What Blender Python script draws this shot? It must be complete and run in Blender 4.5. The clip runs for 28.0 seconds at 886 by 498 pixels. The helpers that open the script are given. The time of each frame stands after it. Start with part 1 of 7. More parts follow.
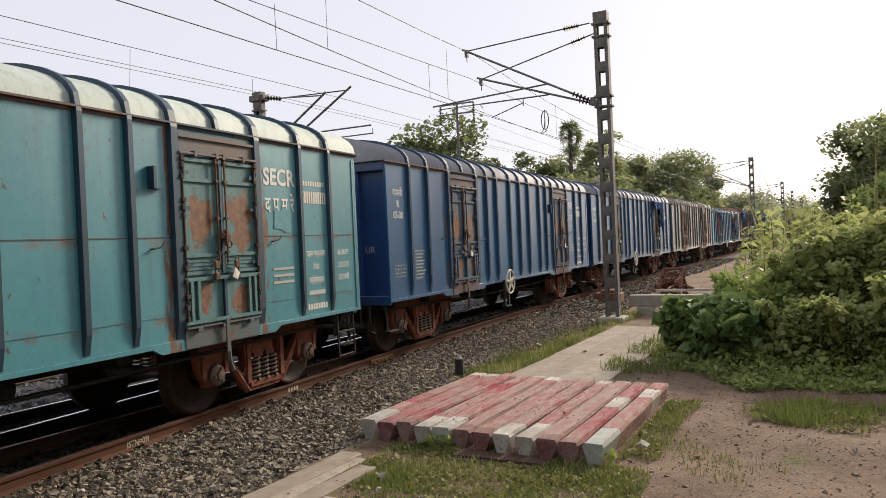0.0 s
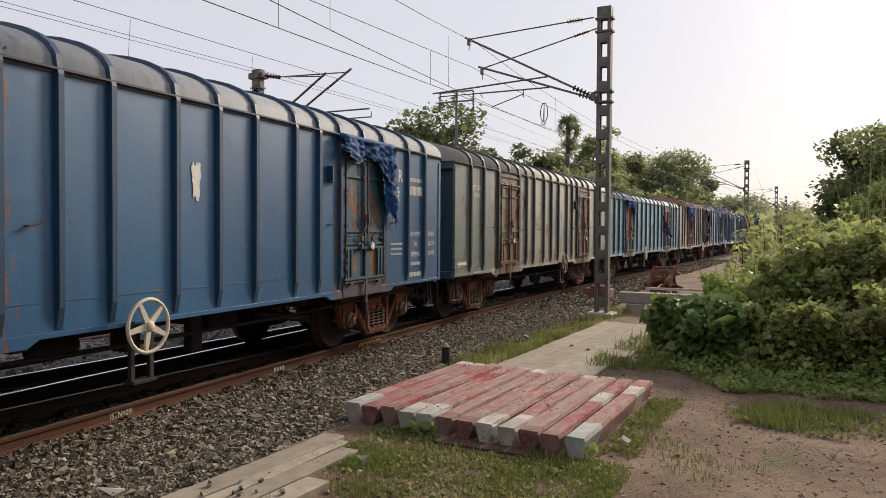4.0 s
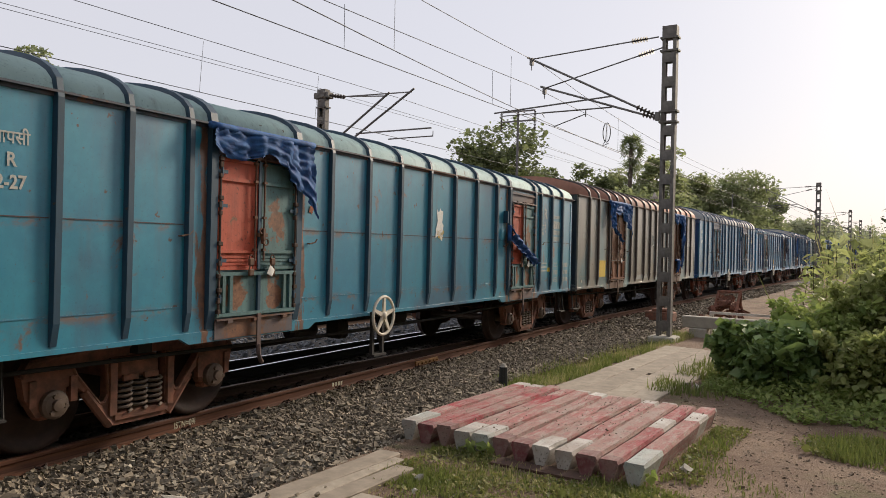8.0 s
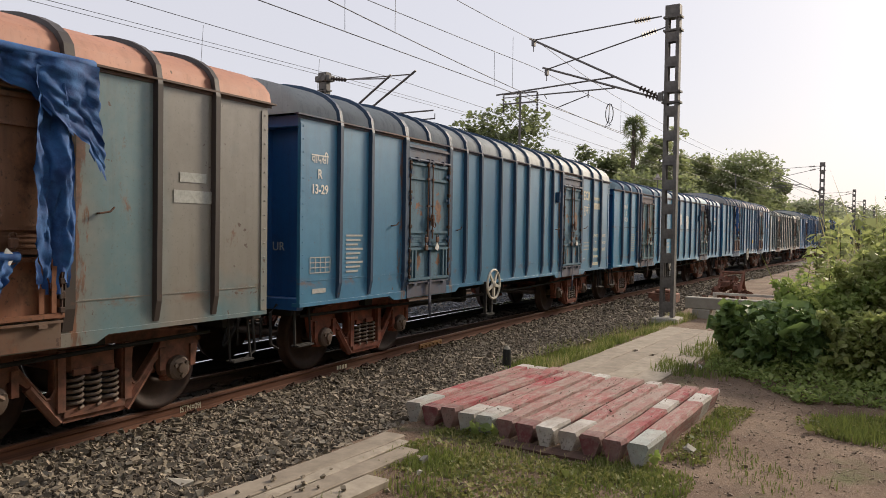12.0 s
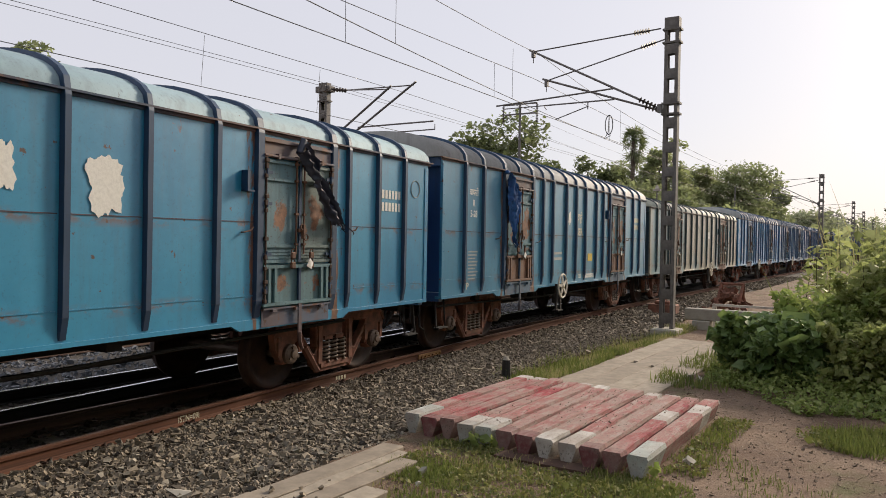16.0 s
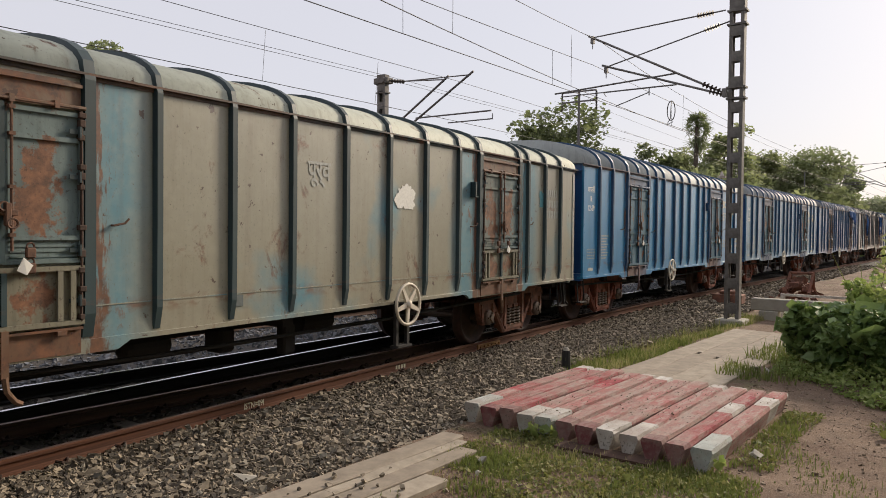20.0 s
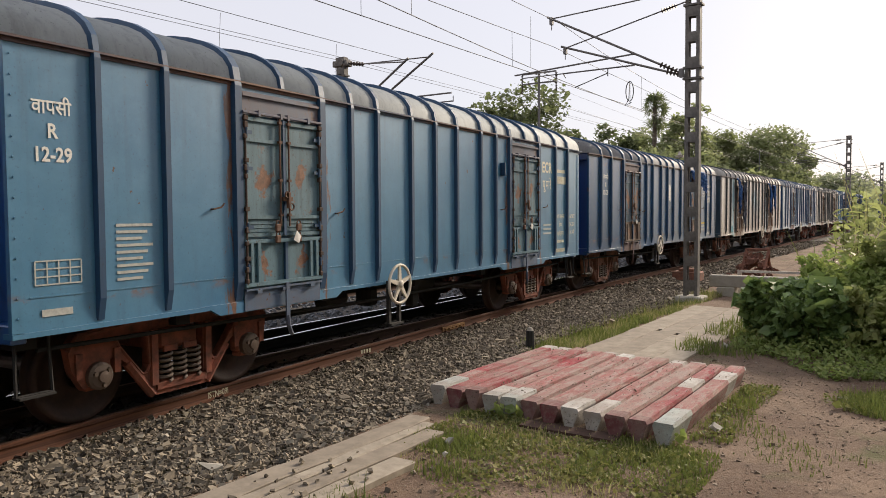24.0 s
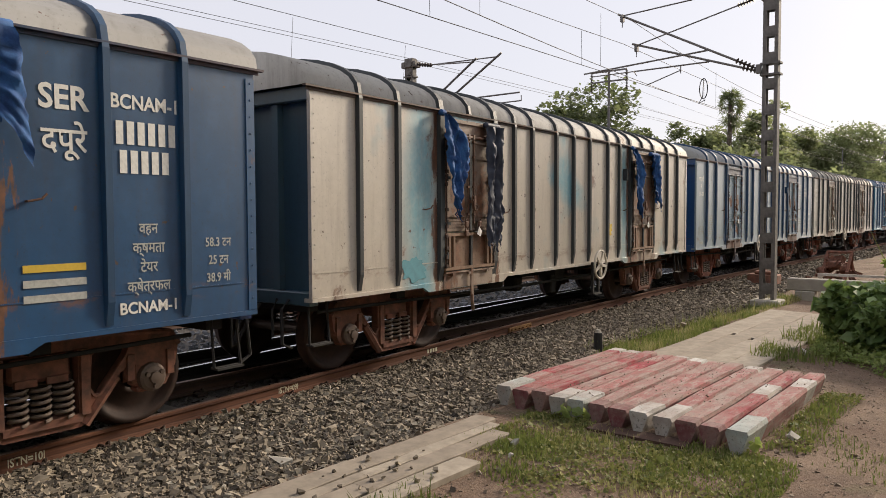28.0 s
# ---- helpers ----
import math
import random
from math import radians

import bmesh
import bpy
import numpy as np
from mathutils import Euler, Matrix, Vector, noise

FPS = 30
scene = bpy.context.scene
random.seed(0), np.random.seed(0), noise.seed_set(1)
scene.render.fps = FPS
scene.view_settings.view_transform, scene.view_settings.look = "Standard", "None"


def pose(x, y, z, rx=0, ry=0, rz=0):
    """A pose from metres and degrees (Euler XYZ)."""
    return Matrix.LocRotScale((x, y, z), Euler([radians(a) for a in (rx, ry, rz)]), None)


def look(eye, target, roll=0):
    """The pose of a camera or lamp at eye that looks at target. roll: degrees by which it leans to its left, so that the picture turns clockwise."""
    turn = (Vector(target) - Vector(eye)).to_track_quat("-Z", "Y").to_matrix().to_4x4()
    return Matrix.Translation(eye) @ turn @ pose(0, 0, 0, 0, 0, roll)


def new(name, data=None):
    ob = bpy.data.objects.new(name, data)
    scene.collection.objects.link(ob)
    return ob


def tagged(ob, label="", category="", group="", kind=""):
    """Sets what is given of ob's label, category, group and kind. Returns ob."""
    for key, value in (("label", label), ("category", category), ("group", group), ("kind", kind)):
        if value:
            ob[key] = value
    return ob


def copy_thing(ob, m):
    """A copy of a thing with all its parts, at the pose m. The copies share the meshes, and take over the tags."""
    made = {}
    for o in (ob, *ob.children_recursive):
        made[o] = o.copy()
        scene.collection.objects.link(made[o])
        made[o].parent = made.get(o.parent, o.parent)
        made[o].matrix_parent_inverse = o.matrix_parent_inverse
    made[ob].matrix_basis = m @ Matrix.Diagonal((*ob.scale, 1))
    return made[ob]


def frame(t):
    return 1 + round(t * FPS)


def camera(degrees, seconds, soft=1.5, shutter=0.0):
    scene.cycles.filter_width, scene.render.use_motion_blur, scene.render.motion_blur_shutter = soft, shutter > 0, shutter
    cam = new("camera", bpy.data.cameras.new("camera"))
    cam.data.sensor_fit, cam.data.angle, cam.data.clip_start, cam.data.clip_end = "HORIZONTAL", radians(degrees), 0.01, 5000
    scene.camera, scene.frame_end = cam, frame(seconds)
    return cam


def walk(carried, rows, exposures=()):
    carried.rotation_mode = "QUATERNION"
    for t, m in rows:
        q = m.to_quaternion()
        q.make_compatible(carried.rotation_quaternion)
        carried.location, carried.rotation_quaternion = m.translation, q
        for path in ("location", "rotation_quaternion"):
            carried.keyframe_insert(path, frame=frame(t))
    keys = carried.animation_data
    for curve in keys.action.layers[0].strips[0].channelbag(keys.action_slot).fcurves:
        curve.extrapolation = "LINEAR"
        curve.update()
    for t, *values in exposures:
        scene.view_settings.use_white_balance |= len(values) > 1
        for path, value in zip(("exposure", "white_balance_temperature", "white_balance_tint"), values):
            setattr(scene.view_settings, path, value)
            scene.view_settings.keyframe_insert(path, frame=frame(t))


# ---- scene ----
# ---- camera and its walk ----
cam = camera(61.44, 28.0, soft=0.9)
PATH = [
    (0, pose(0, 0, 2.037, 89.484, 2.538, 27.809)),
    (0.5, pose(0, 0, 2.037, 92.275, 2.414, 24.259)),
    (1, pose(0, 0, 2.037, 90.533, 0.188, 24.469)),
    (1.5, pose(0, 0, 2.037, 89.252, 1.568, 23.767)),
    (2, pose(0, 0, 2.037, 88.936, 1.729, 24.239)),
    (2.5, pose(0, 0, 2.037, 88.420, 3.194, 25.825)),
    (4.5, pose(0, 0, 2.037, 88.676, -0.952, 27.504)),
    (5, pose(0, 0, 2.037, 89.208, 0.191, 28.653)),
    (5.5, pose(0, 0, 2.037, 89.619, 0.749, 31.655)),
    (6, pose(0, 0, 2.037, 89.862, 0.580, 32.805)),
    (6.5, pose(0, 0, 2.037, 90.417, 0.182, 33.014)),
    (7, pose(0, 0, 2.037, 90.249, 0.144, 32.647)),
    (7.5, pose(0, 0, 2.037, 90.364, -0.360, 31.776)),
    (8, pose(0, 0, 2.037, 89.908, -1.276, 31.826)),
    (8.5, pose(0, 0, 2.037, 89.116, -1.196, 31.690)),
    (9, pose(0, 0, 2.037, 89.221, -1.233, 31.086)),
    (9.5, pose(0, 0, 2.037, 89.403, -1.381, 30.257)),
    (10, pose(0, 0, 2.037, 89.596, -1.199, 29.227)),
    (10.5, pose(0, 0, 2.037, 89.455, -1.223, 29.572)),
    (11, pose(0, 0, 2.037, 88.860, -1.360, 30.206)),
    (11.5, pose(0, 0, 2.037, 88.624, -0.765, 31.552)),
    (13.5, pose(0, 0, 2.037, 88.755, -1.120, 32.673)),
    (14, pose(0, 0, 2.037, 88.954, -1.176, 32.762)),
    (14.5, pose(0, 0, 2.037, 89.045, -1.290, 32.335)),
    (15, pose(0, 0, 2.037, 89.118, -1.120, 32.067)),
    (15.5, pose(0, 0, 2.037, 89.001, -1.500, 31.945)),
    (16, pose(0, 0, 2.037, 89.398, -1.014, 32.014)),
    (16.5, pose(0, 0, 2.037, 89.226, -1.115, 31.668)),
    (17, pose(0, 0, 2.037, 89.248, -1.067, 32.641)),
    (17.5, pose(0, 0, 2.037, 89.080, -0.750, 33.433)),
    (18, pose(0, 0, 2.037, 88.981, -0.522, 34.103)),
    (18.5, pose(0, 0, 2.037, 88.693, -0.768, 34.442)),
    (19, pose(0, 0, 2.037, 88.420, -0.546, 34.811)),
    (19.5, pose(0, 0, 2.037, 88.294, -0.720, 35.118)),
    (20, pose(0, 0, 2.037, 88.570, -0.599, 36.495)),
    (20.5, pose(0, 0, 2.037, 88.403, -0.254, 35.940)),
    (21, pose(0, 0, 2.037, 87.941, -0.009, 35.629)),
    (21.5, pose(0, 0, 2.037, 87.511, 0.184, 34.569)),
    (23.5, pose(0, 0, 2.037, 87.376, 0.439, 33.202)),
    (24, pose(0, 0, 2.037, 87.280, 0.387, 33.632)),
    (24.5, pose(0, 0, 2.037, 87.011, 0.483, 33.559)),
    (25, pose(0, 0, 2.037, 86.823, 0.701, 35.052)),
    (25.5, pose(0, 0, 2.037, 87.481, 0.160, 36.877)),
    (26, pose(0, 0, 2.037, 87.813, -0.258, 36.871)),
    (26.5, pose(0, 0, 2.037, 87.826, 0.358, 36.980)),
    (27, pose(0, 0, 2.037, 87.727, 0.515, 37.388)),
    (27.5, pose(0, 0, 2.037, 87.725, 0.235, 38.098)),
    (28, pose(0, 0, 2.037, 87.318, 0.251, 38.777)),
]
walk(cam, PATH, exposures=[(0.0, 0.18), (0.5, 0.0), (1.0, -0.34), (2.0, -0.42), (2.5, -0.38), (4.5, 0.0), (21.5, 0.0), (24.0, 0.15), (25.0, 0.33), (26.0, 0.28), (27.0, 0.18), (28.0, 0.14)])

# ---- world, sun and exposure ----
world = bpy.data.worlds.new("hazy_sky")
scene.world = world
world.use_nodes = True
wn = world.node_tree
sky = wn.nodes.new("ShaderNodeTexSky")
sky.sky_type = "NISHITA"
sky.sun_disc = False
sky.sun_elevation = radians(26)
sky.sun_rotation = radians(15)
sky.air_density, sky.dust_density, sky.ozone_density = 1.0, 2.4, 2.0
sky_gain = wn.nodes.new("ShaderNodeVectorMath")
sky_gain.operation = "SCALE"
sky_gain.inputs["Scale"].default_value = 0.085
wn.links.new(sky.outputs[0], sky_gain.inputs[0])
haze = wn.nodes.new("ShaderNodeMix")
haze.data_type = "RGBA"
haze.inputs[0].default_value = 0.74
haze.inputs[7].default_value = (0.84, 0.82, 0.88, 1)
wn.links.new(sky_gain.outputs[0], haze.inputs[6])
wn.links.new(haze.outputs[2], wn.nodes["Background"].inputs[0])
wn.nodes["Background"].inputs[1].default_value = 1.06
sun = new("sun", bpy.data.lights.new("sun", "SUN"))
sun.data.energy, sun.data.angle, sun.data.color = 4.3, radians(12), (1.0, 0.85, 0.67)
sun.matrix_world = look((0, 0, 0), (-math.sin(radians(15)), -math.cos(radians(15)), -math.tan(radians(26))))


# ---- materials ----
class Nodes:
    """A small helper to write node materials."""
    def __init__(self, name):
        self.m = bpy.data.materials.new(name)
        self.m.use_nodes = True
        self.t = self.m.node_tree
        self.b = self.t.nodes["Principled BSDF"]
        self.tc = self.t.nodes.new("ShaderNodeTexCoord")

    def put(self, socket, value):
        if isinstance(value, bpy.types.NodeSocket):
            self.t.links.new(value, socket)
        elif isinstance(value, tuple) and len(value) == 3 and socket.type == "RGBA":
            socket.default_value = (*value, 1)
        else:
            socket.default_value = value

    def where(self, shift=(0, 0, 0), stretch=(1, 1, 1), kind="Object"):
        n = self.t.nodes.new("ShaderNodeMapping")
        n.inputs["Location"].default_value = shift
        n.inputs["Scale"].default_value = stretch
        self.t.links.new(self.tc.outputs[kind], n.inputs[0])
        return n.outputs[0]

    def noise(self, vec, scale, detail=4.0, rough=0.6, distort=0.0):
        n = self.t.nodes.new("ShaderNodeTexNoise")
        n.inputs["Scale"].default_value, n.inputs["Detail"].default_value = scale, detail
        n.inputs["Roughness"].default_value, n.inputs["Distortion"].default_value = rough, distort
        self.t.links.new(vec, n.inputs["Vector"])
        return n.outputs["Fac"]

    def ramp(self, fac, lo, hi, a=0.0, b=1.0):
        n = self.t.nodes.new("ShaderNodeMapRange")
        n.inputs[1].default_value, n.inputs[2].default_value = lo, hi
        n.inputs[3].default_value, n.inputs[4].default_value = a, b
        self.put(n.inputs[0], fac)
        return n.outputs[0]

    def mix(self, fac, a, b, mode="MIX"):
        n = self.t.nodes.new("ShaderNodeMix")
        n.data_type, n.blend_type = "RGBA", mode
        self.put(n.inputs[0], fac), self.put(n.inputs[6], a), self.put(n.inputs[7], b)
        return n.outputs[2]

    def math(self, op, a, b):
        n = self.t.nodes.new("ShaderNodeMath")
        n.operation = op
        self.put(n.inputs[0], a), self.put(n.inputs[1], b)
        return n.outputs[0]

    def bump(self, height, strength, distance):
        n = self.t.nodes.new("ShaderNodeBump")
        n.inputs["Strength"].default_value, n.inputs["Distance"].default_value = strength, distance
        self.t.links.new(height, n.inputs["Height"])
        self.t.links.new(n.outputs[0], self.b.inputs["Normal"])

    def random(self):
        return self.t.nodes.new("ShaderNodeObjectInfo").outputs["Random"]

    def island(self):
        return self.t.nodes.new("ShaderNodeNewGeometry").outputs["Random Per Island"]

    def done(self, colour, rough=0.8, metal=0.0, spec=None):
        self.put(self.b.inputs["Base Color"], colour)
        self.put(self.b.inputs["Roughness"], rough)
        self.put(self.b.inputs["Metallic"], metal)
        if spec is not None:
            self.put(self.b.inputs["Specular IOR Level"], spec)
        return self.m


RUST = (0.20, 0.085, 0.042)
RUST_DARK = (0.075, 0.040, 0.028)


def paint(name, base, fade, rust=0.15, seed=0.0, dirt=0.5, tint=None, tint_amount=0.0, gloss=1.0, lines=(1.36,), posts=(), tint_at=()):
    """Weathered wagon paint: faded in patches, streaked down, rusted through in spots."""
    base, fade = (tuple(0.60 * v for v in q) for q in (base, fade))
    n = Nodes(name)
    p = n.where((seed * 7.3, seed * 3.1, seed * 5.7))
    sep = n.t.nodes.new("ShaderNodeSeparateXYZ")
    n.t.links.new(n.tc.outputs["Object"], sep.inputs[0])
    big = n.noise(p, 0.42, 5, 0.55)
    col = n.mix(n.ramp(big, 0.36, 0.66), base, fade)
    if tint:
        cloud = n.noise(n.where((seed * 2.9 + 4, seed, 1.7)), 0.62, 4, 0.5)
        mask = n.ramp(cloud, 0.60 - 0.25 * tint_amount, 0.70 - 0.2 * tint_amount)
        for y, half in tint_at:
            off = n.math("ABSOLUTE", n.math("SUBTRACT", sep.outputs[1], y), 0.0)
            mask = n.math("MAXIMUM", mask, n.ramp(n.math("ADD", off, n.math("MULTIPLY", cloud, 0.8)), half + 0.55, half + 0.15))
        col = n.mix(mask, col, tint)
    streak = n.noise(n.where((seed, seed * 2, 0), (5.0, 5.0, 0.45)), 1.6, 5, 0.65)
    stain = min(0.85, 2.2 * max(0.0, rust - 0.18))
    col = n.mix(n.ramp(streak, 0.50, 0.78, 0.0, dirt), col, tuple((0.30 * c + 0.012) * (1 - stain) + r * stain for c, r in zip(base, (0.15, 0.075, 0.042))))
    fine = n.noise(p, 9.0, 6, 0.7)
    col = n.mix(n.ramp(fine, 0.45, 0.75, 0.0, 0.22), col, tuple(min(0.8, 1.45 * c + 0.003) for c in fade))
    grit = n.noise(p, 34.0, 3, 0.6)
    col = n.mix(n.ramp(grit, 0.60, 0.72, 0.0, 0.45), col, tuple(0.35 * c + 0.008 for c in base))
    spot = n.noise(n.where((seed * 1.7, seed * 4.1, seed), (1.0, 1.0, 0.7)), 1.5, 9, 0.72, 0.4)
    edge = 0.765 - 0.40 * rust
    rusty = n.mix(n.ramp(fine, 0.35, 0.65), RUST_DARK, (0.20, 0.085, 0.042))
    col = n.mix(n.ramp(spot, edge, edge + 0.06), col, rusty)
    chips = n.noise(n.where((seed * 3.3, seed, seed * 2.2)), 7.5, 5, 0.62)
    col = n.mix(n.ramp(chips, 0.725 - 0.16 * rust, 0.745 - 0.16 * rust), col, (0.075, 0.040, 0.028))
    # rust creeping out of the weld lines
    ragged = n.noise(n.where((seed, seed * 3, 0), (1.0, 1.6, 3.0)), 2.2, 6, 0.7)
    for z in lines:
        off = n.math("ABSOLUTE", n.math("SUBTRACT", sep.outputs[2], z - 0.03), 0.0)
        near_line = n.math("MULTIPLY", n.ramp(off, 0.0, 0.09, 1.0, 0.0), n.ramp(ragged, 0.58 - 0.25 * rust, 0.70 - 0.25 * rust))
        col = n.mix(n.math("MULTIPLY", near_line, 0.8), col, (0.17, 0.075, 0.038))
    # bands of bare rust beside the door posts
    tall = n.noise(n.where((seed * 5, seed * 2, 0), (1.0, 5.0, 0.9)), 1.7, 7, 0.7)
    for y in posts:
        off = n.math("ABSOLUTE", n.math("SUBTRACT", sep.outputs[1], y), 0.0)
        reach = n.math("ADD", off, n.ramp(tall, 0.25, 0.75, 0.22 - 0.22 * rust, -0.16 - 0.22 * rust))
        col = n.mix(n.ramp(reach, 0.035, 0.0), col, rusty)
    n.put(n.b.inputs["Coat Weight"], 0.85 * gloss)
    n.put(n.b.inputs["Coat Roughness"], 0.36)
    n.put(n.b.inputs["Coat IOR"], 1.6)
    dents = n.noise(n.where((seed * 1.3, seed * 6.1, seed), (1.0, 1.0, 0.8)), 1.15, 3, 0.45)
    n.bump(dents, 0.55, 0.035)
    return n.done(col, n.ramp(fine, 0.3, 0.7, 0.62 - 0.28 * gloss, 0.75 - 0.28 * gloss), 0.0, 0.35 + 0.15 * gloss)


def door_paint(name, base, rust, seed, zc, zh):
    """Paint of a door panel, worn through to brown rust round the middle of each leaf."""
    base = tuple(0.55 * v for v in base)
    n = Nodes(name)
    p = n.where((seed * 4.3, seed * 2.7, seed * 5.1))
    sep = n.t.nodes.new("ShaderNodeSeparateXYZ")
    n.t.links.new(n.tc.outputs["Object"], sep.inputs[0])
    fine = n.noise(p, 11.0, 6, 0.7)
    col = n.mix(n.ramp(n.noise(p, 1.4, 5, 0.6), 0.35, 0.65), base, tuple(1.25 * v + 0.012 for v in base))
    streak = n.noise(n.where((seed, seed * 2, 0), (7.0, 7.0, 0.6)), 1.8, 5, 0.65)
    col = n.mix(n.ramp(streak, 0.45, 0.75, 0.0, 0.6), col, tuple(0.35 * v + 0.015 for v in base))
    across = n.math("ABSOLUTE", n.math("SUBTRACT", n.math("PINGPONG", sep.outputs[1], 0.33), 0.33), 0.0)
    updown = n.math("ABSOLUTE", n.math("SUBTRACT", sep.outputs[2], zc), 0.0)
    worn = n.math("MULTIPLY", n.ramp(across, 0.0, 0.30, 1.0, 0.0), n.ramp(updown, 0.0, zh, 1.0, 0.0))
    blot = n.noise(p, 3.2, 8, 0.68)
    f = n.math("ADD", blot, n.math("MULTIPLY", worn, 0.34))
    edge = 0.88 - 0.30 * rust
    rusty = n.mix(n.ramp(fine, 0.34, 0.66), (0.085, 0.042, 0.027), (0.25, 0.115, 0.06))
    col = n.mix(n.ramp(f, edge, edge + 0.05), col, rusty)
    col = n.mix(n.ramp(n.noise(p, 26.0, 3, 0.6), 0.60, 0.70, 0.0, 0.7), col, (0.045, 0.028, 0.02))
    n.bump(n.noise(p, 5.0, 4, 0.6), 0.4, 0.012)
    return n.done(col, 0.6, 0.0, 0.45)


def speckled(name, a, b, scale, rough=0.9, bump=0.4, distance=0.01, metal=0.0, detail=8, lo=0.38, hi=0.64, kind="Object"):
    n = Nodes(name)
    p = n.where(kind=kind)
    f = n.noise(p, scale, detail, 0.68)
    col = n.mix(n.ramp(f, lo, hi), a, b)
    col = n.mix(n.ramp(n.noise(p, scale * 0.17, 3), 0.35, 0.7, 0.0, 0.35), col, tuple(0.45 * (u + v) * 0.6 for u, v in zip(a, b)))
    n.bump(f, bump, distance)
    return n.done(col, rough, metal)


def worn_paint(name, col, wear=0.7):
    """Paint on concrete, scuffed along the length, dusty in patches and speckled with grit."""
    n = Nodes(name)
    r = n.random()
    shift = n.t.nodes.new("ShaderNodeCombineXYZ")
    for i in range(3):
        n.put(shift.inputs[i], n.math("MULTIPLY", r, (37.0, 23.0, 51.0)[i]))

    def spread(stretch):
        v = n.t.nodes.new("ShaderNodeVectorMath")
        v.operation = "ADD"
        n.t.links.new(n.where((0, 0, 0), stretch), v.inputs[0])
        n.t.links.new(shift.outputs[0], v.inputs[1])
        return v.outputs[0]
    p = spread((1, 1, 1))
    c = n.mix(n.ramp(n.noise(p, 4.0, 5, 0.65), 0.35, 0.65), col, tuple(0.72 * v for v in col))
    scuff = n.noise(spread((3.0, 0.7, 3.0)), 5.0, 7, 0.72)
    c = n.mix(n.ramp(scuff, 0.47, 0.60, 0.0, wear), c, (0.40, 0.35, 0.31))
    c = n.mix(n.ramp(n.noise(p, 1.3, 5, 0.65), 0.40, 0.62, 0.0, 0.72), c, (0.30, 0.235, 0.20))
    c = n.mix(n.ramp(n.noise(p, 42.0, 4, 0.65), 0.58, 0.66, 0.0, 0.7), c, (0.085, 0.07, 0.058))
    n.bump(n.noise(p, 24.0, 6, 0.7), 0.7, 0.012)
    return n.done(c, 0.9)


def varied(name, a, b, rough=0.85, by="island", scale=14.0, shade=0.4, bump=0.3, distance=0.006, through_light=0.0):
    """Colour that differs from piece to piece, with a fine grain."""
    n = Nodes(name)
    r = n.island() if by == "island" else n.random()
    col = n.mix(r, a, b)
    f = n.noise(n.where(), scale, 5, 0.65)
    col = n.mix(n.ramp(f, 0.35, 0.7, 0.0, shade), col, tuple(0.45 * u for u in a))
    if bump:
        n.bump(f, bump, distance)
    m = n.done(col, rough)
    if through_light:
        tr = n.t.nodes.new("ShaderNodeBsdfTranslucent")
        n.put(tr.inputs[0], n.mix(0.4, col, (0.25, 0.32, 0.09)))
        ms = n.t.nodes.new("ShaderNodeMixShader")
        ms.inputs[0].default_value = through_light
        n.t.links.new(n.b.outputs[0], ms.inputs[1])
        n.t.links.new(tr.outputs[0], ms.inputs[2])
        n.t.links.new(ms.outputs[0], n.t.nodes["Material Output"].inputs[0])
    return m


def plain(name, col, rough=0.7, metal=0.0, grain=0.25, scale=22.0):
    n = Nodes(name)
    f = n.noise(n.where(), scale, 6, 0.7)
    return n.done(n.mix(n.ramp(f, 0.4, 0.75, 0.0, grain), col, tuple(0.4 * c + 0.01 for c in col)), rough, metal)


M_BOGIE = speckled("rusty_cast_steel", (0.32, 0.095, 0.055), (0.12, 0.05, 0.034), 7.0, 0.85)
M_BOGIE_DARK = speckled("grimy_brown_cast_steel", (0.30, 0.125, 0.08), (0.12, 0.065, 0.047), 7.0, 0.85)
M_WHEEL = speckled("rusty_wheel_steel", (0.07, 0.036, 0.027), (0.035, 0.022, 0.018), 5.0, 0.7, metal=0.2)
M_UNDER = plain("sooty_underframe_steel", (0.022, 0.020, 0.019), 0.85)
M_SPRING = speckled("dusty_spring_steel", (0.24, 0.19, 0.15), (0.13, 0.09, 0.07), 20.0, 0.8)
M_HUB = plain("worn_hub_steel", (0.17, 0.125, 0.10), 0.55, 0.4)
M_RAIL = speckled("rusty_rail_steel", (0.19, 0.075, 0.038), (0.095, 0.043, 0.027), 9.0, 0.85, 0.3, 0.004, kind="Generated")
M_RAIL_OLD = speckled("dark_rusty_rail_steel", (0.105, 0.055, 0.036), (0.055, 0.034, 0.026), 9.0, 0.9, 0.3, 0.004, kind="Generated")
# black rail sides: the shade on the far rails put into their colour
M_RAIL_SHADE = speckled("shade_black_rail", (0.012, 0.012, 0.013), (0.03, 0.026, 0.024), 9.0, 0.8, 0.3, 0.004, kind="Generated")
M_RAILTOP = plain("polished_rail_head", (0.62, 0.62, 0.64), 0.26, 1.0, 0.1)
M_RAILTOP_WORN = plain("worn_rail_head", (0.24, 0.125, 0.08), 0.55, 0.35, 0.4)
M_CLIP = speckled("rusty_rail_clip", (0.085, 0.05, 0.036), (0.045, 0.03, 0.024), 15.0, 0.9)
M_STONE = varied("grey_ballast_stone", (0.07, 0.055, 0.040), (0.37, 0.31, 0.23), 0.9, shade=0.45)
M_PEBBLE = varied("brown_pebble", (0.14, 0.10, 0.07), (0.34, 0.27, 0.20), 0.92, shade=0.4)
M_STONE_DARK = varied("dark_ballast_stone", (0.045, 0.038, 0.034), (0.13, 0.11, 0.095), 0.92, shade=0.6)
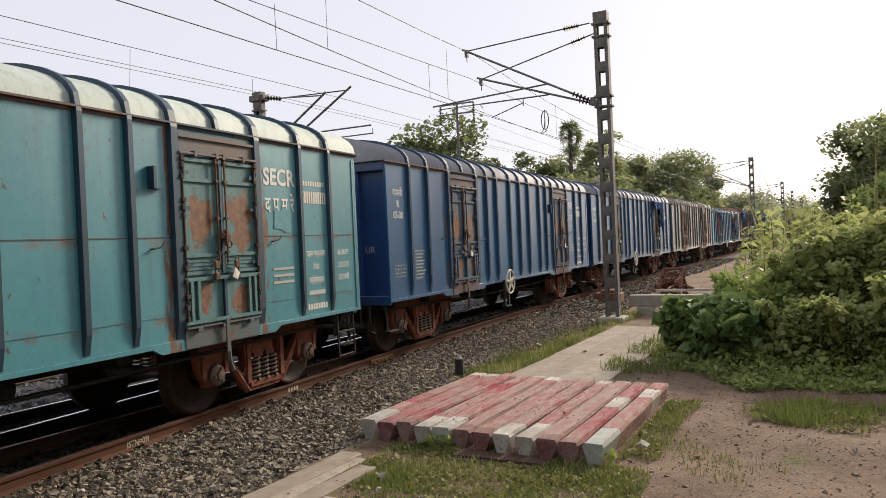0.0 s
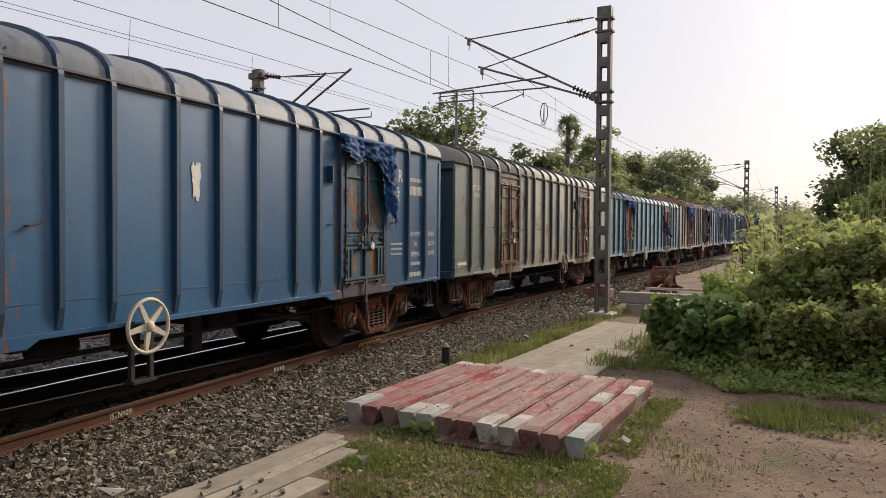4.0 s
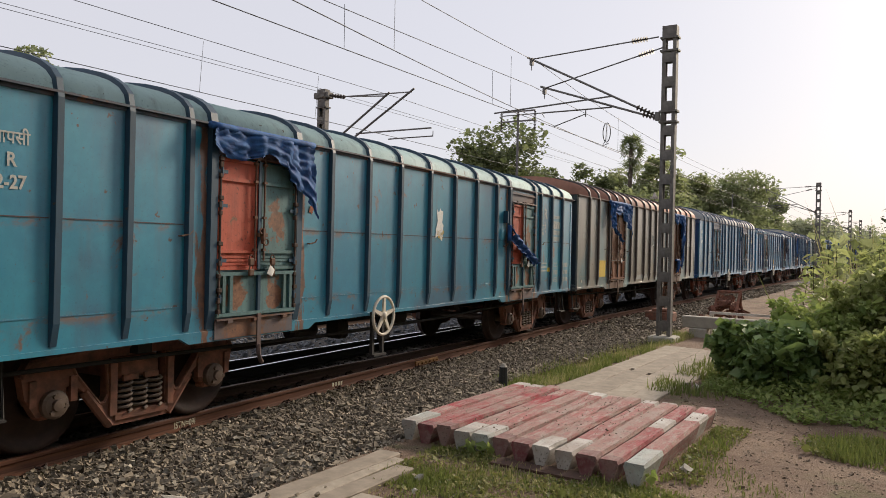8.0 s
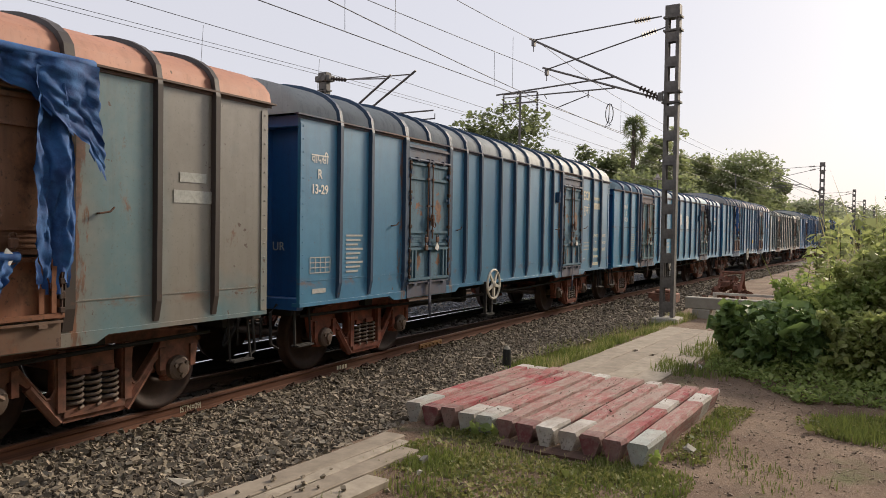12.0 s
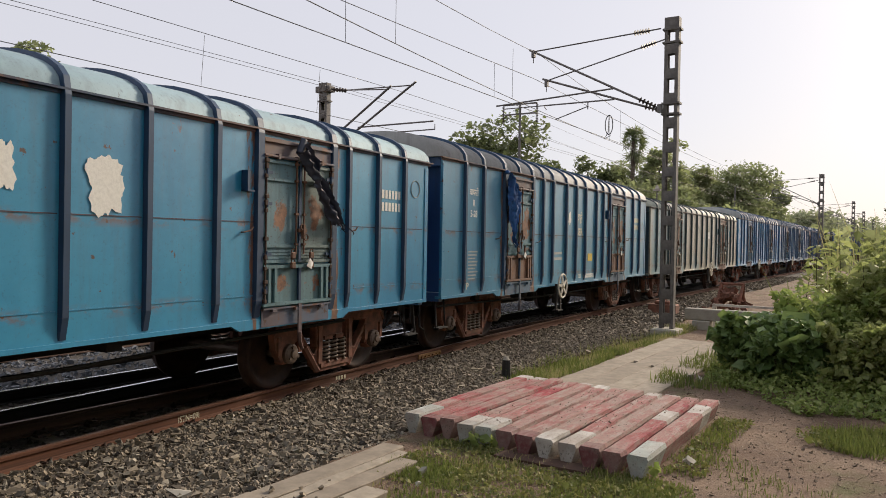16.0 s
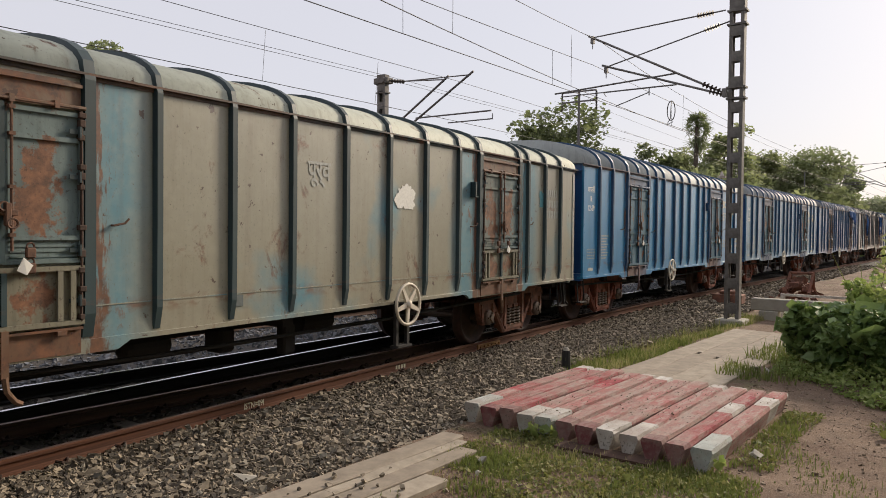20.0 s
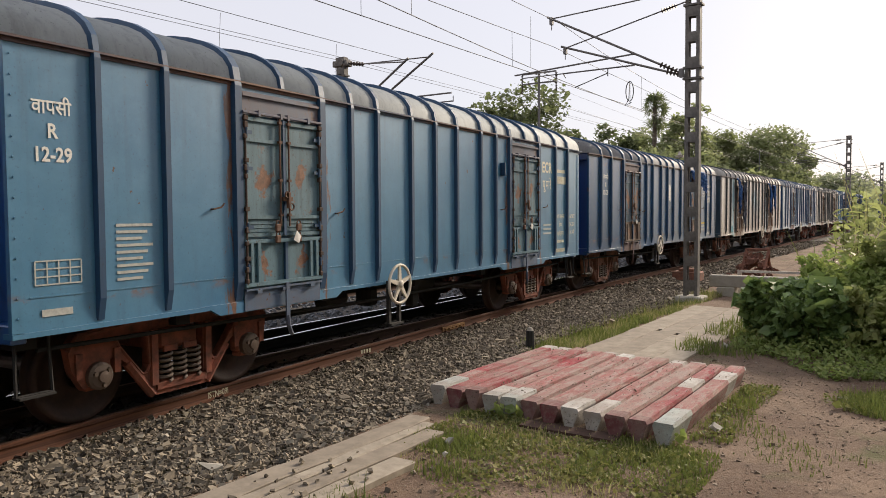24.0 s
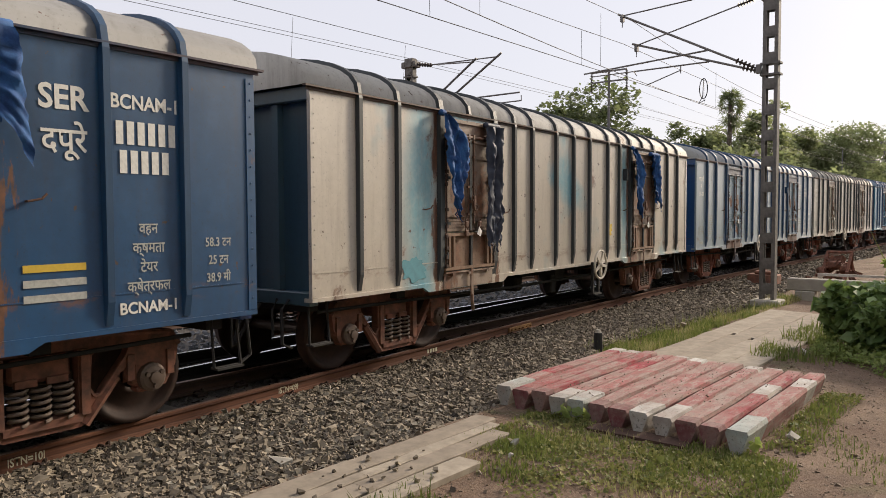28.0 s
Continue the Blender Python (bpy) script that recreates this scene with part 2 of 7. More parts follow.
M_STONE_BLUE = varied("blue_grey_ballast", (0.11, 0.115, 0.125), (0.27, 0.275, 0.29), 0.92, shade=0.6)
M_BED = speckled("ballast_bed", (0.03, 0.025, 0.021), (0.12, 0.103, 0.087), 26.0, 0.95, 0.8, 0.02)
M_SLEEPER = varied("dusty_concrete_sleeper", (0.115, 0.095, 0.078), (0.20, 0.17, 0.14), 0.92, by="random", scale=6.0)
M_CONCRETE = varied("weathered_concrete", (0.36, 0.33, 0.28), (0.44, 0.41, 0.35), 0.92, by="random", scale=7.0, shade=0.35, distance=0.004)
M_PATH = varied("grey_brown_path_concrete", (0.30, 0.25, 0.195), (0.39, 0.335, 0.265), 0.92, by="random", scale=6.0, shade=0.6, distance=0.004)
M_MAST = speckled("galvanised_mast_steel", (0.20, 0.185, 0.17), (0.115, 0.105, 0.098), 6.0, 0.7, 0.15, metal=0.25)
M_TUBE = plain("grey_cantilever_tube", (0.16, 0.15, 0.145), 0.6, 0.5)
M_WIRE = plain("dark_wire", (0.05, 0.05, 0.055), 0.6, 0.5)
M_INSULATOR = plain("brown_porcelain", (0.04, 0.026, 0.022), 0.6)
M_WHITE = plain("white_lettering_paint", (0.78, 0.77, 0.72), 0.7, 0.0, 0.35, 30.0)
M_CREAM = plain("cream_lettering_paint", (0.74, 0.68, 0.50), 0.7, 0.0, 0.35, 30.0)
M_FADED = plain("faded_lettering_paint", (0.46, 0.47, 0.44), 0.8, 0.0, 0.6, 20.0)
M_GREENPAINT = plain("green_lettering_paint", (0.30, 0.36, 0.10), 0.8)
M_YELLOW = plain("yellow_plate_paint", (0.62, 0.43, 0.05), 0.7)
M_PAPER = plain("white_paper_tag", (0.80, 0.78, 0.72), 0.8, 0.0, 0.1)
M_HANDWHEEL = plain("cream_handwheel_paint", (0.62, 0.56, 0.46), 0.6, 0.0, 0.5, 12.0)
M_TARP = speckled("blue_tarpaulin", (0.008, 0.045, 0.17), (0.025, 0.12, 0.33), 7.0, 0.78, 0.5, 0.012)
M_TARP_DARK = speckled("faded_dark_tarpaulin", (0.02, 0.03, 0.055), (0.05, 0.06, 0.09), 6.0, 0.6, 0.3, 0.01)
M_LOCK = speckled("rusty_door_ironwork", (0.085, 0.048, 0.034), (0.17, 0.08, 0.045), 20.0, 0.8)
M_REDPAINT = worn_paint("worn_red_paint", (0.34, 0.035, 0.05), 0.45)
M_DARKRED = worn_paint("deep_red_paint", (0.17, 0.012, 0.028), 0.25)
M_PINK = worn_paint("scuffed_faded_red_paint", (0.38, 0.135, 0.125), 0.7)
M_WHITEPAINT = worn_paint("dirty_whitewash", (0.60, 0.58, 0.54), 0.5)
M_GREYPAINT = worn_paint("grey_green_whitewash", (0.46, 0.49, 0.46), 0.4)
M_LEAF_LIGHT = varied("light_green_leaf", (0.26, 0.30, 0.10), (0.50, 0.51, 0.22), 0.5, shade=0.2, bump=0, through_light=0.6)
M_LEAF_MID = varied("green_leaf", (0.19, 0.27, 0.07), (0.44, 0.50, 0.17), 0.5, shade=0.2, bump=0, through_light=0.55)
M_LEAF_DARK = varied("dark_green_leaf", (0.09, 0.16, 0.05), (0.25, 0.35, 0.12), 0.4, shade=0.2, bump=0, through_light=0.35)
M_LEAF_TREE = varied("tree_leaf", (0.21, 0.235, 0.13), (0.38, 0.39, 0.22), 0.8, shade=0.1, bump=0, through_light=0.7)
M_LEAF_TREE2 = varied("yellow_green_tree_leaf", (0.20, 0.23, 0.125), (0.34, 0.36, 0.20), 0.8, shade=0.1, bump=0, through_light=0.55)
M_LEAF_DUSK = varied("dusky_tree_leaf", (0.085, 0.10, 0.055), (0.20, 0.22, 0.125), 0.8, shade=0.1, bump=0, through_light=0.55)
# far leaves paled: the haze of distance is put into their colour
M_LEAF_FAR = varied("hazed_far_leaf", (0.32, 0.35, 0.24), (0.46, 0.47, 0.34), 0.8, shade=0.1, bump=0, through_light=0.55)
M_GRASS = varied("green_grass", (0.11, 0.15, 0.035), (0.27, 0.29, 0.08), 0.7, shade=0.2, bump=0, through_light=0.28)
M_TURF = varied("yellowing_turf_leaf", (0.10, 0.13, 0.035), (0.34, 0.30, 0.10), 0.7, shade=0.2, bump=0, through_light=0.3)
M_DRYGRASS = varied("straw_grass", (0.33, 0.29, 0.13), (0.48, 0.42, 0.22), 0.8, shade=0.2, bump=0, through_light=0.4)
M_BARK = speckled("grey_brown_bark", (0.12, 0.095, 0.07), (0.05, 0.04, 0.03), 5.0, 0.95, 0.8, 0.03)
M_STEM = speckled("green_brown_stem", (0.10, 0.11, 0.04), (0.09, 0.065, 0.035), 12.0, 0.9)


def ground_material():
    """Trodden reddish-brown earth with pebbles, worn darker and greener in patches."""
    n = Nodes("trodden_earth")
    p = n.where()
    big = n.noise(p, 0.55, 5, 0.6)
    mid = n.noise(p, 4.5, 6, 0.65)
    fine = n.noise(p, 42.0, 6, 0.72)
    col = n.mix(n.ramp(big, 0.36, 0.62), (0.14, 0.083, 0.053), (0.25, 0.172, 0.117))
    col = n.mix(n.ramp(mid, 0.48, 0.72, 0.0, 0.7), col, (0.105, 0.068, 0.047))
    col = n.mix(n.ramp(fine, 0.55, 0.72, 0.0, 0.6), col, (0.36, 0.30, 0.24))
    col = n.mix(n.ramp(fine, 0.46, 0.36, 0.0, 0.6), col, (0.07, 0.048, 0.034))
    far = n.noise(n.where((3, 8, 0)), 0.9, 4, 0.6)
    col = n.mix(n.ramp(far, 0.56, 0.68, 0.0, 0.75), col, (0.10, 0.11, 0.035))
    n.bump(n.math("ADD", n.math("MULTIPLY", mid, 1.2), n.math("MULTIPLY", fine, 0.7)), 0.9, 0.035)
    return n.done(col, 0.95)


M_GROUND = ground_material()


# ---- small builders ----
def box(bm, x0, x1, y0, y1, z0, z1, bev=0.0):
    v = [bm.verts.new(p) for p in ((x0, y0, z0), (x1, y0, z0), (x1, y1, z0), (x0, y1, z0), (x0, y0, z1), (x1, y0, z1), (x1, y1, z1), (x0, y1, z1))]
    fs = [bm.faces.new([v[i] for i in f]) for f in ((3, 2, 1, 0), (4, 5, 6, 7), (0, 1, 5, 4), (1, 2, 6, 5), (2, 3, 7, 6), (3, 0, 4, 7))]
    if bev:
        bmesh.ops.bevel(bm, geom=list({e for f in fs for e in f.edges}), offset=bev, segments=1, affect="EDGES")


def tube(bm, a, b, r0, r1=None, n=8, caps=True):
    a, b = Vector(a), Vector(b)
    q = (b - a).to_track_quat("Z", "Y")
    r1 = r0 if r1 is None else r1
    ra = [bm.verts.new(a + q @ Vector((r0 * math.cos(2 * math.pi * i / n), r0 * math.sin(2 * math.pi * i / n), 0))) for i in range(n)]
    rb = [bm.verts.new(b + q @ Vector((r1 * math.cos(2 * math.pi * i / n), r1 * math.sin(2 * math.pi * i / n), 0))) for i in range(n)]
    for i in range(n):
        bm.faces.new((ra[i], ra[(i + 1) % n], rb[(i + 1) % n], rb[i]))
    if caps:
        bm.faces.new(ra[::-1]), bm.faces.new(rb)


def pipe(bm, pts, r, n=6):
    """One bent tube through all the points."""
    pts = [Vector(p) for p in pts]
    rows = []
    for i, p in enumerate(pts):
        d = (pts[min(i + 1, len(pts) - 1)] - pts[max(i - 1, 0)]).normalized()
        s = d.cross(Vector((0.31, 0.17, 0.93)) if abs(d.z) < 0.9 else Vector((0.2, 0.96, 0.1))).normalized()
        u = d.cross(s)
        rows.append([bm.verts.new(p + s * (r * math.cos(2 * math.pi * j / n)) + u * (r * math.sin(2 * math.pi * j / n))) for j in range(n)])
    for ra, rb in zip(rows, rows[1:]):
        for j in range(n):
            bm.faces.new((ra[j], ra[(j + 1) % n], rb[(j + 1) % n], rb[j]))
    bm.faces.new(rows[0][::-1]), bm.faces.new(rows[-1])


def ring(bm, centre, axis, big, small, n=24, k=6):
    q = Vector(axis).to_track_quat("Z", "Y")
    vs = []
    for i in range(n):
        a = 2 * math.pi * i / n
        row = []
        for j in range(k):
            b = 2 * math.pi * j / k
            rr = big + small * math.cos(b)
            row.append(bm.verts.new(Vector(centre) + q @ Vector((rr * math.cos(a), rr * math.sin(a), small * math.sin(b)))))
        vs.append(row)
    for i in range(n):
        for j in range(k):
            bm.faces.new((vs[i][j], vs[(i + 1) % n][j], vs[(i + 1) % n][(j + 1) % k], vs[i][(j + 1) % k]))


def lathe(bm, centre, axis, prof, n=24):
    """Turn (radius, along) points about an axis."""
    q = Vector(axis).to_track_quat("Z", "Y")
    rows = [[bm.verts.new(Vector(centre) + q @ Vector((r * math.cos(2 * math.pi * i / n), r * math.sin(2 * math.pi * i / n), h))) for i in range(n)] for r, h in prof]
    for ra, rb in zip(rows, rows[1:]):
        for i in range(n):
            bm.faces.new((ra[i], ra[(i + 1) % n], rb[(i + 1) % n], rb[i]))
    bm.faces.new(rows[0][::-1]), bm.faces.new(rows[-1])


def plate(bm, outline, holes, x0, x1):
    """A plate in the y-z plane with holes, from x0 to x1."""
    edges = []
    for loop in [outline] + holes:
        vs = [bm.verts.new((x0, y, z)) for y, z in loop]
        edges += [bm.edges.new((vs[i], vs[(i + 1) % len(vs)])) for i in range(len(vs))]
    fs = [g for g in bmesh.ops.triangle_fill(bm, use_beauty=True, use_dissolve=False, edges=edges)["geom"] if isinstance(g, bmesh.types.BMFace)]
    out = bmesh.ops.extrude_face_region(bm, geom=fs)
    bmesh.ops.translate(bm, verts=[g for g in out["geom"] if isinstance(g, bmesh.types.BMVert)], vec=(x1 - x0, 0, 0))


def mesh_from(name, bm):
    me = bpy.data.meshes.new(name)
    bmesh.ops.recalc_face_normals(bm, faces=bm.faces)
    bm.to_mesh(me)
    bm.free()
    return me


def part(name, bm, material, parent=None, label="", smooth=False):
    me = mesh_from(name, bm)
    me.materials.append(material)
    if smooth:
        me.polygons.foreach_set("use_smooth", [True] * len(me.polygons))
    ob = new(name, me)
    ob.parent = parent
    if label:
        ob["label"] = label
    return ob


MESHES = {}
VARIANT = [0]


def piece(name, key, build, material, parent, m=None, label="", smooth=False):
    """A part whose mesh is shared by all alike parts; the material sits on the object."""
    key = (VARIANT[0], key)
    if key not in MESHES:
        bm = bmesh.new()
        build(bm)
        me = mesh_from(name, bm)
        me.materials.append(material)
        if smooth:
            me.polygons.foreach_set("use_smooth", [True] * len(me.polygons))
        MESHES[key] = me
    ob = new(name, MESHES[key])
    ob.material_slots[0].link = "OBJECT"
    ob.material_slots[0].material = material
    ob.parent = parent
    if m is not None:
        ob.matrix_basis = m
    if label:
        ob["label"] = label
    return ob


def quads(name, verts, faces, material, parent=None):
    me = bpy.data.meshes.new(name)
    me.from_pydata(verts, [], faces)
    me.materials.append(material)
    ob = new(name, me)
    ob.parent = parent
    return ob


LETTERS = {}


def lettering(name, text, size, material, parent, m, squeeze=1.0, bold=0.0):
    """Flat painted letters, a hair proud of the sheet."""
    key = (text, size, squeeze, bold)
    if key not in LETTERS:
        cu = bpy.data.curves.new("letters", "FONT")
        cu.body, cu.size, cu.align_x, cu.resolution_u, cu.offset = text, size, "CENTER", 3, bold
        ob = bpy.data.objects.new("letters", cu)
        scene.collection.objects.link(ob)
        bpy.context.view_layer.update()
        me = bpy.data.meshes.new_from_object(ob.evaluated_get(bpy.context.evaluated_depsgraph_get()))
        for v in me.vertices:
            v.co.x *= squeeze
        bpy.data.objects.remove(ob)
        me.materials.clear()
        me.materials.append(material)
        LETTERS[key] = me
    ob = new(name, LETTERS[key])
    ob.material_slots[0].link = "OBJECT"
    ob.material_slots[0].material = material
    ob.parent, ob.matrix_basis = parent, m
    return ob


# ---- the line of the tracks ----
MAIN = -9.027
GROUND = -0.13


def curve_x(y):
    """Centre line of the turnout curve on which the train runs."""
    return MAIN + 0.001694 * max(0.0, 29.93 - max(y, 0.0)) ** 2

# ---- ground and ballast ----
def ground_height(x, y):
    h = GROUND + 0.02 * noise.noise(Vector((x * 0.5, y * 0.5, 3.0))) + 0.012 * noise.noise(Vector((x * 2.1, y * 2.1, 7.0)))
    if x < -4.75:
        h -= 0.09 * min(1.0, (-4.75 - x) / 0.3)
    if x > 0.5:
        h += min(0.25, 0.03 * (x - 0.5))
    if x < -16:
        h -= min(0.6, 0.1 * (-16 - x))
    return h


def spaced(lo, hi, near_lo, near_hi, fine, grow):
    out = []
    v = near_lo
    while v <= near_hi:
        out.append(v)
        v += fine
    step = fine
    v = near_hi
    while v < hi:
        step *= grow
        v += step
        out.append(min(v, hi))
    step, v = fine, near_lo
    while v > lo:
        step *= grow
        v -= step
        out.insert(0, max(v, lo))
    return out


gx, gy = spaced(-1500, 1500, -6.5, 4.0, 0.12, 1.35), spaced(-300, 3000, 2.0, 16.0, 0.12, 1.3)
gv = [(x, y, ground_height(x, y)) for y in gy for x in gx]
nx = len(gx)
gf = [(j * nx + i, j * nx + i + 1, (j + 1) * nx + i + 1, (j + 1) * nx + i) for j in range(len(gy) - 1) for i in range(nx - 1)]
ground = tagged(quads("ground", gv, gf, M_GROUND), "trodden reddish-brown earth with sparse weeds", "ground", kind="structure")
ground.data.polygons.foreach_set("use_smooth", [True] * len(ground.data.polygons))


def bed_edge(y):
    """Where the ballast gives way to the earth."""
    e = -4.72 if y < 9.6 else -4.72 - 0.85 * min(1.0, (y - 9.6) / 1.2) if y < 10.8 else -5.57 + 0.045 * (y - 10.8) if y < 19 else -5.2 - 0.10 * (y - 19)
    return max(e, MAIN + 2.3) + 0.10 * noise.noise(Vector((y * 0.8, 0, 0)))


bm = bmesh.new()
ys = [-40 + 1.0 * i for i in range(90)] + [50 + 12 * i for i in range(60)]
rows = []
for y in ys:
    e = bed_edge(y) if y < 40 else MAIN + 2.5
    c = curve_x(y)
    line = [(e, GROUND - 0.12), (e - 0.25, -0.165), (c + 1.3, -0.17), (c + 0.9, -0.185), (c, -0.195), (MAIN - 1.3, -0.19), (MAIN - 2.6, -0.2), (-15.8, -0.2), (-17.2, -0.7)]
    rows.append([bm.verts.new((x, y, z)) for x, z in line])
for ra, rb in zip(rows, rows[1:]):
    for i in range(len(ra) - 1):
        bm.faces.new((ra[i], ra[i + 1], rb[i + 1], rb[i]))
ballast = tagged(part("ballast_bed", bm, M_BED), "bed of crushed grey stone under the tracks", "ballast bed", kind="structure")

# crushed stone, as loose pieces
CUBE_V = np.array([(x, y, z) for x in (-1, 1) for y in (-1, 1) for z in (-1, 1)], dtype=float) * 0.72
CUBE_F = np.array([(0, 1, 3), (0, 3, 2), (4, 6, 7), (4, 7, 5), (0, 4, 5), (0, 5, 1), (2, 3, 7), (2, 7, 6), (0, 2, 6), (0, 6, 4), (1, 5, 7), (1, 7, 3)])


def stone_shapes(n, size, seed, flat):
    """Broken stones: blocks with every corner knocked about, turned at random."""
    rng = np.random.default_rng(seed)
    jit = CUBE_V[None] * rng.uniform(0.35, 1.3, (n, 8, 3))
    jit = jit * rng.uniform(0.6, 1.35, (n, 1, 3)) * np.array([1, 1, flat])
    a = rng.uniform(0, 2 * np.pi, n)
    b = rng.uniform(-0.8, 0.8, n)
    ca, sa, cb, sb = np.cos(a), np.sin(a), np.cos(b), np.sin(b)
    rot = np.zeros((n, 3, 3))
    rot[:, 0, 0], rot[:, 0, 1], rot[:, 0, 2] = ca, -sa * cb, sa * sb
    rot[:, 1, 0], rot[:, 1, 1], rot[:, 1, 2] = sa, ca * cb, -ca * sb
    rot[:, 2, 1], rot[:, 2, 2] = sb, cb
    s = size * rng.lognormal(0, 0.34, (n, 1, 1)) * 0.5
    return np.einsum("nij,nkj->nki", rot, jit) * s


def stones(name, spots, size, material, label, seed, flat=0.8):
    """Many broken stones in one mesh; spots: (x, y, z) of their seats."""
    n = len(spots)
    v = stone_shapes(n, size, seed, flat) + np.array(spots)[:, None, :]
    f = CUBE_F[None] + 8 * np.arange(n)[:, None, None]
    return tagged(quads(name, v.reshape(-1, 3).tolist(), f.reshape(-1, 3).tolist(), material), label, "ballast", kind="stuff")


def scatter(n, y0, y1, lo, hi, z, seed, power=1.0):
    rng = np.random.default_rng(seed)
    out = []
    for _ in range(n):
        y = y0 + (y1 - y0) * rng.random() ** power
        a, b = lo(y), hi(y)
        out.append((a + (b - a) * rng.random(), y, z + 0.03 * rng.random()))
    return out


near_lo = lambda y: curve_x(y) + 0.98
stones("ballast_stones", scatter(38000, 2.0, 20, near_lo, bed_edge, -0.165, 1, 1.25), 0.047, M_STONE, "crushed grey-brown ballast stones beside the rail", 11)
stones("ballast_stones", scatter(5500, 20, 60, lambda y: curve_x(y) + 0.98, lambda y: bed_edge(y) if y < 40 else MAIN + 2.5, -0.165, 2, 1.4), 0.085, M_STONE, "grey ballast stones further along the line", 12)
# darker stones between the rails than beside them
stones("ballast_stones", scatter(5200, 2.0, 34, lambda y: MAIN - 0.82, lambda y: curve_x(y) + 0.80, -0.205, 3, 1.3), 0.06, M_STONE_DARK, "dark ballast between the rails", 13)
stones("ballast_stones", scatter(9000, 4.0, 40, lambda y: -15.6, lambda y: MAIN - 0.95, -0.20, 4, 1.2), 0.08, M_STONE_BLUE, "blue-grey ballast beyond the rails", 14)
# the stones nearest to the platform's side, one by one
SHAPES = stone_shapes(10, 0.056, 91, 0.8)
rng = np.random.default_rng(92)
M_LOOSE = varied("broken_ballast_stone", (0.05, 0.042, 0.034), (0.40, 0.36, 0.29), 0.9, by="random", shade=0.45)
for i in range(280):
    y = rng.uniform(3.2, 7.2)
    x = rng.uniform(max(near_lo(y), bed_edge(y) - 2.4), bed_edge(y) - 0.05)
    ob = piece("ballast_stone", ("ballast_stone", i % 10), lambda bm: [bm.faces.new([vs[k] for k in f]) for vs in [[bm.verts.new(p) for p in SHAPES[i % 10].tolist()]] for f in CUBE_F.tolist()], M_LOOSE, ballast, pose(x, y, -0.135 + 0.012 * rng.random(), 0, 0, rng.uniform(0, 360)))
rng = np.random.default_rng(5)
stones("pebbles", [(x, y, ground_height(x, y)) for x, y in zip(rng.uniform(-4.8, 3.5, 9000), 3.0 + 9.0 * rng.random(9000) ** 0.9)], 0.022, M_PEBBLE, "small pebbles strewn over the earth", 15)
stones("stray_stones", [(x, y, ground_height(x, y) + 0.005) for x, y in zip(rng.uniform(-4.6, -3.0, 60), rng.uniform(3.4, 6.3, 60))], 0.055, M_STONE, "stray ballast stones on the path", 16)
stones("stray_stones", [(x, y, GROUND + 0.065) for x, y in zip(rng.uniform(-4.55, -3.75, 34), rng.uniform(3.2, 5.0, 34))], 0.05, M_STONE, "broken stones lying on the concrete path", 18)
for x, y, s in ((-5.16, 4.18, 0.20), (-1.78, 7.45, 0.26), (0.09, 8.02, 0.13), (-3.78, 5.75, 0.17), (-3.62, 5.45, 0.13), (-2.75, 12.05, 0.26), (-4.02, 5.15, 0.12), (-0.9, 9.5, 0.12)):
    ob = stones("loose_rock", [(x, y, ground_height(x, y) + 0.25 * s)], s * 0.62, M_CONCRETE, "", int(100 * s) + 40, 0.7)
    del ob["kind"]
    tagged(ob, "pale loose rock lying on the ground", "rock", "loose rocks")

# ---- rails, sleepers and fastenings ----
RAIL_SECTION = [(-0.075, -0.172), (0.075, -0.172), (0.075, -0.160), (0.02, -0.143), (0.0095, -0.125), (0.0095, -0.052), (0.034, -0.038), (0.036, -0.010), (0.028, 0.0), (-0.028, 0.0), (-0.036, -0.010), (-0.034, -0.038), (-0.0095, -0.052), (-0.0095, -0.125), (-0.02, -0.143), (-0.075, -0.160)]


def rail(fx, ylist, side, top, label):
    me_v, me_f, mi = [], [], []
    n = len(RAIL_SECTION)
    for y in ylist:
        me_v += [(fx(y) + dx, y, z) for dx, z in RAIL_SECTION]
    for j in range(len(ylist) - 1):
        for i in range(n):
            me_f.append((j * n + i, j * n + (i + 1) % n, (j + 1) * n + (i + 1) % n, (j + 1) * n + i))
            mi.append(1 if i == 8 else 0)
    ob = quads("rail", me_v, me_f, side)
    ob.data.materials.append(top)
    ob.data.polygons.foreach_set("material_index", mi)
    return tagged(ob, label, "rail", "rails of the junction", "structure")


YS = [-60, -40, -25, -15, -8] + [-4 + 0.75 * i for i in range(56)] + [40 + 15 * i for i in range(50)]
near_rail = rail(lambda y: curve_x(y) + 0.873, YS, M_RAIL, M_RAILTOP_WORN, "rusty running rail with a worn head")
rail(lambda y: curve_x(y) - 0.873, [y for y in YS if y < 34], M_RAIL_SHADE, M_RAILTOP, "dark running rail with a polished head")
rail(lambda y: MAIN + 0.873, [y for y in YS if y < 28], M_RAIL_OLD, M_RAILTOP_WORN, "dull brown switch rail")
rail(lambda y: MAIN - 0.873, YS, M_RAIL_SHADE, M_RAILTOP, "dark far rail with a bright head")
for x in (-13.13, -14.87):
    rail(lambda y, x=x: x, YS, M_RAIL_OLD, M_RAILTOP, "rail of the neighbouring track")


def sleeper_builder(w):
    def go(bm):
        box(bm, -w, 0, -0.12, 0.12, -0.36, -0.185, 0.02)
    return go


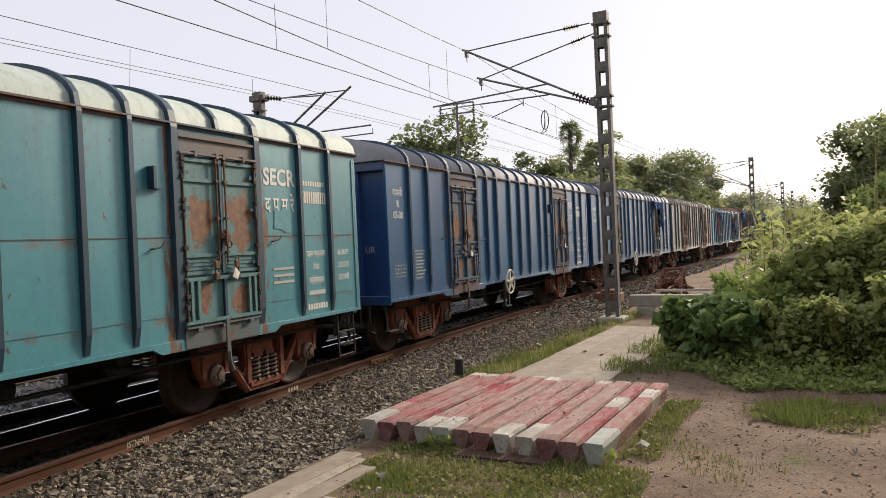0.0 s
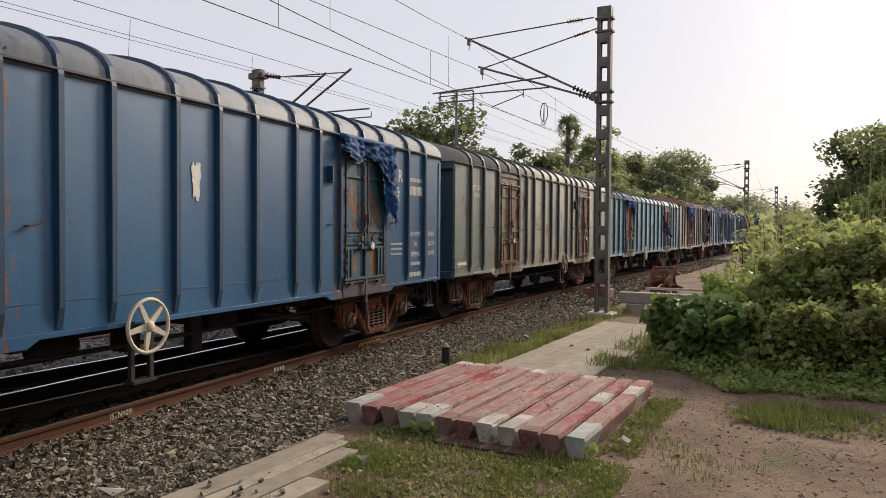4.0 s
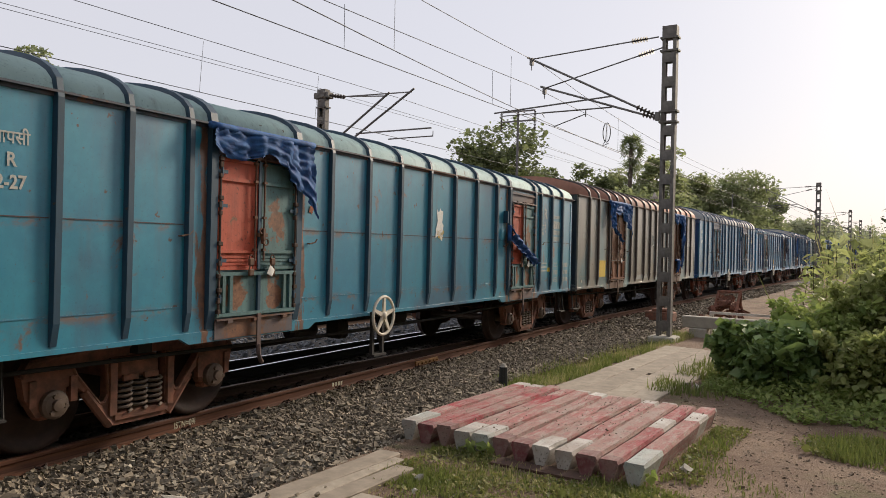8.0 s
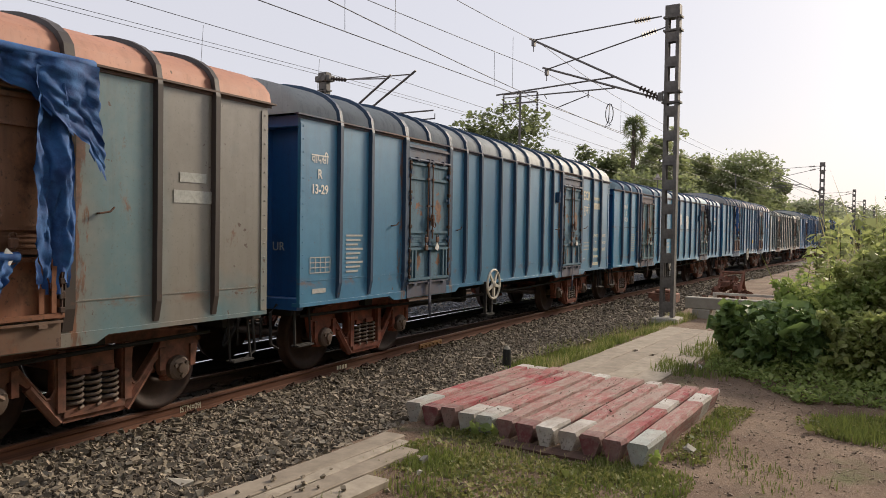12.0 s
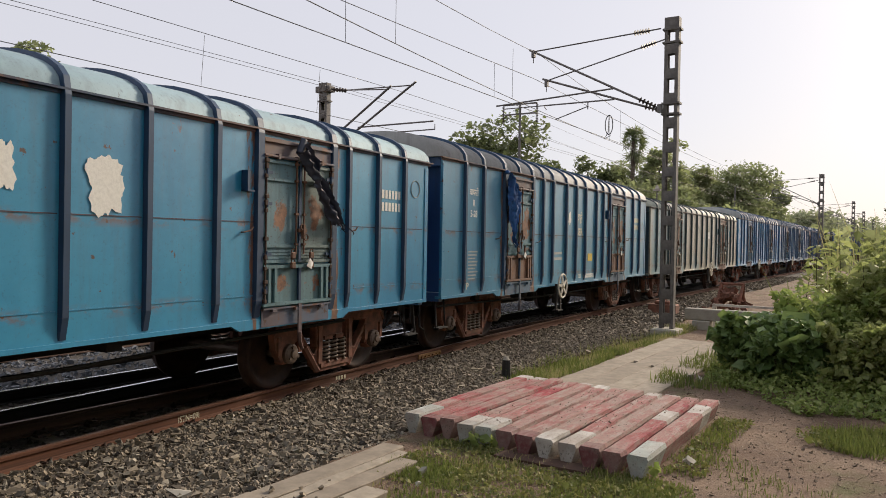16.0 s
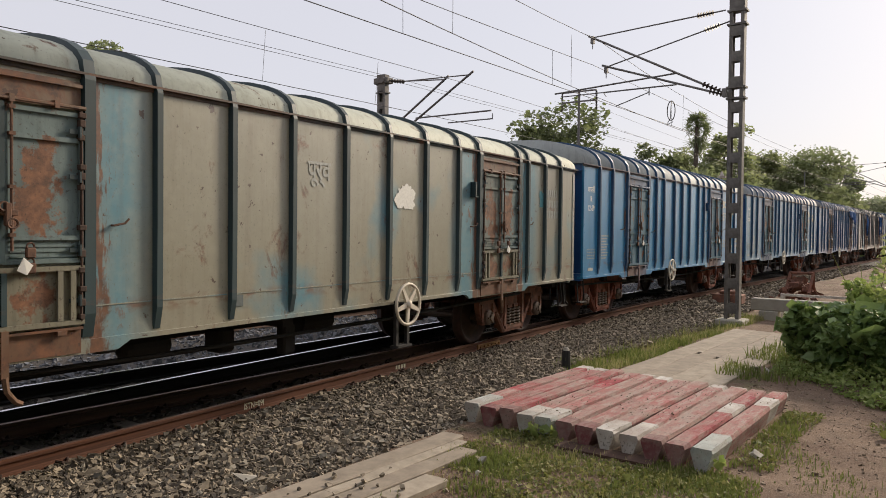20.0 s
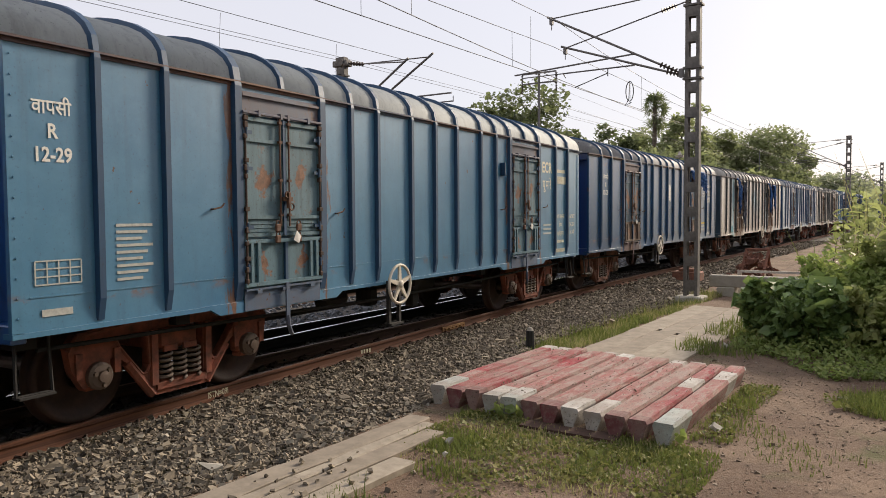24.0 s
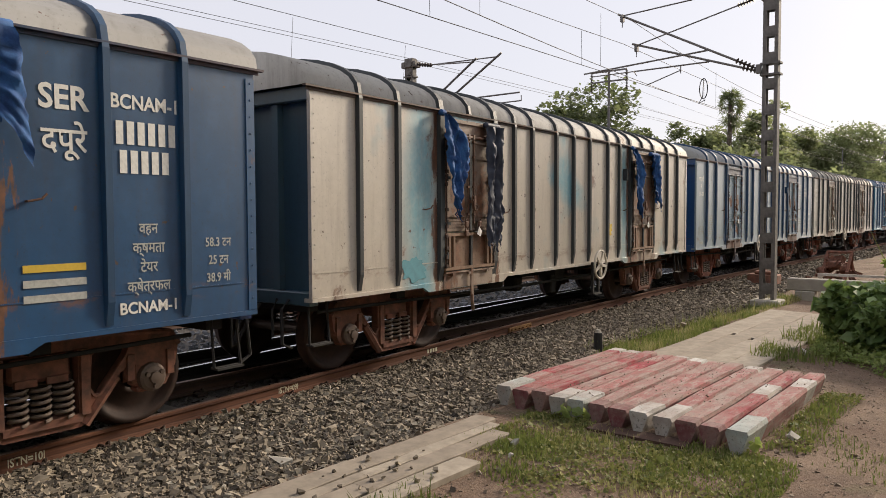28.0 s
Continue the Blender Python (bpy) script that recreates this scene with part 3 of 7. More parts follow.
sleeper_row = tagged(new("sleeper_row"), "row of dusty concrete sleepers under the rails", "sleepers", kind="structure")
y = -2.0
while y < 46:
    w = 2.75 + max(0.0, curve_x(y) - MAIN)
    w = round(w * 5) / 5
    piece("sleeper", ("sleeper", w), sleeper_builder(w), M_SLEEPER, sleeper_row, Matrix.Translation((curve_x(y) + 1.42, y, 0.006 * math.sin(y * 7))))
    y += 0.6


def clip(bm):
    pipe(bm, [(0.075, -0.05, -0.15), (0.12, -0.05, -0.11), (0.16, -0.02, -0.12), (0.16, 0.03, -0.13), (0.12, 0.05, -0.10), (0.06, 0.05, -0.14)], 0.013, 5)
    box(bm, 0.08, 0.19, -0.07, 0.07, -0.185, -0.15)


y = -2.0
while y < 33:
    for fx, s in ((curve_x(y) + 0.873, 1), (curve_x(y) + 0.873, -1), (MAIN + 0.873, 1), (MAIN + 0.873, -1)):
        if abs(fx - MAIN - 0.873) > 0.01 and abs(fx - MAIN - 0.873) < 0.12:
            continue
        piece("rail_clip", "clip", clip, M_CLIP, sleeper_row, Matrix.Translation((fx, y, 0)) @ Matrix.Diagonal((s, 1, 1, 1)))
    y += 0.6


def fish_plate(bm):
    box(bm, 0.012, 0.045, -0.42, 0.42, -0.135, -0.045, 0.008)
    for i in range(6):
        tube(bm, (0.045, -0.35 + 0.14 * i, -0.09), (0.075, -0.35 + 0.14 * i, -0.09), 0.018, 0.018, 6)


M_FISH = speckled("ochre_painted_plate", (0.36, 0.19, 0.07), (0.22, 0.11, 0.05), 8.0, 0.85)
yaw = math.degrees(math.atan2(-(curve_x(12.3) - curve_x(11.3)), 1.0))
fp = piece("fish_plate", "fish_plate", fish_plate, M_FISH, near_rail, pose(curve_x(11.7) + 0.873, 11.7, 0, 0, 0, yaw), "ochre fish plate with six bolts")


def rail_text(text, y, size):
    yw = math.atan2(-(curve_x(y + 0.5) - curve_x(y - 0.5)), 1.0)
    lettering("lettering", text, size, M_CREAM, near_rail, pose(curve_x(y) + 0.873 + 0.013, y, -0.128, 0, 0, math.degrees(yw)) @ FACE0, 0.8, 0.002)


FACE0 = Matrix(((0, 0, 1, 0), (1, 0, 0, 0), (0, 1, 0, 0), (0, 0, 0, 1)))
rail_text("|STN=10|", 2.73, 0.105)
rail_text("|STN=09|", 5.87, 0.105)


def small_bar(bm):
    box(bm, 0.0105, 0.0135, -0.02, 0.02, -0.12, -0.06)


for i in range(7):
    piece("lettering_bar", "rail_bar", small_bar, M_CREAM, near_rail, Matrix.Translation((curve_x(8.85) + 0.873, 8.62 + 0.065 * i, 0)))

# ---- platform of painted sleepers ----
platform = tagged(new("sleeper_platform"), "low platform of concrete sleepers painted red and white", "platform")
PX0, PX1, PY0, PY1 = -4.82, -1.95, 6.95, 9.95
PTOP = 0.09


CUTS = (0.0, 0.055, 0.17, 0.34, 0.52, 0.66, 0.80, 0.92, 1.0)


def platform_sleeper(w, skew, tones):
    def go(bm):
        n = len(tones)
        h = 0.22
        rings = []
        r = random.Random(int(w * 1000) + int(skew * 1000))
        for j in range(n + 1):
            yv = PY0 + (PY1 - PY0) * CUTS[j] + (skew if j in (0, n) else r.uniform(-0.13, 0.13) * (1 if j > 1 else 0.3) + skew * (1 - CUTS[j]))
            d = 0.006
            prof = [(0.062, PTOP - h), (0.008, PTOP - 0.035), (0.022, PTOP), (w - 0.022, PTOP), (w - 0.008, PTOP - 0.035), (w - 0.066, PTOP - h)]
            rings.append([bm.verts.new((x + r.uniform(-d, d), yv, z + r.uniform(-d, d))) for x, z in prof])
        for j in range(n):
            for i in range(6):
                bm.faces.new((rings[j][i], rings[j][(i + 1) % 6], rings[j + 1][(i + 1) % 6], rings[j + 1][i])).material_index = tones[j]
        bm.faces.new(rings[0][::-1]).material_index = tones[0]
        bm.faces.new(rings[-1]).material_index = tones[-1]
    return go


# 0 red, 1 white, 2 scuffed pink, 3 deep red, 4 grey; from the near end to the far end
TONES = [(4, 4, 2, 0, 0, 2, 0, 1), (3, 0, 0, 0, 2, 0, 0, 1), (3, 0, 0, 0, 2, 0, 0, 2), (4, 1, 2, 2, 0, 0, 2, 2), (4, 1, 2, 2, 2, 2, 2, 1), (3, 2, 2, 2, 2, 2, 2, 1), (3, 2, 2, 2, 2, 2, 2, 2), (1, 1, 2, 2, 2, 2, 2, 2), (1, 1, 2, 2, 2, 2, 2, 1), (3, 2, 2, 2, 2, 2, 2, 1), (3, 0, 0, 0, 1, 0, 0, 2), (4, 4, 2, 2, 2, 1, 2, 1)]
pw = (PX1 - PX0) / 12
for i, tones in enumerate(TONES):
    bm = bmesh.new()
    platform_sleeper(pw - 0.022 + 0.012 * math.sin(i * 2.3), 0.02 * math.sin(i * 4.1) - 0.22 * (i / 11) * 1.0 * (0.9), tones)(bm)
    ob = part("painted_sleeper", bm, M_REDPAINT, platform)
    for m in (M_WHITEPAINT, M_PINK, M_DARKRED, M_GREYPAINT):
        ob.data.materials.append(m)
    ob.location = (PX0 + pw * i, 0, 0.008 * math.sin(i * 3.7))
rng = np.random.default_rng(93)
stones("grit", [(x, y, PTOP + 0.006) for cx, cy, sx, sy, n in ((-3.9, 7.5, 0.35, 0.25, 90), (-2.9, 8.1, 0.3, 0.4, 130), (-4.1, 9.4, 0.25, 0.2, 70), (-2.8, 9.3, 0.5, 0.25, 90), (-3.3, 8.5, 0.7, 0.7, 130)) for x, y in zip(np.clip(rng.normal(cx, sx, n), -4.7, -2.05), np.clip(rng.normal(cy, sy, n), 7.0, 9.7))], 0.013, M_PEBBLE, "gravel grit trodden onto the platform", 17)
bm = bmesh.new()
box(bm, -3.5, -2.5, 6.62, 6.86, GROUND + 0.004, GROUND + 0.03)
tagged(part("steel_sheet", bm, M_RAIL_OLD), "dark rusty steel sheet lying before the platform", "steel sheet")

# ---- concrete strips of the footpath ----
def strip(x0, x1, y0, y1, top, parent, label=""):
    bm = bmesh.new()
    n = max(2, int((y1 - y0) / 0.35))
    r = random.Random(int(100 * x0 + 10 * y0))
    rows = []
    for j in range(n + 1):
        yv = y0 + (y1 - y0) * j / n
        a, b = x0 + r.uniform(-0.012, 0.012), x1 + r.uniform(-0.012, 0.012)
        rows.append([bm.verts.new(p) for p in ((a, yv, top - 0.12), (a, yv, top - 0.01), (a + 0.015, yv, top + r.uniform(-0.004, 0.004)), (b - 0.015, yv, top + r.uniform(-0.004, 0.004)), (b, yv, top - 0.01), (b, yv, top - 0.12))])
    for ra, rb in zip(rows, rows[1:]):
        for i in range(6):
            bm.faces.new((ra[i], ra[(i + 1) % 6], rb[(i + 1) % 6], rb[i]))
    bm.faces.new(rows[0]), bm.faces.new(rows[-1][::-1])
    return part("concrete_strip", bm, M_PATH, parent)


path_near = tagged(new("concrete_path"), "cracked concrete strips of a footpath, broken at its end", "path", "concrete paths")
for x0, x1, y1 in ((-4.63, -4.36, 6.3), (-4.35, -4.20, 6.15), (-4.19, -3.97, 5.95), (-3.95, -3.70, 5.1)):
    strip(x0, x1, 0.5, y1 - 1.9, GROUND + 0.055, path_near)
    strip(x0 + 0.004, x1 - 0.003, y1 - 1.89, y1, GROUND + 0.05, path_near)
path_far = tagged(new("concrete_path"), "grey concrete strips of a footpath leading past the mast", "path", "concrete paths")
for i, (x0, x1) in enumerate(((-4.62, -4.203), (-4.20, -3.803), (-3.80, -3.423), (-3.42, -3.02))):
    strip(x0, x1, 10.0, 13.4 - 0.3 * i, GROUND + 0.05, path_far)
    strip(x0 + 0.055 if i else x0, x1 + 0.05, 13.405 - 0.3 * i, 17.2 - 0.1 * i, GROUND + 0.045, path_far)

# ---- marker post ----
bm = bmesh.new()
tube(bm, (-5.53, 10.86, GROUND - 0.1), (-5.53, 10.86, 0.12), 0.075, 0.065, 10)
post = tagged(part("marker_post", bm, plain("black_post_paint", (0.018, 0.018, 0.018), 0.7), None), "short black marker post with a pale cap", "post")
bm = bmesh.new()
tube(bm, (-5.53, 10.86, 0.12), (-5.53, 10.86, 0.17), 0.06, 0.03, 10)
part("cap", bm, M_CONCRETE, post, "pale worn cap")

# ---- concrete beam and rubble beyond the mast ----
beam = tagged(new("concrete_beam"), "grey concrete beam laid on two blocks beside the mast", "beam")
bm = bmesh.new(); box(bm, -4.95, -1.6, 19.9, 20.2, 0.10, 0.40, 0.02); part("beam", bm, M_CONCRETE, beam)
for x in (-4.75, -3.9):
    bm = bmesh.new(); box(bm, x, x + 0.45, 19.85, 20.25, GROUND - 0.05, 0.098, 0.02); part("block", bm, M_CONCRETE, beam)
bm = bmesh.new(); box(bm, -4.4, -1.6, 20.6, 20.68, 0.44, 0.50); box(bm, -4.4, -4.3, 20.6, 20.68, GROUND - 0.05, 0.44); box(bm, -1.9, -1.8, 20.6, 20.68, GROUND - 0.05, 0.44)
tagged(part("low_rail", bm, M_WHITEPAINT), "low whitewashed rail on two stubs", "rail")
mound = tagged(new("trackside_stop"), "dark triangular steel frame heaped with rubble", "steel frame")
bm = bmesh.new()
for x in (-5.55, -4.85):
    pipe(bm, [(x, 26.4, GROUND), (x + 0.1, 26.9, 0.75), (x, 27.5, GROUND)], 0.05, 6)
pipe(bm, [(-5.45, 26.9, 0.75), (-4.75, 26.9, 0.75)], 0.05, 6)
part("steel_frame", bm, M_BOGIE_DARK, mound)
ob = stones("rubble", [(-5.2 + 0.7 * math.sin(i * 2.4) * (1 - i / 70), 26.9 + 0.6 * math.cos(i * 1.7) * (1 - i / 70), GROUND + 0.65 * i / 60) for i in range(60)], 0.22, M_BOGIE_DARK, "heap of dark rubble", 77)
ob.parent = mound
del ob["category"]
bm = bmesh.new(); box(bm, -7.2, -6.3, 24.2, 24.7, -0.2, 0.12, 0.03); box(bm, -7.0, -6.5, 24.25, 24.65, 0.12, 0.22, 0.03)
tagged(part("point_machine", bm, M_BOGIE_DARK), "dark point machine casing beside the switch", "point machine")

# ---- overhead line ----
def mast_builder(height):
    def go(root):
        for i, x in enumerate((-0.17, 0.13)):
            bm = bmesh.new()
            k = 1 if i else -1
            prof = [(0, -0.1), (0.085, -0.1), (0.085, -0.085), (0.014, -0.085), (0.014, 0.085), (0.085, 0.085), (0.085, 0.1), (0, 0.1)]
            lo, hi = ([bm.verts.new((-k * px + k * 0.172, py, z)) for px, py in prof] for z in (0.1, height))
            for j in range(8):
                bm.faces.new((lo[j], lo[(j + 1) % 8], hi[(j + 1) % 8], hi[j]))
            bm.faces.new(lo), bm.faces.new(hi)
            part("channel", bm, M_MAST, root)
        z, k = 0.25, 0
        while z < height - 0.3:
            piece("batten_plate", "batten", lambda bm: box(bm, -0.128, 0.128, -0.108, -0.098, 0, 0.24), M_MAST, root, Matrix.Translation((0, 0, z)))
            piece("batten_plate", "batten_back", lambda bm: box(bm, -0.128, 0.128, 0.098, 0.108, 0, 0.24), M_MAST, root, Matrix.Translation((0, 0, z)))
            z += 0.60
        bm = bmesh.new()
        box(bm, -0.175, 0.175, -0.115, 0.115, height - 0.26, height + 0.01)
        part("cap_plate", bm, M_MAST, root)
        for z in (height - 0.30, height - 0.62, 5.36, 5.62):
            piece("clamp_band", "band", lambda bm: box(bm, -0.22, 0.22, -0.13, 0.13, 0, 0.045), M_MAST, root, Matrix.Translation((0, 0, z)))
        bm = bmesh.new()
        box(bm, -0.32, 0.32, -0.32, 0.32, -0.25, 0.12, 0.03)
        part("foundation", bm, M_CONCRETE, root, "concrete foundation block")
    return go


def insulator(bm, a, b):
    a, b = Vector(a), Vector(b)
    d = (b - a).normalized()
    n = 6
    for i in range(n):
        c = a + (b - a) * (i + 0.5) / n
        tube(bm, c - d * 0.012, c + d * 0.025, 0.075, 0.03, 10)
    tube(bm, a, b, 0.022, 0.022, 8)


def add(name, root, material, build):
    bm = bmesh.new()
    build(bm)
    return part(name, bm, material, root)


def cantilevers(root):
    """Two brackets side by side, in the mast's own space: x across the track."""
    for dy, top, stay, peak in ((-0.25, 7.43, 7.45, (-3.63, 7.29)), (0.25, 7.28, 7.32, (-3.46, 6.59))):
        base = (-0.22, dy, 5.50)
        p = (peak[0], dy, peak[1])
        add("bracket_tube", root, M_TUBE, lambda bm: tube(bm, (-0.75, dy, 5.50 + 0.53 / (-0.22 - peak[0]) * (peak[1] - 5.5)), (p[0] - 0.12, dy, p[2] + 0.06), 0.028, 0.028, 8))
        add("bracket_insulator", root, M_INSULATOR, lambda bm: insulator(bm, base, (-0.75, dy, 5.50 + 0.53 / (-0.22 - peak[0]) * (peak[1] - 5.5))))
        s0 = Vector((-0.22, dy, stay))
        s1 = Vector(p)
        k = s0.lerp(s1, 0.20)
        k0 = s0.lerp(s1, 0.08)
        add("stay_insulator", root, M_INSULATOR, lambda bm: insulator(bm, k0, k))
        add("stay_tube", root, M_TUBE, lambda bm: (tube(bm, k, s1, 0.018, 0.018, 8), tube(bm, s0, k0, 0.018, 0.018, 8)))
        add("suspension_clamp", root, M_TUBE, lambda bm: (box(bm, p[0] - 0.04, p[0] + 0.04, dy - 0.05, dy + 0.05, p[2] - 0.16, p[2] + 0.03), tube(bm, p, (p[0], dy, p[2] - 0.3), 0.012, 0.012, 6)))
        add("bracket_foot", root, M_TUBE, lambda bm: box(bm, -0.26, -0.16, dy - 0.07, dy + 0.07, 5.40, 5.60))
    add("registration_tube", root, M_TUBE, lambda bm: (tube(bm, (-1.36, -0.25, 6.10), (-4.73, -0.25, 5.92), 0.022, 0.022, 8), tube(bm, (-4.5, -0.25, 5.93), (-4.5, -0.25, 5.76), 0.015, 0.015, 6), tube(bm, (-4.5, -0.25, 5.82), (-3.3, -0.25, 5.82), 0.015, 0.015, 6), tube(bm, (-3.3, -0.25, 5.82), (-3.22, -0.25, 5.70), 0.012, 0.012, 6)))
    add("registration_tube", root, M_TUBE, lambda bm: tube(bm, (-1.54, 0.25, 5.92), (-3.53, 0.25, 5.92), 0.02, 0.02, 8))
    add("steady_arm", root, M_TUBE, lambda bm: (tube(bm, (-2.26, 0.25, 5.9), (-2.26, 0.25, 5.72), 0.015, 0.015, 6), tube(bm, (-2.26, 0.25, 5.80), (-3.17, 0.25, 5.52), 0.014, 0.014, 6)))


mast = tagged(new("overhead_line_mast"), "tall grey steel mast with battened channels and twin brackets", "mast", "overhead line masts")
mast_builder(7.73)(mast)
cantilevers(mast)
mast.matrix_basis = pose(-5.02, 18.5, GROUND)
for x, y in ((-5.7, 63.0), (-5.67, 100.5), (-5.87, 128.4), (-5.9, 165.0)):
    copy_thing(mast, pose(x, y, GROUND))

far_mast = tagged(new("overhead_line_mast"), "grey steel mast beyond the wagons with two slanting brackets", "mast", "overhead line masts")
mast_builder(7.4)(far_mast)
for tip, dy in (((3.74, 6.96), -0.2), ((3.2, 6.78), -0.75)):
    add("bracket_tube", far_mast, M_TUBE, lambda bm: tube(bm, (0.2, dy, 4.9), (tip[0] + 0.1, dy, tip[1] + 0.1), 0.035, 0.035, 8))
    add("stay_tube", far_mast, M_TUBE, lambda bm: tube(bm, (0.95, 0, 7.1), (tip[0], dy, tip[1]), 0.02, 0.02, 8))
add("stay_insulator", far_mast, M_INSULATOR, lambda bm: insulator(bm, (0.25, 0, 7.2), (0.95, 0, 7.08)))
add("head_clamp", far_mast, M_MAST, lambda bm: (box(bm, -0.3, 0.32, -0.16, 0.16, 7.1, 7.3, 0.02), tube(bm, (0.1, -0.2, 7.22), (0.1, 0.2, 7.22), 0.11, 0.11, 10)))
add("registration_tube", far_mast, M_TUBE, lambda bm: (tube(bm, (1.6, -0.2, 5.80), (4.5, -0.2, 5.80), 0.025, 0.025, 8), tube(bm, (2.6, 0.2, 5.62), (4.3, 0.2, 5.62), 0.02, 0.02, 8), tube(bm, (4.3, 0.2, 5.78), (4.3, 0.2, 5.60), 0.015, 0.015, 6)))
far_mast.matrix_basis = pose(-16.8, 19.2, GROUND)


def wire(name, pts, r, label, droppers=(), category="wire"):
    cu = bpy.data.curves.new(name, "CURVE")
    cu.dimensions, cu.bevel_depth, cu.bevel_resolution = "3D", r, 1
    sp = cu.splines.new("POLY")
    sp.points.add(len(pts) - 1)
    for p, q in zip(sp.points, pts):
        p.co = (*q, 1)
    cu.materials.append(M_WIRE)
    ob = tagged(new(name, cu), label, category, "overhead wires")
    for a, b in droppers:
        bm = bmesh.new()
        tube(bm, a, b, 0.005, 0.005, 5)
        part("dropper", bm, M_WIRE, ob)
    return ob


def sagging(x, y_masts, z_mast, sag, step=3.0):
    """A wire that hangs between supports; x may be a function of y."""
    out = []
    for a, b in zip(y_masts, y_masts[1:]):
        n = max(2, int((b - a) / step))
        for i in range(n):
            u = i / n
            y = a + (b - a) * u
            out.append((x(y), y, z_mast - 4 * sag * u * (1 - u)))
    out.append((x(y_masts[-1]), y_masts[-1], z_mast))
    return out


def turnout_wire(y):
    return -8.9 + 0.00245 * max(0.0, 30.5 - y) ** 2 if y > 0 else -6.62 + 0.05 * -y


SPANS = [-26.0, 18.5, 63.0, 100.5, 128.4, 165.0, 210.0, 255.0]
contact = lambda y: (-8.72, y, 5.60)
wire("contact_wire", [(-8.72, y, 5.60) for y in SPANS], 0.0085, "taut dark contact wire over the main track")
wire("contact_wire", [(turnout_wire(y), y, 5.60) for y in range(-26, 64, 2)], 0.0085, "dark contact wire over the turnout")
wire("catenary_wire", sagging(lambda y: -8.74, SPANS, 6.50, 0.28), 0.0075, "dark catenary wire hanging over the main track", [((-8.73, y, 6.42), (-8.72, y, 5.6)) for y in (10.5, 16.2, 24.5, 31.0)])
wire("catenary_wire", sagging(turnout_wire, SPANS[:3], 7.10, 0.55), 0.0075, "dark catenary wire hanging over the turnout", [((turnout_wire(y), y, 6.85), (turnout_wire(y), y, 5.6)) for y in (11.0, 16.6, 26.0)])
near_cat = lambda y: -13.95 + 0.013 * y if y < 19.2 else -13.7 - 0.02 * min(y - 19.2, 44)
wire("contact_wire", [(near_cat(y) - 0.1, y, 5.5) for y in (-26, 19.2, 63, 100, 160, 255)], 0.0085, "dark contact wire over the neighbouring track")
wire("catenary_wire", sagging(near_cat, [-26, 19.2, 63, 100, 160, 255], 6.74, 0.06), 0.0075, "dark catenary wire over the neighbouring track", [((near_cat(y), y, 6.66), (near_cat(y) - 0.1, y, 5.5)) for y in (4.6, 11.6, 15.5, 26.0)])
for dx, z in ((0.0, 7.32), (-0.12, 7.24)):
    wire("feeder_wire", [(-17.95 + dx, -4, z), (-16.9 + dx, 19.2, z), (-16.9 + dx, 63, z), (-16.9 + dx, 160, z), (-16.9 + dx, 255, z)], 0.007, "thin feeder wire fixed to the mast's head")
for x, z in ((-17.9, 8.3), (-16.1, 8.3)):
    wire("supply_wire", sagging(lambda y: x, [34.4, 90, 150, 240], z, 0.5), 0.006, "thin supply wire between slim poles")
wire("jumper_loop", [(-6.6 + 0.1 * math.sin(6.28 * i / 14), 18.5, 5.1 + 0.25 * math.cos(6.28 * i / 14)) for i in range(15)] + [(-6.62, 18.5, 4.9), (-6.72, 18.5, 4.75), (-6.55, 18.5, 4.82)], 0.012, "loose jumper cable hanging in a loop", category="cable")


def slim_pole(x, y, height, arms):
    root = tagged(new("slim_pole"), "slim grey pole with short crossarms" if arms else "slim grey pole among the trees", "pole", "slim poles")
    add("shaft", root, M_TUBE, lambda bm: tube(bm, (0, 0, -0.4), (0, 0, height), 0.09, 0.06, 8))
    for z, w in arms:
        add("crossarm", root, M_TUBE, lambda bm: box(bm, -w, w, -0.04, 0.04, z, z + 0.07))
        for s in (-1, 1):
            add("insulator", root, M_INSULATOR, lambda bm: insulator(bm, (s * w, 0, z - 0.45), (s * w, 0, z)))
    root.matrix_basis = pose(x, y, GROUND - 0.3)


slim_pole(-17.0, 34.4, 9.6, ((9.0, 0.95), (9.5, 0.95)))
slim_pole(-17.0, 90.0, 9.3, ())
lamp = tagged(new("yard_lamp"), "small white-headed lamp on a thin post", "lamp post")
add("shaft", lamp, M_TUBE, lambda bm: tube(bm, (-17.0, 59.0, -0.6), (-17.0, 59.0, 6.6), 0.07, 0.05, 8))
add("head", lamp, M_WHITEPAINT, lambda bm: (box(bm, -17.3, -16.7, 58.9, 59.1, 6.3, 6.45), tube(bm, (-17, 59, 6.45), (-17, 59, 6.8), 0.2, 0.05, 8)))

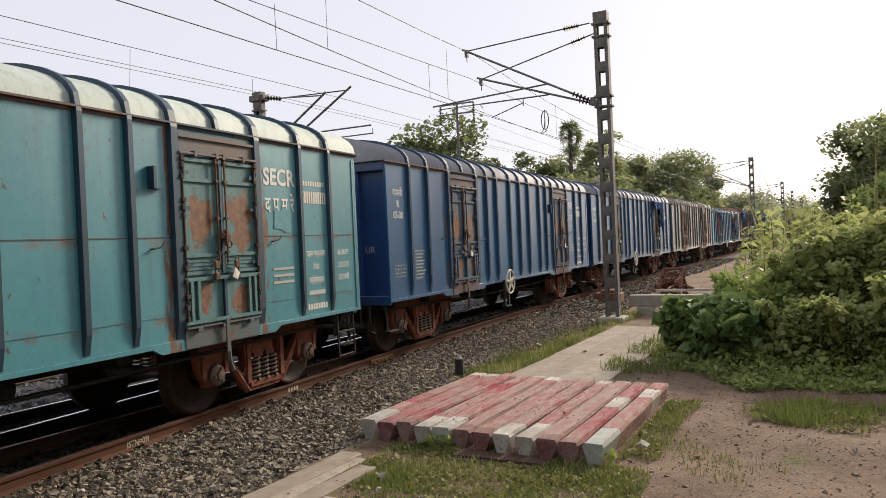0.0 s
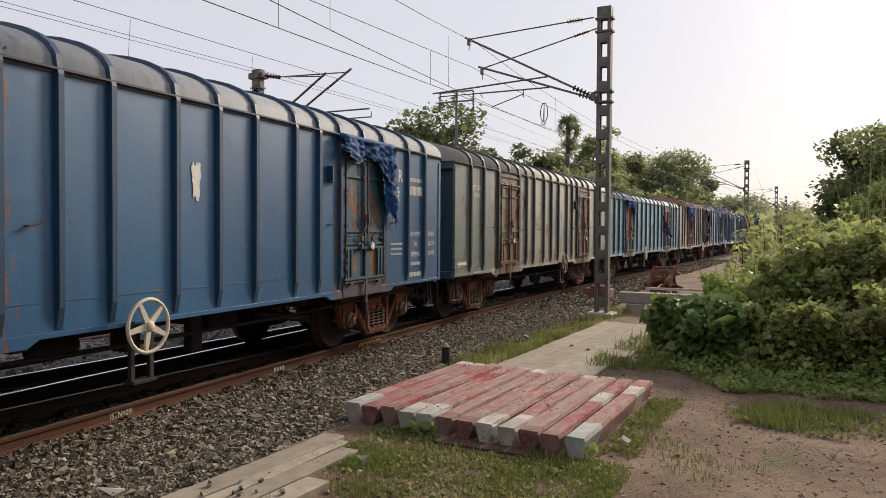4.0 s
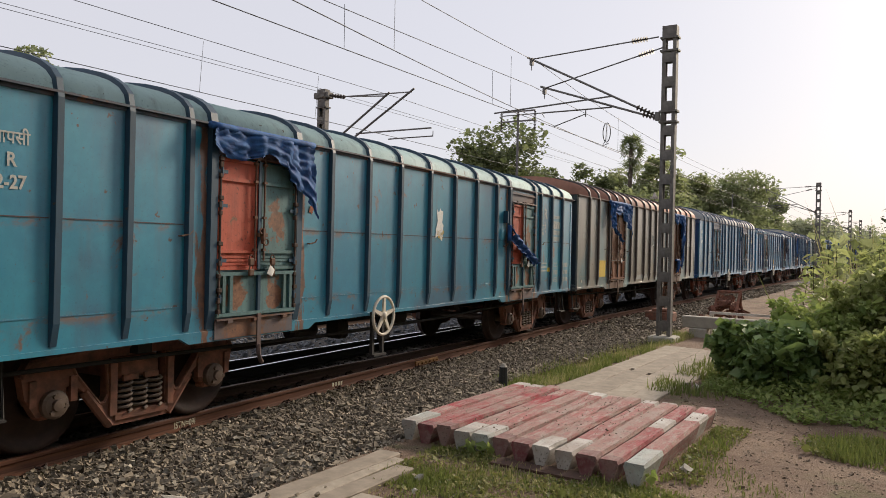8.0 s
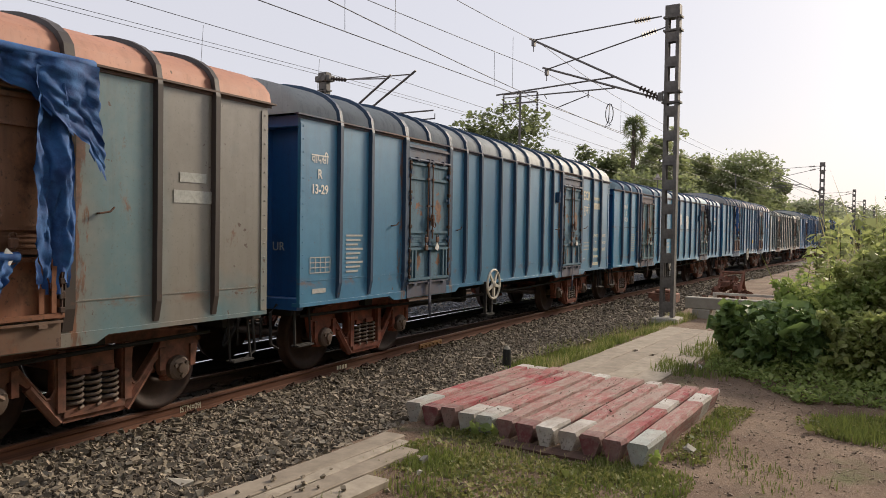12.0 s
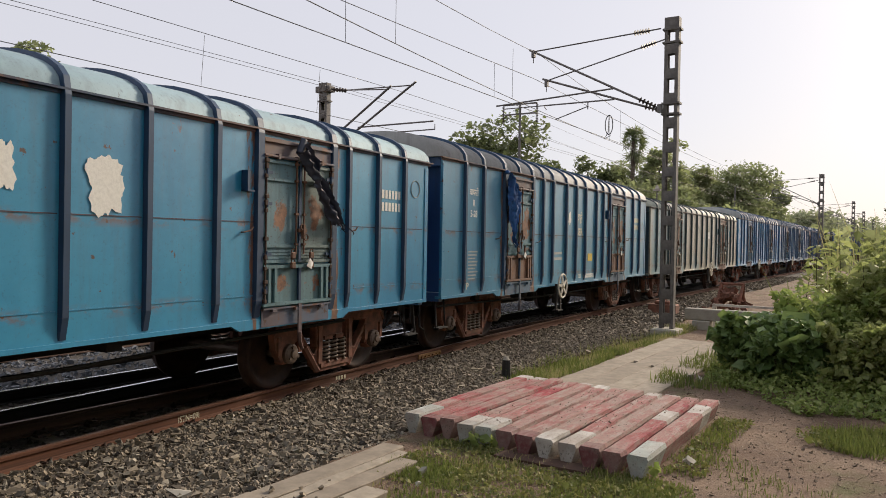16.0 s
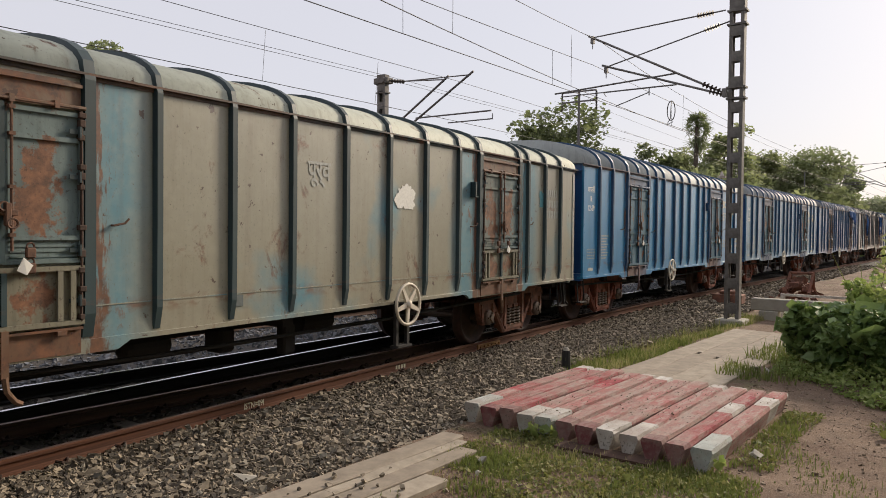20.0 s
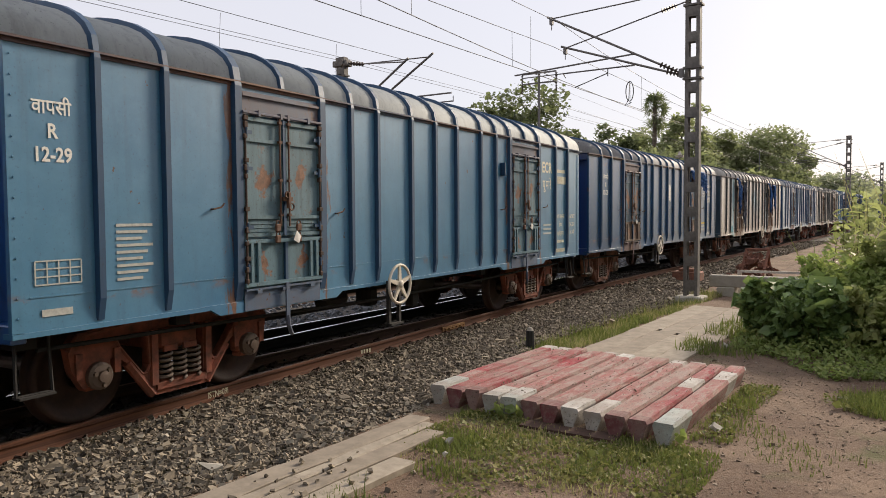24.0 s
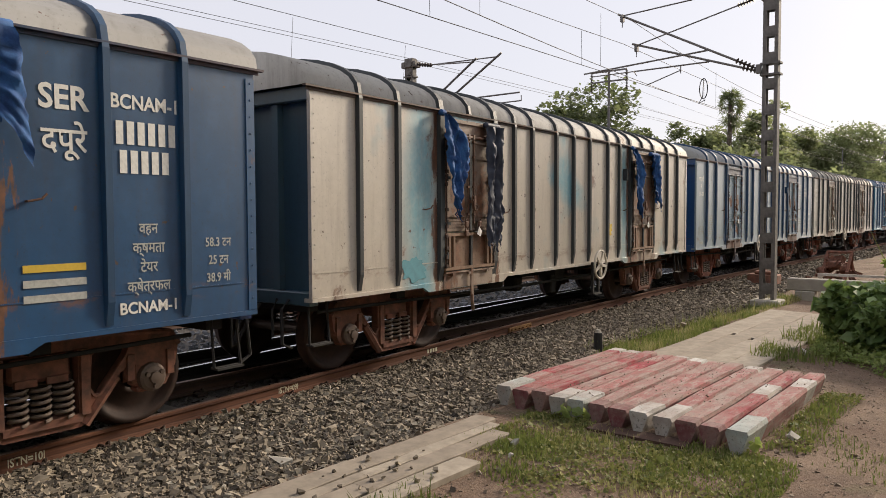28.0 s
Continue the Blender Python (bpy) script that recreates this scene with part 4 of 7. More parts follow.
# ---- leaves, grass, shrubs and trees ----
def leaf_cloud(name, centres, size, material, parent, seed, up=0.5, slim=0.42, spread=0.35, kind=""):
    """Folded leaves, two triangles each, at the given points."""
    rng = np.random.default_rng(seed)
    c = np.asarray(centres, dtype=float)
    n = len(c)
    nrm = rng.normal(size=(n, 3))
    nrm[:, 2] = np.abs(nrm[:, 2]) + up
    nrm /= np.linalg.norm(nrm, axis=1, keepdims=True)
    d = rng.normal(size=(n, 3))
    d -= (d * nrm).sum(1, keepdims=True) * nrm
    d /= np.linalg.norm(d, axis=1, keepdims=True)
    d[:, 2] -= 0.25
    s = np.cross(nrm, d)
    ln = size * rng.lognormal(0, spread, (n, 1))
    w = ln * slim
    base, tip = c - d * ln * 0.5, c + d * ln * 0.5
    mid = c - d * ln * 0.06 + nrm * ln * 0.10
    v = np.stack([base, mid + s * w, tip, mid - s * w], 1).reshape(-1, 3)
    k = 4 * np.arange(n)[:, None]
    f = np.concatenate([k + np.array([[0, 1, 2]]), k + np.array([[0, 2, 3]])], 1).reshape(-1, 3)
    ob = quads(name, v.tolist(), f.tolist(), material, parent)
    if kind:
        ob["kind"] = kind
    return ob


def blades(name, spots, height, width, material, label, seed, lean=0.5, parent=None):
    rng = np.random.default_rng(seed)
    p = np.asarray(spots, dtype=float)
    n = len(p)
    a = rng.uniform(0, 2 * np.pi, n)
    side = np.stack([np.cos(a), np.sin(a), 0 * a], 1) * width * rng.uniform(0.6, 1.4, (n, 1))
    h = height * rng.lognormal(-0.1, 0.4, (n, 1))
    b = rng.uniform(0, 2 * np.pi, n)
    bend = np.stack([np.cos(b), np.sin(b), 0 * b], 1) * h * lean * rng.random((n, 1))
    upv = np.array([[0, 0, 1.0]])
    m = p + upv * h * 0.55 + bend * 0.35
    t = p + upv * h * 0.95 + bend
    v = np.stack([p - side, p + side, m + side * 0.7, m - side * 0.7, t], 1).reshape(-1, 3)
    f = []
    for i in range(n):
        k = 5 * i
        f += [(k, k + 1, k + 2, k + 3), (k + 3, k + 2, k + 4)]
    ob = quads(name, v.tolist(), f, material, parent)
    if parent is None:
        tagged(ob, label, "grass", kind="stuff")
    return ob


def on_ground(n, x0, x1, y0, y1, seed, keep=None, clump=1.2):
    rng = np.random.default_rng(seed)
    out = []
    tries = 0
    while len(out) < n and tries < n * 12:
        tries += 1
        x, y = rng.uniform(x0, x1), rng.uniform(y0, y1)
        if noise.noise(Vector((x * clump, y * clump, seed))) + 0.25 < rng.random() * 0.7:
            continue
        if keep and not keep(x, y):
            continue
        out.append((x, y, ground_height(x, y) - 0.005))
    return out


blades("grass", on_ground(9500, -4.3, -1.5, 5.3, 6.85, 3, lambda x, y: y > 5.45 + 0.10 * (x + 4) and not (-3.5 < x < -2.5 and y > 6.55)), 0.04, 0.006, M_GRASS, "short green grass before the platform", 21)
blades("grass", on_ground(1700, -4.25, -2.0, 5.2, 6.95, 4), 0.05, 0.005, M_DRYGRASS, "dry yellowing grass before the platform", 22)
blades("grass", on_ground(9000, -6.1, -4.60, 10.2, 21, 5, lambda x, y: x > bed_edge(y) - 0.25), 0.10, 0.007, M_GRASS, "strip of bright grass between ballast and path", 23)
blades("grass", on_ground(2000, -6.0, -4.55, 10.2, 21, 6, lambda x, y: x > bed_edge(y) - 0.25), 0.13, 0.006, M_DRYGRASS, "dry grass between ballast and path", 24)
blades("grass", on_ground(3200, -1.0, 0.9, 8.7, 10.1, 7, lambda x, y: ((x + 0.05) / 0.9) ** 2 + ((y - 9.45) / 0.65) ** 2 < 1), 0.09, 0.006, M_GRASS, "tuft of grass on the trodden earth", 25)
blades("grass", on_ground(700, -1.95, -1.6, 7.1, 9.6, 8), 0.07, 0.007, M_GRASS, "weeds along the platform's edge", 26)
blades("grass", on_ground(2600, -3.4, -2.2, 11.4, 16.5, 9), 0.13, 0.008, M_GRASS, "grass between path and shrubs", 27)
blades("grass", on_ground(1500, -3.9, -3.2, 3.2, 5.4, 10), 0.07, 0.006, M_GRASS, "weeds along the broken path", 28)
blades("grass", on_ground(3000, -2.5, 3.0, 3.6, 8.2, 11, lambda x, y: noise.noise(Vector((x * 0.9, y * 0.9, 4))) > 0.12), 0.05, 0.005, M_GRASS, "sparse weeds on the trodden earth", 29)
leaf_weeds = on_ground(4200, -4.2, -1.5, 5.4, 6.9, 12, lambda x, y: not (-3.5 < x < -2.5 and y > 6.55), 1.7)
tagged(leaf_cloud("weeds", [(x, y, z + 0.012 + 0.03 * abs(math.sin(900 * x))) for x, y, z in leaf_weeds], 0.028, M_TURF, None, 31), "small broad-leaved weeds in the grass", "weeds", kind="stuff")
patch_spots = on_ground(2600, -1.1, 2.6, 8.6, 10.3, 13, lambda x, y: ((x - 0.5) / 1.6) ** 2 + ((y - 9.45) / 0.75) ** 2 < 1, 1.9) + on_ground(900, -1.95, -1.55, 7.2, 9.7, 14) + on_ground(1200, -3.75, -2.3, 3.4, 5.3, 15, lambda x, y: abs(x + 3.4 - 0.1 * y) < 0.35, 2.0)
tagged(leaf_cloud("weeds", [(x, y, z + 0.015 + 0.05 * abs(math.sin(700 * x))) for x, y, z in patch_spots], 0.030, M_TURF, None, 32), "low broad-leaved weeds in patches on the earth", "weeds", kind="stuff")
for x, y in ((-2.02, 6.93), (-3.86, 6.92), (-3.75, 6.85)):
    w = tagged(leaf_cloud("weed", [(x + 0.09 * math.sin(i * 2.4), y + 0.07 * math.cos(i * 1.9), -0.09 + 0.008 * i) for i in range(14)], 0.09, M_LEAF_MID, None, int(100 * abs(x))), "small leafy weed growing at the platform", "weed", "platform weeds")


def shrub(x, y, rx, ry, z0, z1, count, size, material, seed, label, stems=10, core=None):
    root = tagged(new("shrub"), label, "shrub", "wayside shrubs")
    rng = np.random.default_rng(seed)
    bm = bmesh.new()
    tips = []
    for i in range(stems):
        a = rng.uniform(0, 2 * np.pi)
        r = rng.uniform(0.2, 0.95)
        tip = Vector((x + rx * r * math.cos(a), y + ry * r * math.sin(a), z0 + (z1 - z0) * rng.uniform(0.65, 1.02)))
        foot = Vector((x + rx * 0.35 * r * math.cos(a), y + ry * 0.35 * r * math.sin(a), GROUND - 0.05))
        mid = foot.lerp(tip, 0.55) + Vector((0, 0, 0.12 * (z1 - z0)))
        tube(bm, foot, mid, 0.014, 0.010, 5, False)
        tube(bm, mid, tip, 0.010, 0.004, 5, False)
        tips.append((foot, mid, tip))
    part("woody_base", bm, M_STEM, root)
    pts = []
    lobes = [(rng.uniform(-0.55, 0.55), rng.uniform(-0.55, 0.55), rng.uniform(0.25, 0.72), rng.uniform(0.30, 0.55)) for _ in range(9)]
    while len(pts) < count * (1.9 if material is M_LEAF_DARK else 2.9):
        if rng.random() < 0.35:
            f, m, t = tips[rng.integers(len(tips))]
            p = m.lerp(t, rng.random() ** 0.6)
            pts.append((p.x + rng.normal() * 0.07, p.y + rng.normal() * 0.07, p.z + rng.normal() * 0.06))
            continue
        lx, ly, lz, lr = lobes[rng.integers(len(lobes))]
        d = rng.normal(size=3)
        d /= np.linalg.norm(d)
        r = lr * rng.uniform(0.72, 1.06)
        px, py, pz = x + rx * (lx + d[0] * r), y + ry * (ly + d[1] * r), z0 + (z1 - z0) * (lz + d[2] * r * 0.8)
        if pz > GROUND:
            pts.append((px, py, pz))
    leaf_cloud("foliage", pts, size * (0.78 if material is M_LEAF_DARK else 0.62), material, root, seed + 1, spread=0.42)
    return root


shrub(-2.05, 13.2, 0.85, 0.8, -0.1, 0.90, 2600, 0.15, M_LEAF_DARK, 41, "dark broad-leaved shrub at the path's edge", 12)
shrub(-1.45, 12.7, 0.8, 0.7, -0.1, 0.86, 2400, 0.14, M_LEAF_DARK, 42, "dark broad-leaved shrub in front of the thicket", 12)
shrub(-1.05, 13.9, 1.0, 0.9, 0.0, 1.28, 2600, 0.12, M_LEAF_MID, 43, "mid-green shrub in the thicket", 14)
shrub(-0.2, 14.4, 1.2, 1.1, 0.0, 1.95, 3600, 0.12, M_LEAF_LIGHT, 44, "light green shrub rising above the thicket", 18)
shrub(0.9, 15.2, 1.4, 1.2, 0.0, 2.05, 3800, 0.12, M_LEAF_LIGHT, 45, "tall light green shrub with upright shoots", 18)
shrub(2.2, 15.0, 1.4, 1.2, 0.0, 1.85, 3200, 0.12, M_LEAF_LIGHT, 46, "broad green shrub at the field's edge", 14)
shrub(-0.2, 12.6, 1.1, 0.8, -0.1, 0.95, 3000, 0.12, M_LEAF_LIGHT, 47, "low light green shrub with broad leaves", 12)
shrub(1.1, 12.8, 1.1, 0.9, -0.1, 1.25, 3200, 0.12, M_LEAF_LIGHT, 48, "leafy green shrub beside the earth track", 12)
shrub(2.4, 12.7, 1.2, 1.0, -0.1, 1.45, 2600, 0.13, M_LEAF_MID, 49, "green leafy shrub beside the earth track", 12)
shrub(-0.6, 17.5, 1.3, 1.4, 0.0, 1.55, 2400, 0.14, M_LEAF_LIGHT, 50, "light shrub with large pale leaves", 16)
shrub(0.7, 18.5, 1.7, 1.4, 0.0, 2.25, 2400, 0.15, M_LEAF_LIGHT, 51, "light shrub with tall leafy shoots", 18)
shrub(-1.5, 16.2, 0.8, 1.0, 0.0, 0.95, 1500, 0.13, M_LEAF_LIGHT, 52, "slender light shrub near the beam", 12)
rng = np.random.default_rng(60)
mat_pts = []
for _ in range(14000):
    x, y = rng.uniform(-2.75, 3.0), 10.6 + 2.6 * rng.random()
    edge = 10.75 + 0.30 * noise.noise(Vector((x * 1.3, 0, 5))) + max(0.0, (-1.2 - x)) * 1.05
    if y > edge:
        mat_pts.append((x, y, ground_height(x, y) + rng.random() * min(0.55, 0.10 + 0.30 * (y - edge)) * (0.75 + 0.5 * noise.noise(Vector((x * 2, y * 2, 1))))))
tagged(leaf_cloud("ground_cover", mat_pts, 0.055, M_LEAF_MID, None, 61, 0.9), "mat of small-leaved creeping plants under the shrubs", "ground cover", kind="stuff")


def tall_weed(x, y, height, seed):
    """An upright shoot with large pale leaves in pairs, bunched at its head."""
    rng = np.random.default_rng(seed)
    root = tagged(new("tall_weed"), "upright weed with large pale green leaves", "weed", "tall weeds")
    top = Vector((x + rng.normal() * 0.18, y + rng.normal() * 0.18, height))
    foot = Vector((x, y, GROUND - 0.03))
    bm = bmesh.new()
    tube(bm, foot, foot.lerp(top, 0.5), 0.016, 0.012, 6, False)
    tube(bm, foot.lerp(top, 0.5), top, 0.012, 0.005, 6, False)
    part("stem", bm, M_STEM, root)
    pts = []
    for i in range(46):
        u = 0.42 + 0.6 * (i / 46) ** 0.8
        a, r = i * 2.4, 0.05 + 0.13 * (1.1 - u) / 0.5 + 0.05
        c = foot.lerp(top, u)
        pts.append((c.x + r * math.cos(a), c.y + r * math.sin(a), c.z + rng.normal() * 0.02))
    leaf_cloud("leaves", pts, 0.19, M_LEAF_LIGHT, root, seed + 1, 0.9, 0.26, 0.25)


for i, (az, dist, h) in enumerate(((-5.2, 17.5, 2.05), (-4.4, 18.5, 2.4), (-3.6, 16.5, 2.15), (-2.6, 18.0, 2.55), (-1.8, 16.0, 2.2), (-0.8, 17.2, 2.45), (0.4, 15.5, 2.25), (1.6, 17.0, 2.6), (2.8, 15.8, 2.3), (4.2, 16.6, 2.5), (-6.4, 18.6, 1.7), (-4.9, 15.2, 1.6), (-2.2, 14.2, 1.75), (5.6, 15.4, 2.3))):
    tall_weed(dist * math.sin(radians(az)), dist * math.cos(radians(az)), h, 300 + 7 * i)
# field of tall dry grass and reeds behind the shrubs
blades("tall_grass", [(rng.uniform(-1.5, 14), rng.uniform(17, 45), GROUND) for _ in range(9000)], 1.5, 0.02, M_DRYGRASS, "field of tall straw-green grass", 62, 0.35)
blades("tall_grass", [(rng.uniform(-2.5, 20), rng.uniform(18, 60), GROUND) for _ in range(5000)], 1.3, 0.025, M_GRASS, "field of tall green grass", 63, 0.35)
reeds = blades("reeds", [(1.55 + 0.85 * rng.normal() * 0.55, 22 + 0.5 * rng.normal(), GROUND) for _ in range(170)], 3.2, 0.011, M_DRYGRASS, "clump of tall straw-coloured reeds", 64, 0.28)


def tree(x, y, height, width, seed, material, label, count=5000, size=0.42, base=0.30, airy=0.5):
    root = tagged(new("tree"), label, "tree", "trees along the line")
    rng = np.random.default_rng(seed)
    z0 = GROUND - 0.6 if x < -16 else GROUND - 0.1
    bm = bmesh.new()
    lean = Vector((rng.normal() * 0.4, rng.normal() * 0.4, 0))
    top = Vector((x, y, z0 + height * 0.62)) + lean
    foot = Vector((x, y, z0))
    r = height * 0.022
    tube(bm, foot, foot.lerp(top, 0.5) + lean * 0.3, r, r * 0.75, 8, False)
    tube(bm, foot.lerp(top, 0.5) + lean * 0.3, top, r * 0.75, r * 0.35, 8, False)
    part("trunk", bm, M_BARK, root)
    lobes = []
    bm = bmesh.new()
    for i in range(19):
        a = rng.uniform(0, 2 * np.pi)
        u = (i + rng.random()) / 19
        rad = width * 0.5 * rng.uniform(0.25, 0.85) * (1 - 0.35 * u)
        c = Vector((x + lean.x + rad * math.cos(a), y + lean.y + rad * math.sin(a), z0 + height * (base + (0.93 - base) * u)))
        start = foot.lerp(top, min(1.0, 0.45 + 0.5 * u))
        m = start.lerp(c, 0.5) + Vector((0, 0, 0.04 * height))
        tube(bm, start, m, r * 0.4, r * 0.22, 6, False)
        tube(bm, m, c, r * 0.22, r * 0.06, 6, False)
        lobes.append((c, width * rng.uniform(0.13, 0.24)))
    part("branchwork", bm, M_BARK, root)
    pts = []
    while len(pts) < count:
        c, lr = lobes[rng.integers(len(lobes))]
        d = rng.normal(size=3)
        d /= np.linalg.norm(d)
        q = lr * rng.uniform(0.35, 1.08)
        p = (c.x + d[0] * q * 1.15, c.y + d[1] * q * 1.15, c.z + d[2] * q * 0.85)
        if noise.noise(Vector(p) * (2.2 / lr) * 0.5) < -airy * 0.35:
            continue
        pts.append(p)
    leaf_cloud("crown", pts, size, material, root, seed + 1, 0.9, 0.45)
    return root


def at(az, dist):
    return dist * math.sin(radians(az)), dist * math.cos(radians(az))


for az, dist, h, w, mt, label, n, s in (
    (-28.2, 60, 12.6, 10.5, M_LEAF_DUSK, "dark green spreading tree beyond the tracks", 6500, 0.42),
    (-61.2, 40, 11.8, 7.0, M_LEAF_TREE2, "light green tree top beyond the wagons", 4000, 0.36),
    (-23.4, 105, 14.2, 9.0, M_LEAF_DUSK, "dark tree in the wood beyond the line", 3000, 0.6),
    (-20.8, 100, 14.2, 9.0, M_LEAF_DUSK, "airy dark tree in the wood beyond the line", 2600, 0.55),
    (-15.2, 100, 16.7, 6.5, M_LEAF_TREE, "airy tall tree beside the palm", 2400, 0.55),
    (-13.6, 108, 13.7, 8.0, M_LEAF_TREE, "grey-green tree in the wood beyond the line", 2800, 0.6),
    (-11.9, 120, 13.4, 12.0, M_LEAF_TREE2, "broad rounded tree beyond the line", 8000, 0.46),
    (-10.0, 118, 14.8, 13.0, M_LEAF_TREE2, "tall rounded tree beyond the line", 9500, 0.46),
    (-19.0, 104, 13.8, 8.0, M_LEAF_DUSK, "airy dark tree beside the palm", 2600, 0.55),
    (-16.3, 106, 16.3, 7.0, M_LEAF_TREE, "grey-green tree behind the palm", 2600, 0.55),
    (-18.0, 98, 13.6, 7.0, M_LEAF_TREE, "grey-green tree behind the palm", 2600, 0.5),
    (-26.0, 110, 13.0, 9.0, M_LEAF_TREE, "dark tree in the wood beyond the line", 2600, 0.6),
    (-8.2, 135, 14.2, 10.0, M_LEAF_TREE2, "rounded tree at the wood's end", 3000, 0.7),
    (-18.5, 72, 8.3, 9.0, M_LEAF_TREE2, "yellow-green young trees in front of the wood", 3200, 0.5),
    (-21.5, 74, 7.2, 8.0, M_LEAF_TREE2, "yellow-green thicket in front of the wood", 2600, 0.5),
    (-15.5, 76, 8.0, 9.0, M_LEAF_TREE2, "yellow-green thicket below the palm", 3000, 0.5),
    (-12.8, 80, 7.0, 8.0, M_LEAF_TREE, "green thicket behind the wagons", 2600, 0.5),
    (-24.5, 80, 7.0, 8.0, M_LEAF_TREE, "green thicket behind the wagons", 2400, 0.5),
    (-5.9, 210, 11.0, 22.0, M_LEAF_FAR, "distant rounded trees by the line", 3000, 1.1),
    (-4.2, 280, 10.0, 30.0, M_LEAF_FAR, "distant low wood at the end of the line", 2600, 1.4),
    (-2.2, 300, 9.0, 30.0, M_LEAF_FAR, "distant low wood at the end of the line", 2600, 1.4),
    (1.5, 34.7, 5.2, 3.72, M_LEAF_DUSK, "dark tree at the field's edge", 3600, 0.25),
    (2.9, 32.2, 6.1, 4.03, M_LEAF_DUSK, "dark leafy tree at the field's edge", 4600, 0.25),
    (4.8, 29.8, 6.24, 4.34, M_LEAF_TREE, "tall leafy tree at the field's edge", 4600, 0.25),
    (8, 27.9, 6.3, 4.96, M_LEAF_TREE2, "tall brownish-green tree at the field's edge", 4600, 0.25),
    (12.5, 28.5, 6.18, 4.96, M_LEAF_TREE, "tall tree at the field's edge", 3000, 0.26),
    (2.0, 28.5, 3.95, 3.41, M_LEAF_DUSK, "low dark undergrowth below the trees", 2600, 0.22),
    (5.8, 26, 3.95, 4.03, M_LEAF_MID, "low green undergrowth below the trees", 2600, 0.22),
):
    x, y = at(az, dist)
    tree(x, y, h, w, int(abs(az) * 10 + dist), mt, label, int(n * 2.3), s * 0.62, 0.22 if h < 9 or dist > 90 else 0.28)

# the tree that overhangs the footpath beside the eye
near_tree = tree(6.6, -1.2, 11.5, 9.5, 777, M_LEAF_MID, "leafy tree overhanging the footpath", 16000, 0.20, 0.46, 0.3)
# two unseen trees added to screen the near wagons from the sky
tree(11.0, 7.8, 12.5, 9.5, 781, M_LEAF_MID, "unseen leafy tree added beside the earth track as a light screen", 14000, 0.22, 0.30, 0.3)
tree(8.5, -11.0, 12.5, 10.5, 785, M_LEAF_MID, "unseen leafy tree added behind the eye to shade the near wagons", 14000, 0.22, 0.30, 0.3)
bm = bmesh.new()
pipe(bm, [(6.2, -0.8, 4.6), (4.2, 2.2, 5.3), (2.2, 4.8, 5.2), (0.75, 6.3, 4.75)], 0.045, 6)
twig_leaves = []
for i in range(9):
    a = Vector((2.2, 4.8, 5.2)).lerp(Vector((0.55, 6.4, 4.75)), i / 8)
    b = a + Vector((0.25 * math.sin(i * 2.1), 0.2 * math.cos(i * 1.7), -0.33 - 0.08 * (i % 3)))
    pipe(bm, [a, a.lerp(b, 0.5) + Vector((0, 0, 0.05)), b], 0.008, 5)
    for k in range(12):
        for q in (-1, 1):
            c = a.lerp(b, 0.3 + 0.06 * k)
            twig_leaves.append((c.x + q * 0.035, c.y + q * 0.02, c.z))
part("branch", bm, M_BARK, near_tree)
leaf_cloud("foliage", twig_leaves, 0.065, M_LEAF_DARK, near_tree, 778)

# the palm
palm = tagged(new("palm"), "tall fan palm standing above the wood", "palm tree")
px, py = at(-17.8, 85)
bm = bmesh.new()
tube(bm, (px - 0.3, py, -0.8), (px, py, 13.4), 0.30, 0.24, 8)
part("trunk", bm, M_BARK, palm)
bm = bmesh.new()
rnd = random.Random(7)
for i in range(95):
    a, e = rnd.uniform(0, 6.28), rnd.uniform(-1.45, 1.45)
    d = Vector((math.cos(a) * math.cos(e), math.sin(a) * math.cos(e), math.sin(e)))
    c = Vector((px, py, 13.4 - 1.6 * (e < -0.5) * rnd.random()))
    hub = c + Vector((d.x * 0.7, d.y * 0.7, d.z * rnd.uniform(0.8, 1.3)))
    tube(bm, c, hub, 0.03, 0.02, 4, False)
    s = Matrix.Rotation(rnd.uniform(0, 6.28), 3, d) @ d.orthogonal().normalized()
    for k in range(9):
        f = (k - 4) / 4 * 1.15
        tip = hub + (d * math.cos(f) + s * math.sin(f)) * rnd.uniform(0.4, 1.25) + Vector((0, 0, -0.18))
        q = (d * math.cos(f + 0.09) + s * math.sin(f + 0.09)) * 0.5
        v = [bm.verts.new(p) for p in (hub, hub + (d * math.cos(f - 0.09) + s * math.sin(f - 0.09)) * 0.5, tip, hub + q)]
        bm.faces.new(v)
part("fronds", bm, M_LEAF_DUSK, palm)

# low undergrowth that closes the view under the trees beyond the line
hedge = []
rng = np.random.default_rng(70)
for _ in range(9000):
    az = rng.uniform(-70, -3.5)
    dist = rng.uniform(85, 120)
    hx, hy = at(az, dist)
    hedge.append((hx, hy, -0.6 + 5.4 * rng.random() ** 0.8 * (0.8 + 0.5 * noise.noise(Vector((az * 0.5, 0, 1))))))
tagged(leaf_cloud("undergrowth", hedge, 1.0, M_LEAF_TREE, None, 71, 0.2, 0.5), "dark undergrowth of the wood beyond the line", "undergrowth", kind="stuff")
hedge = []
for _ in range(5000):
    az = rng.uniform(-2.5, 30)
    hx, hy = at(az, rng.uniform(32, 39))
    hedge.append((hx, hy, -0.1 + 2.7 * rng.random() ** 0.8))
tagged(leaf_cloud("undergrowth", hedge, 0.38, M_LEAF_TREE, None, 72, 0.2, 0.5), "dark undergrowth below the field's trees", "undergrowth", kind="stuff")

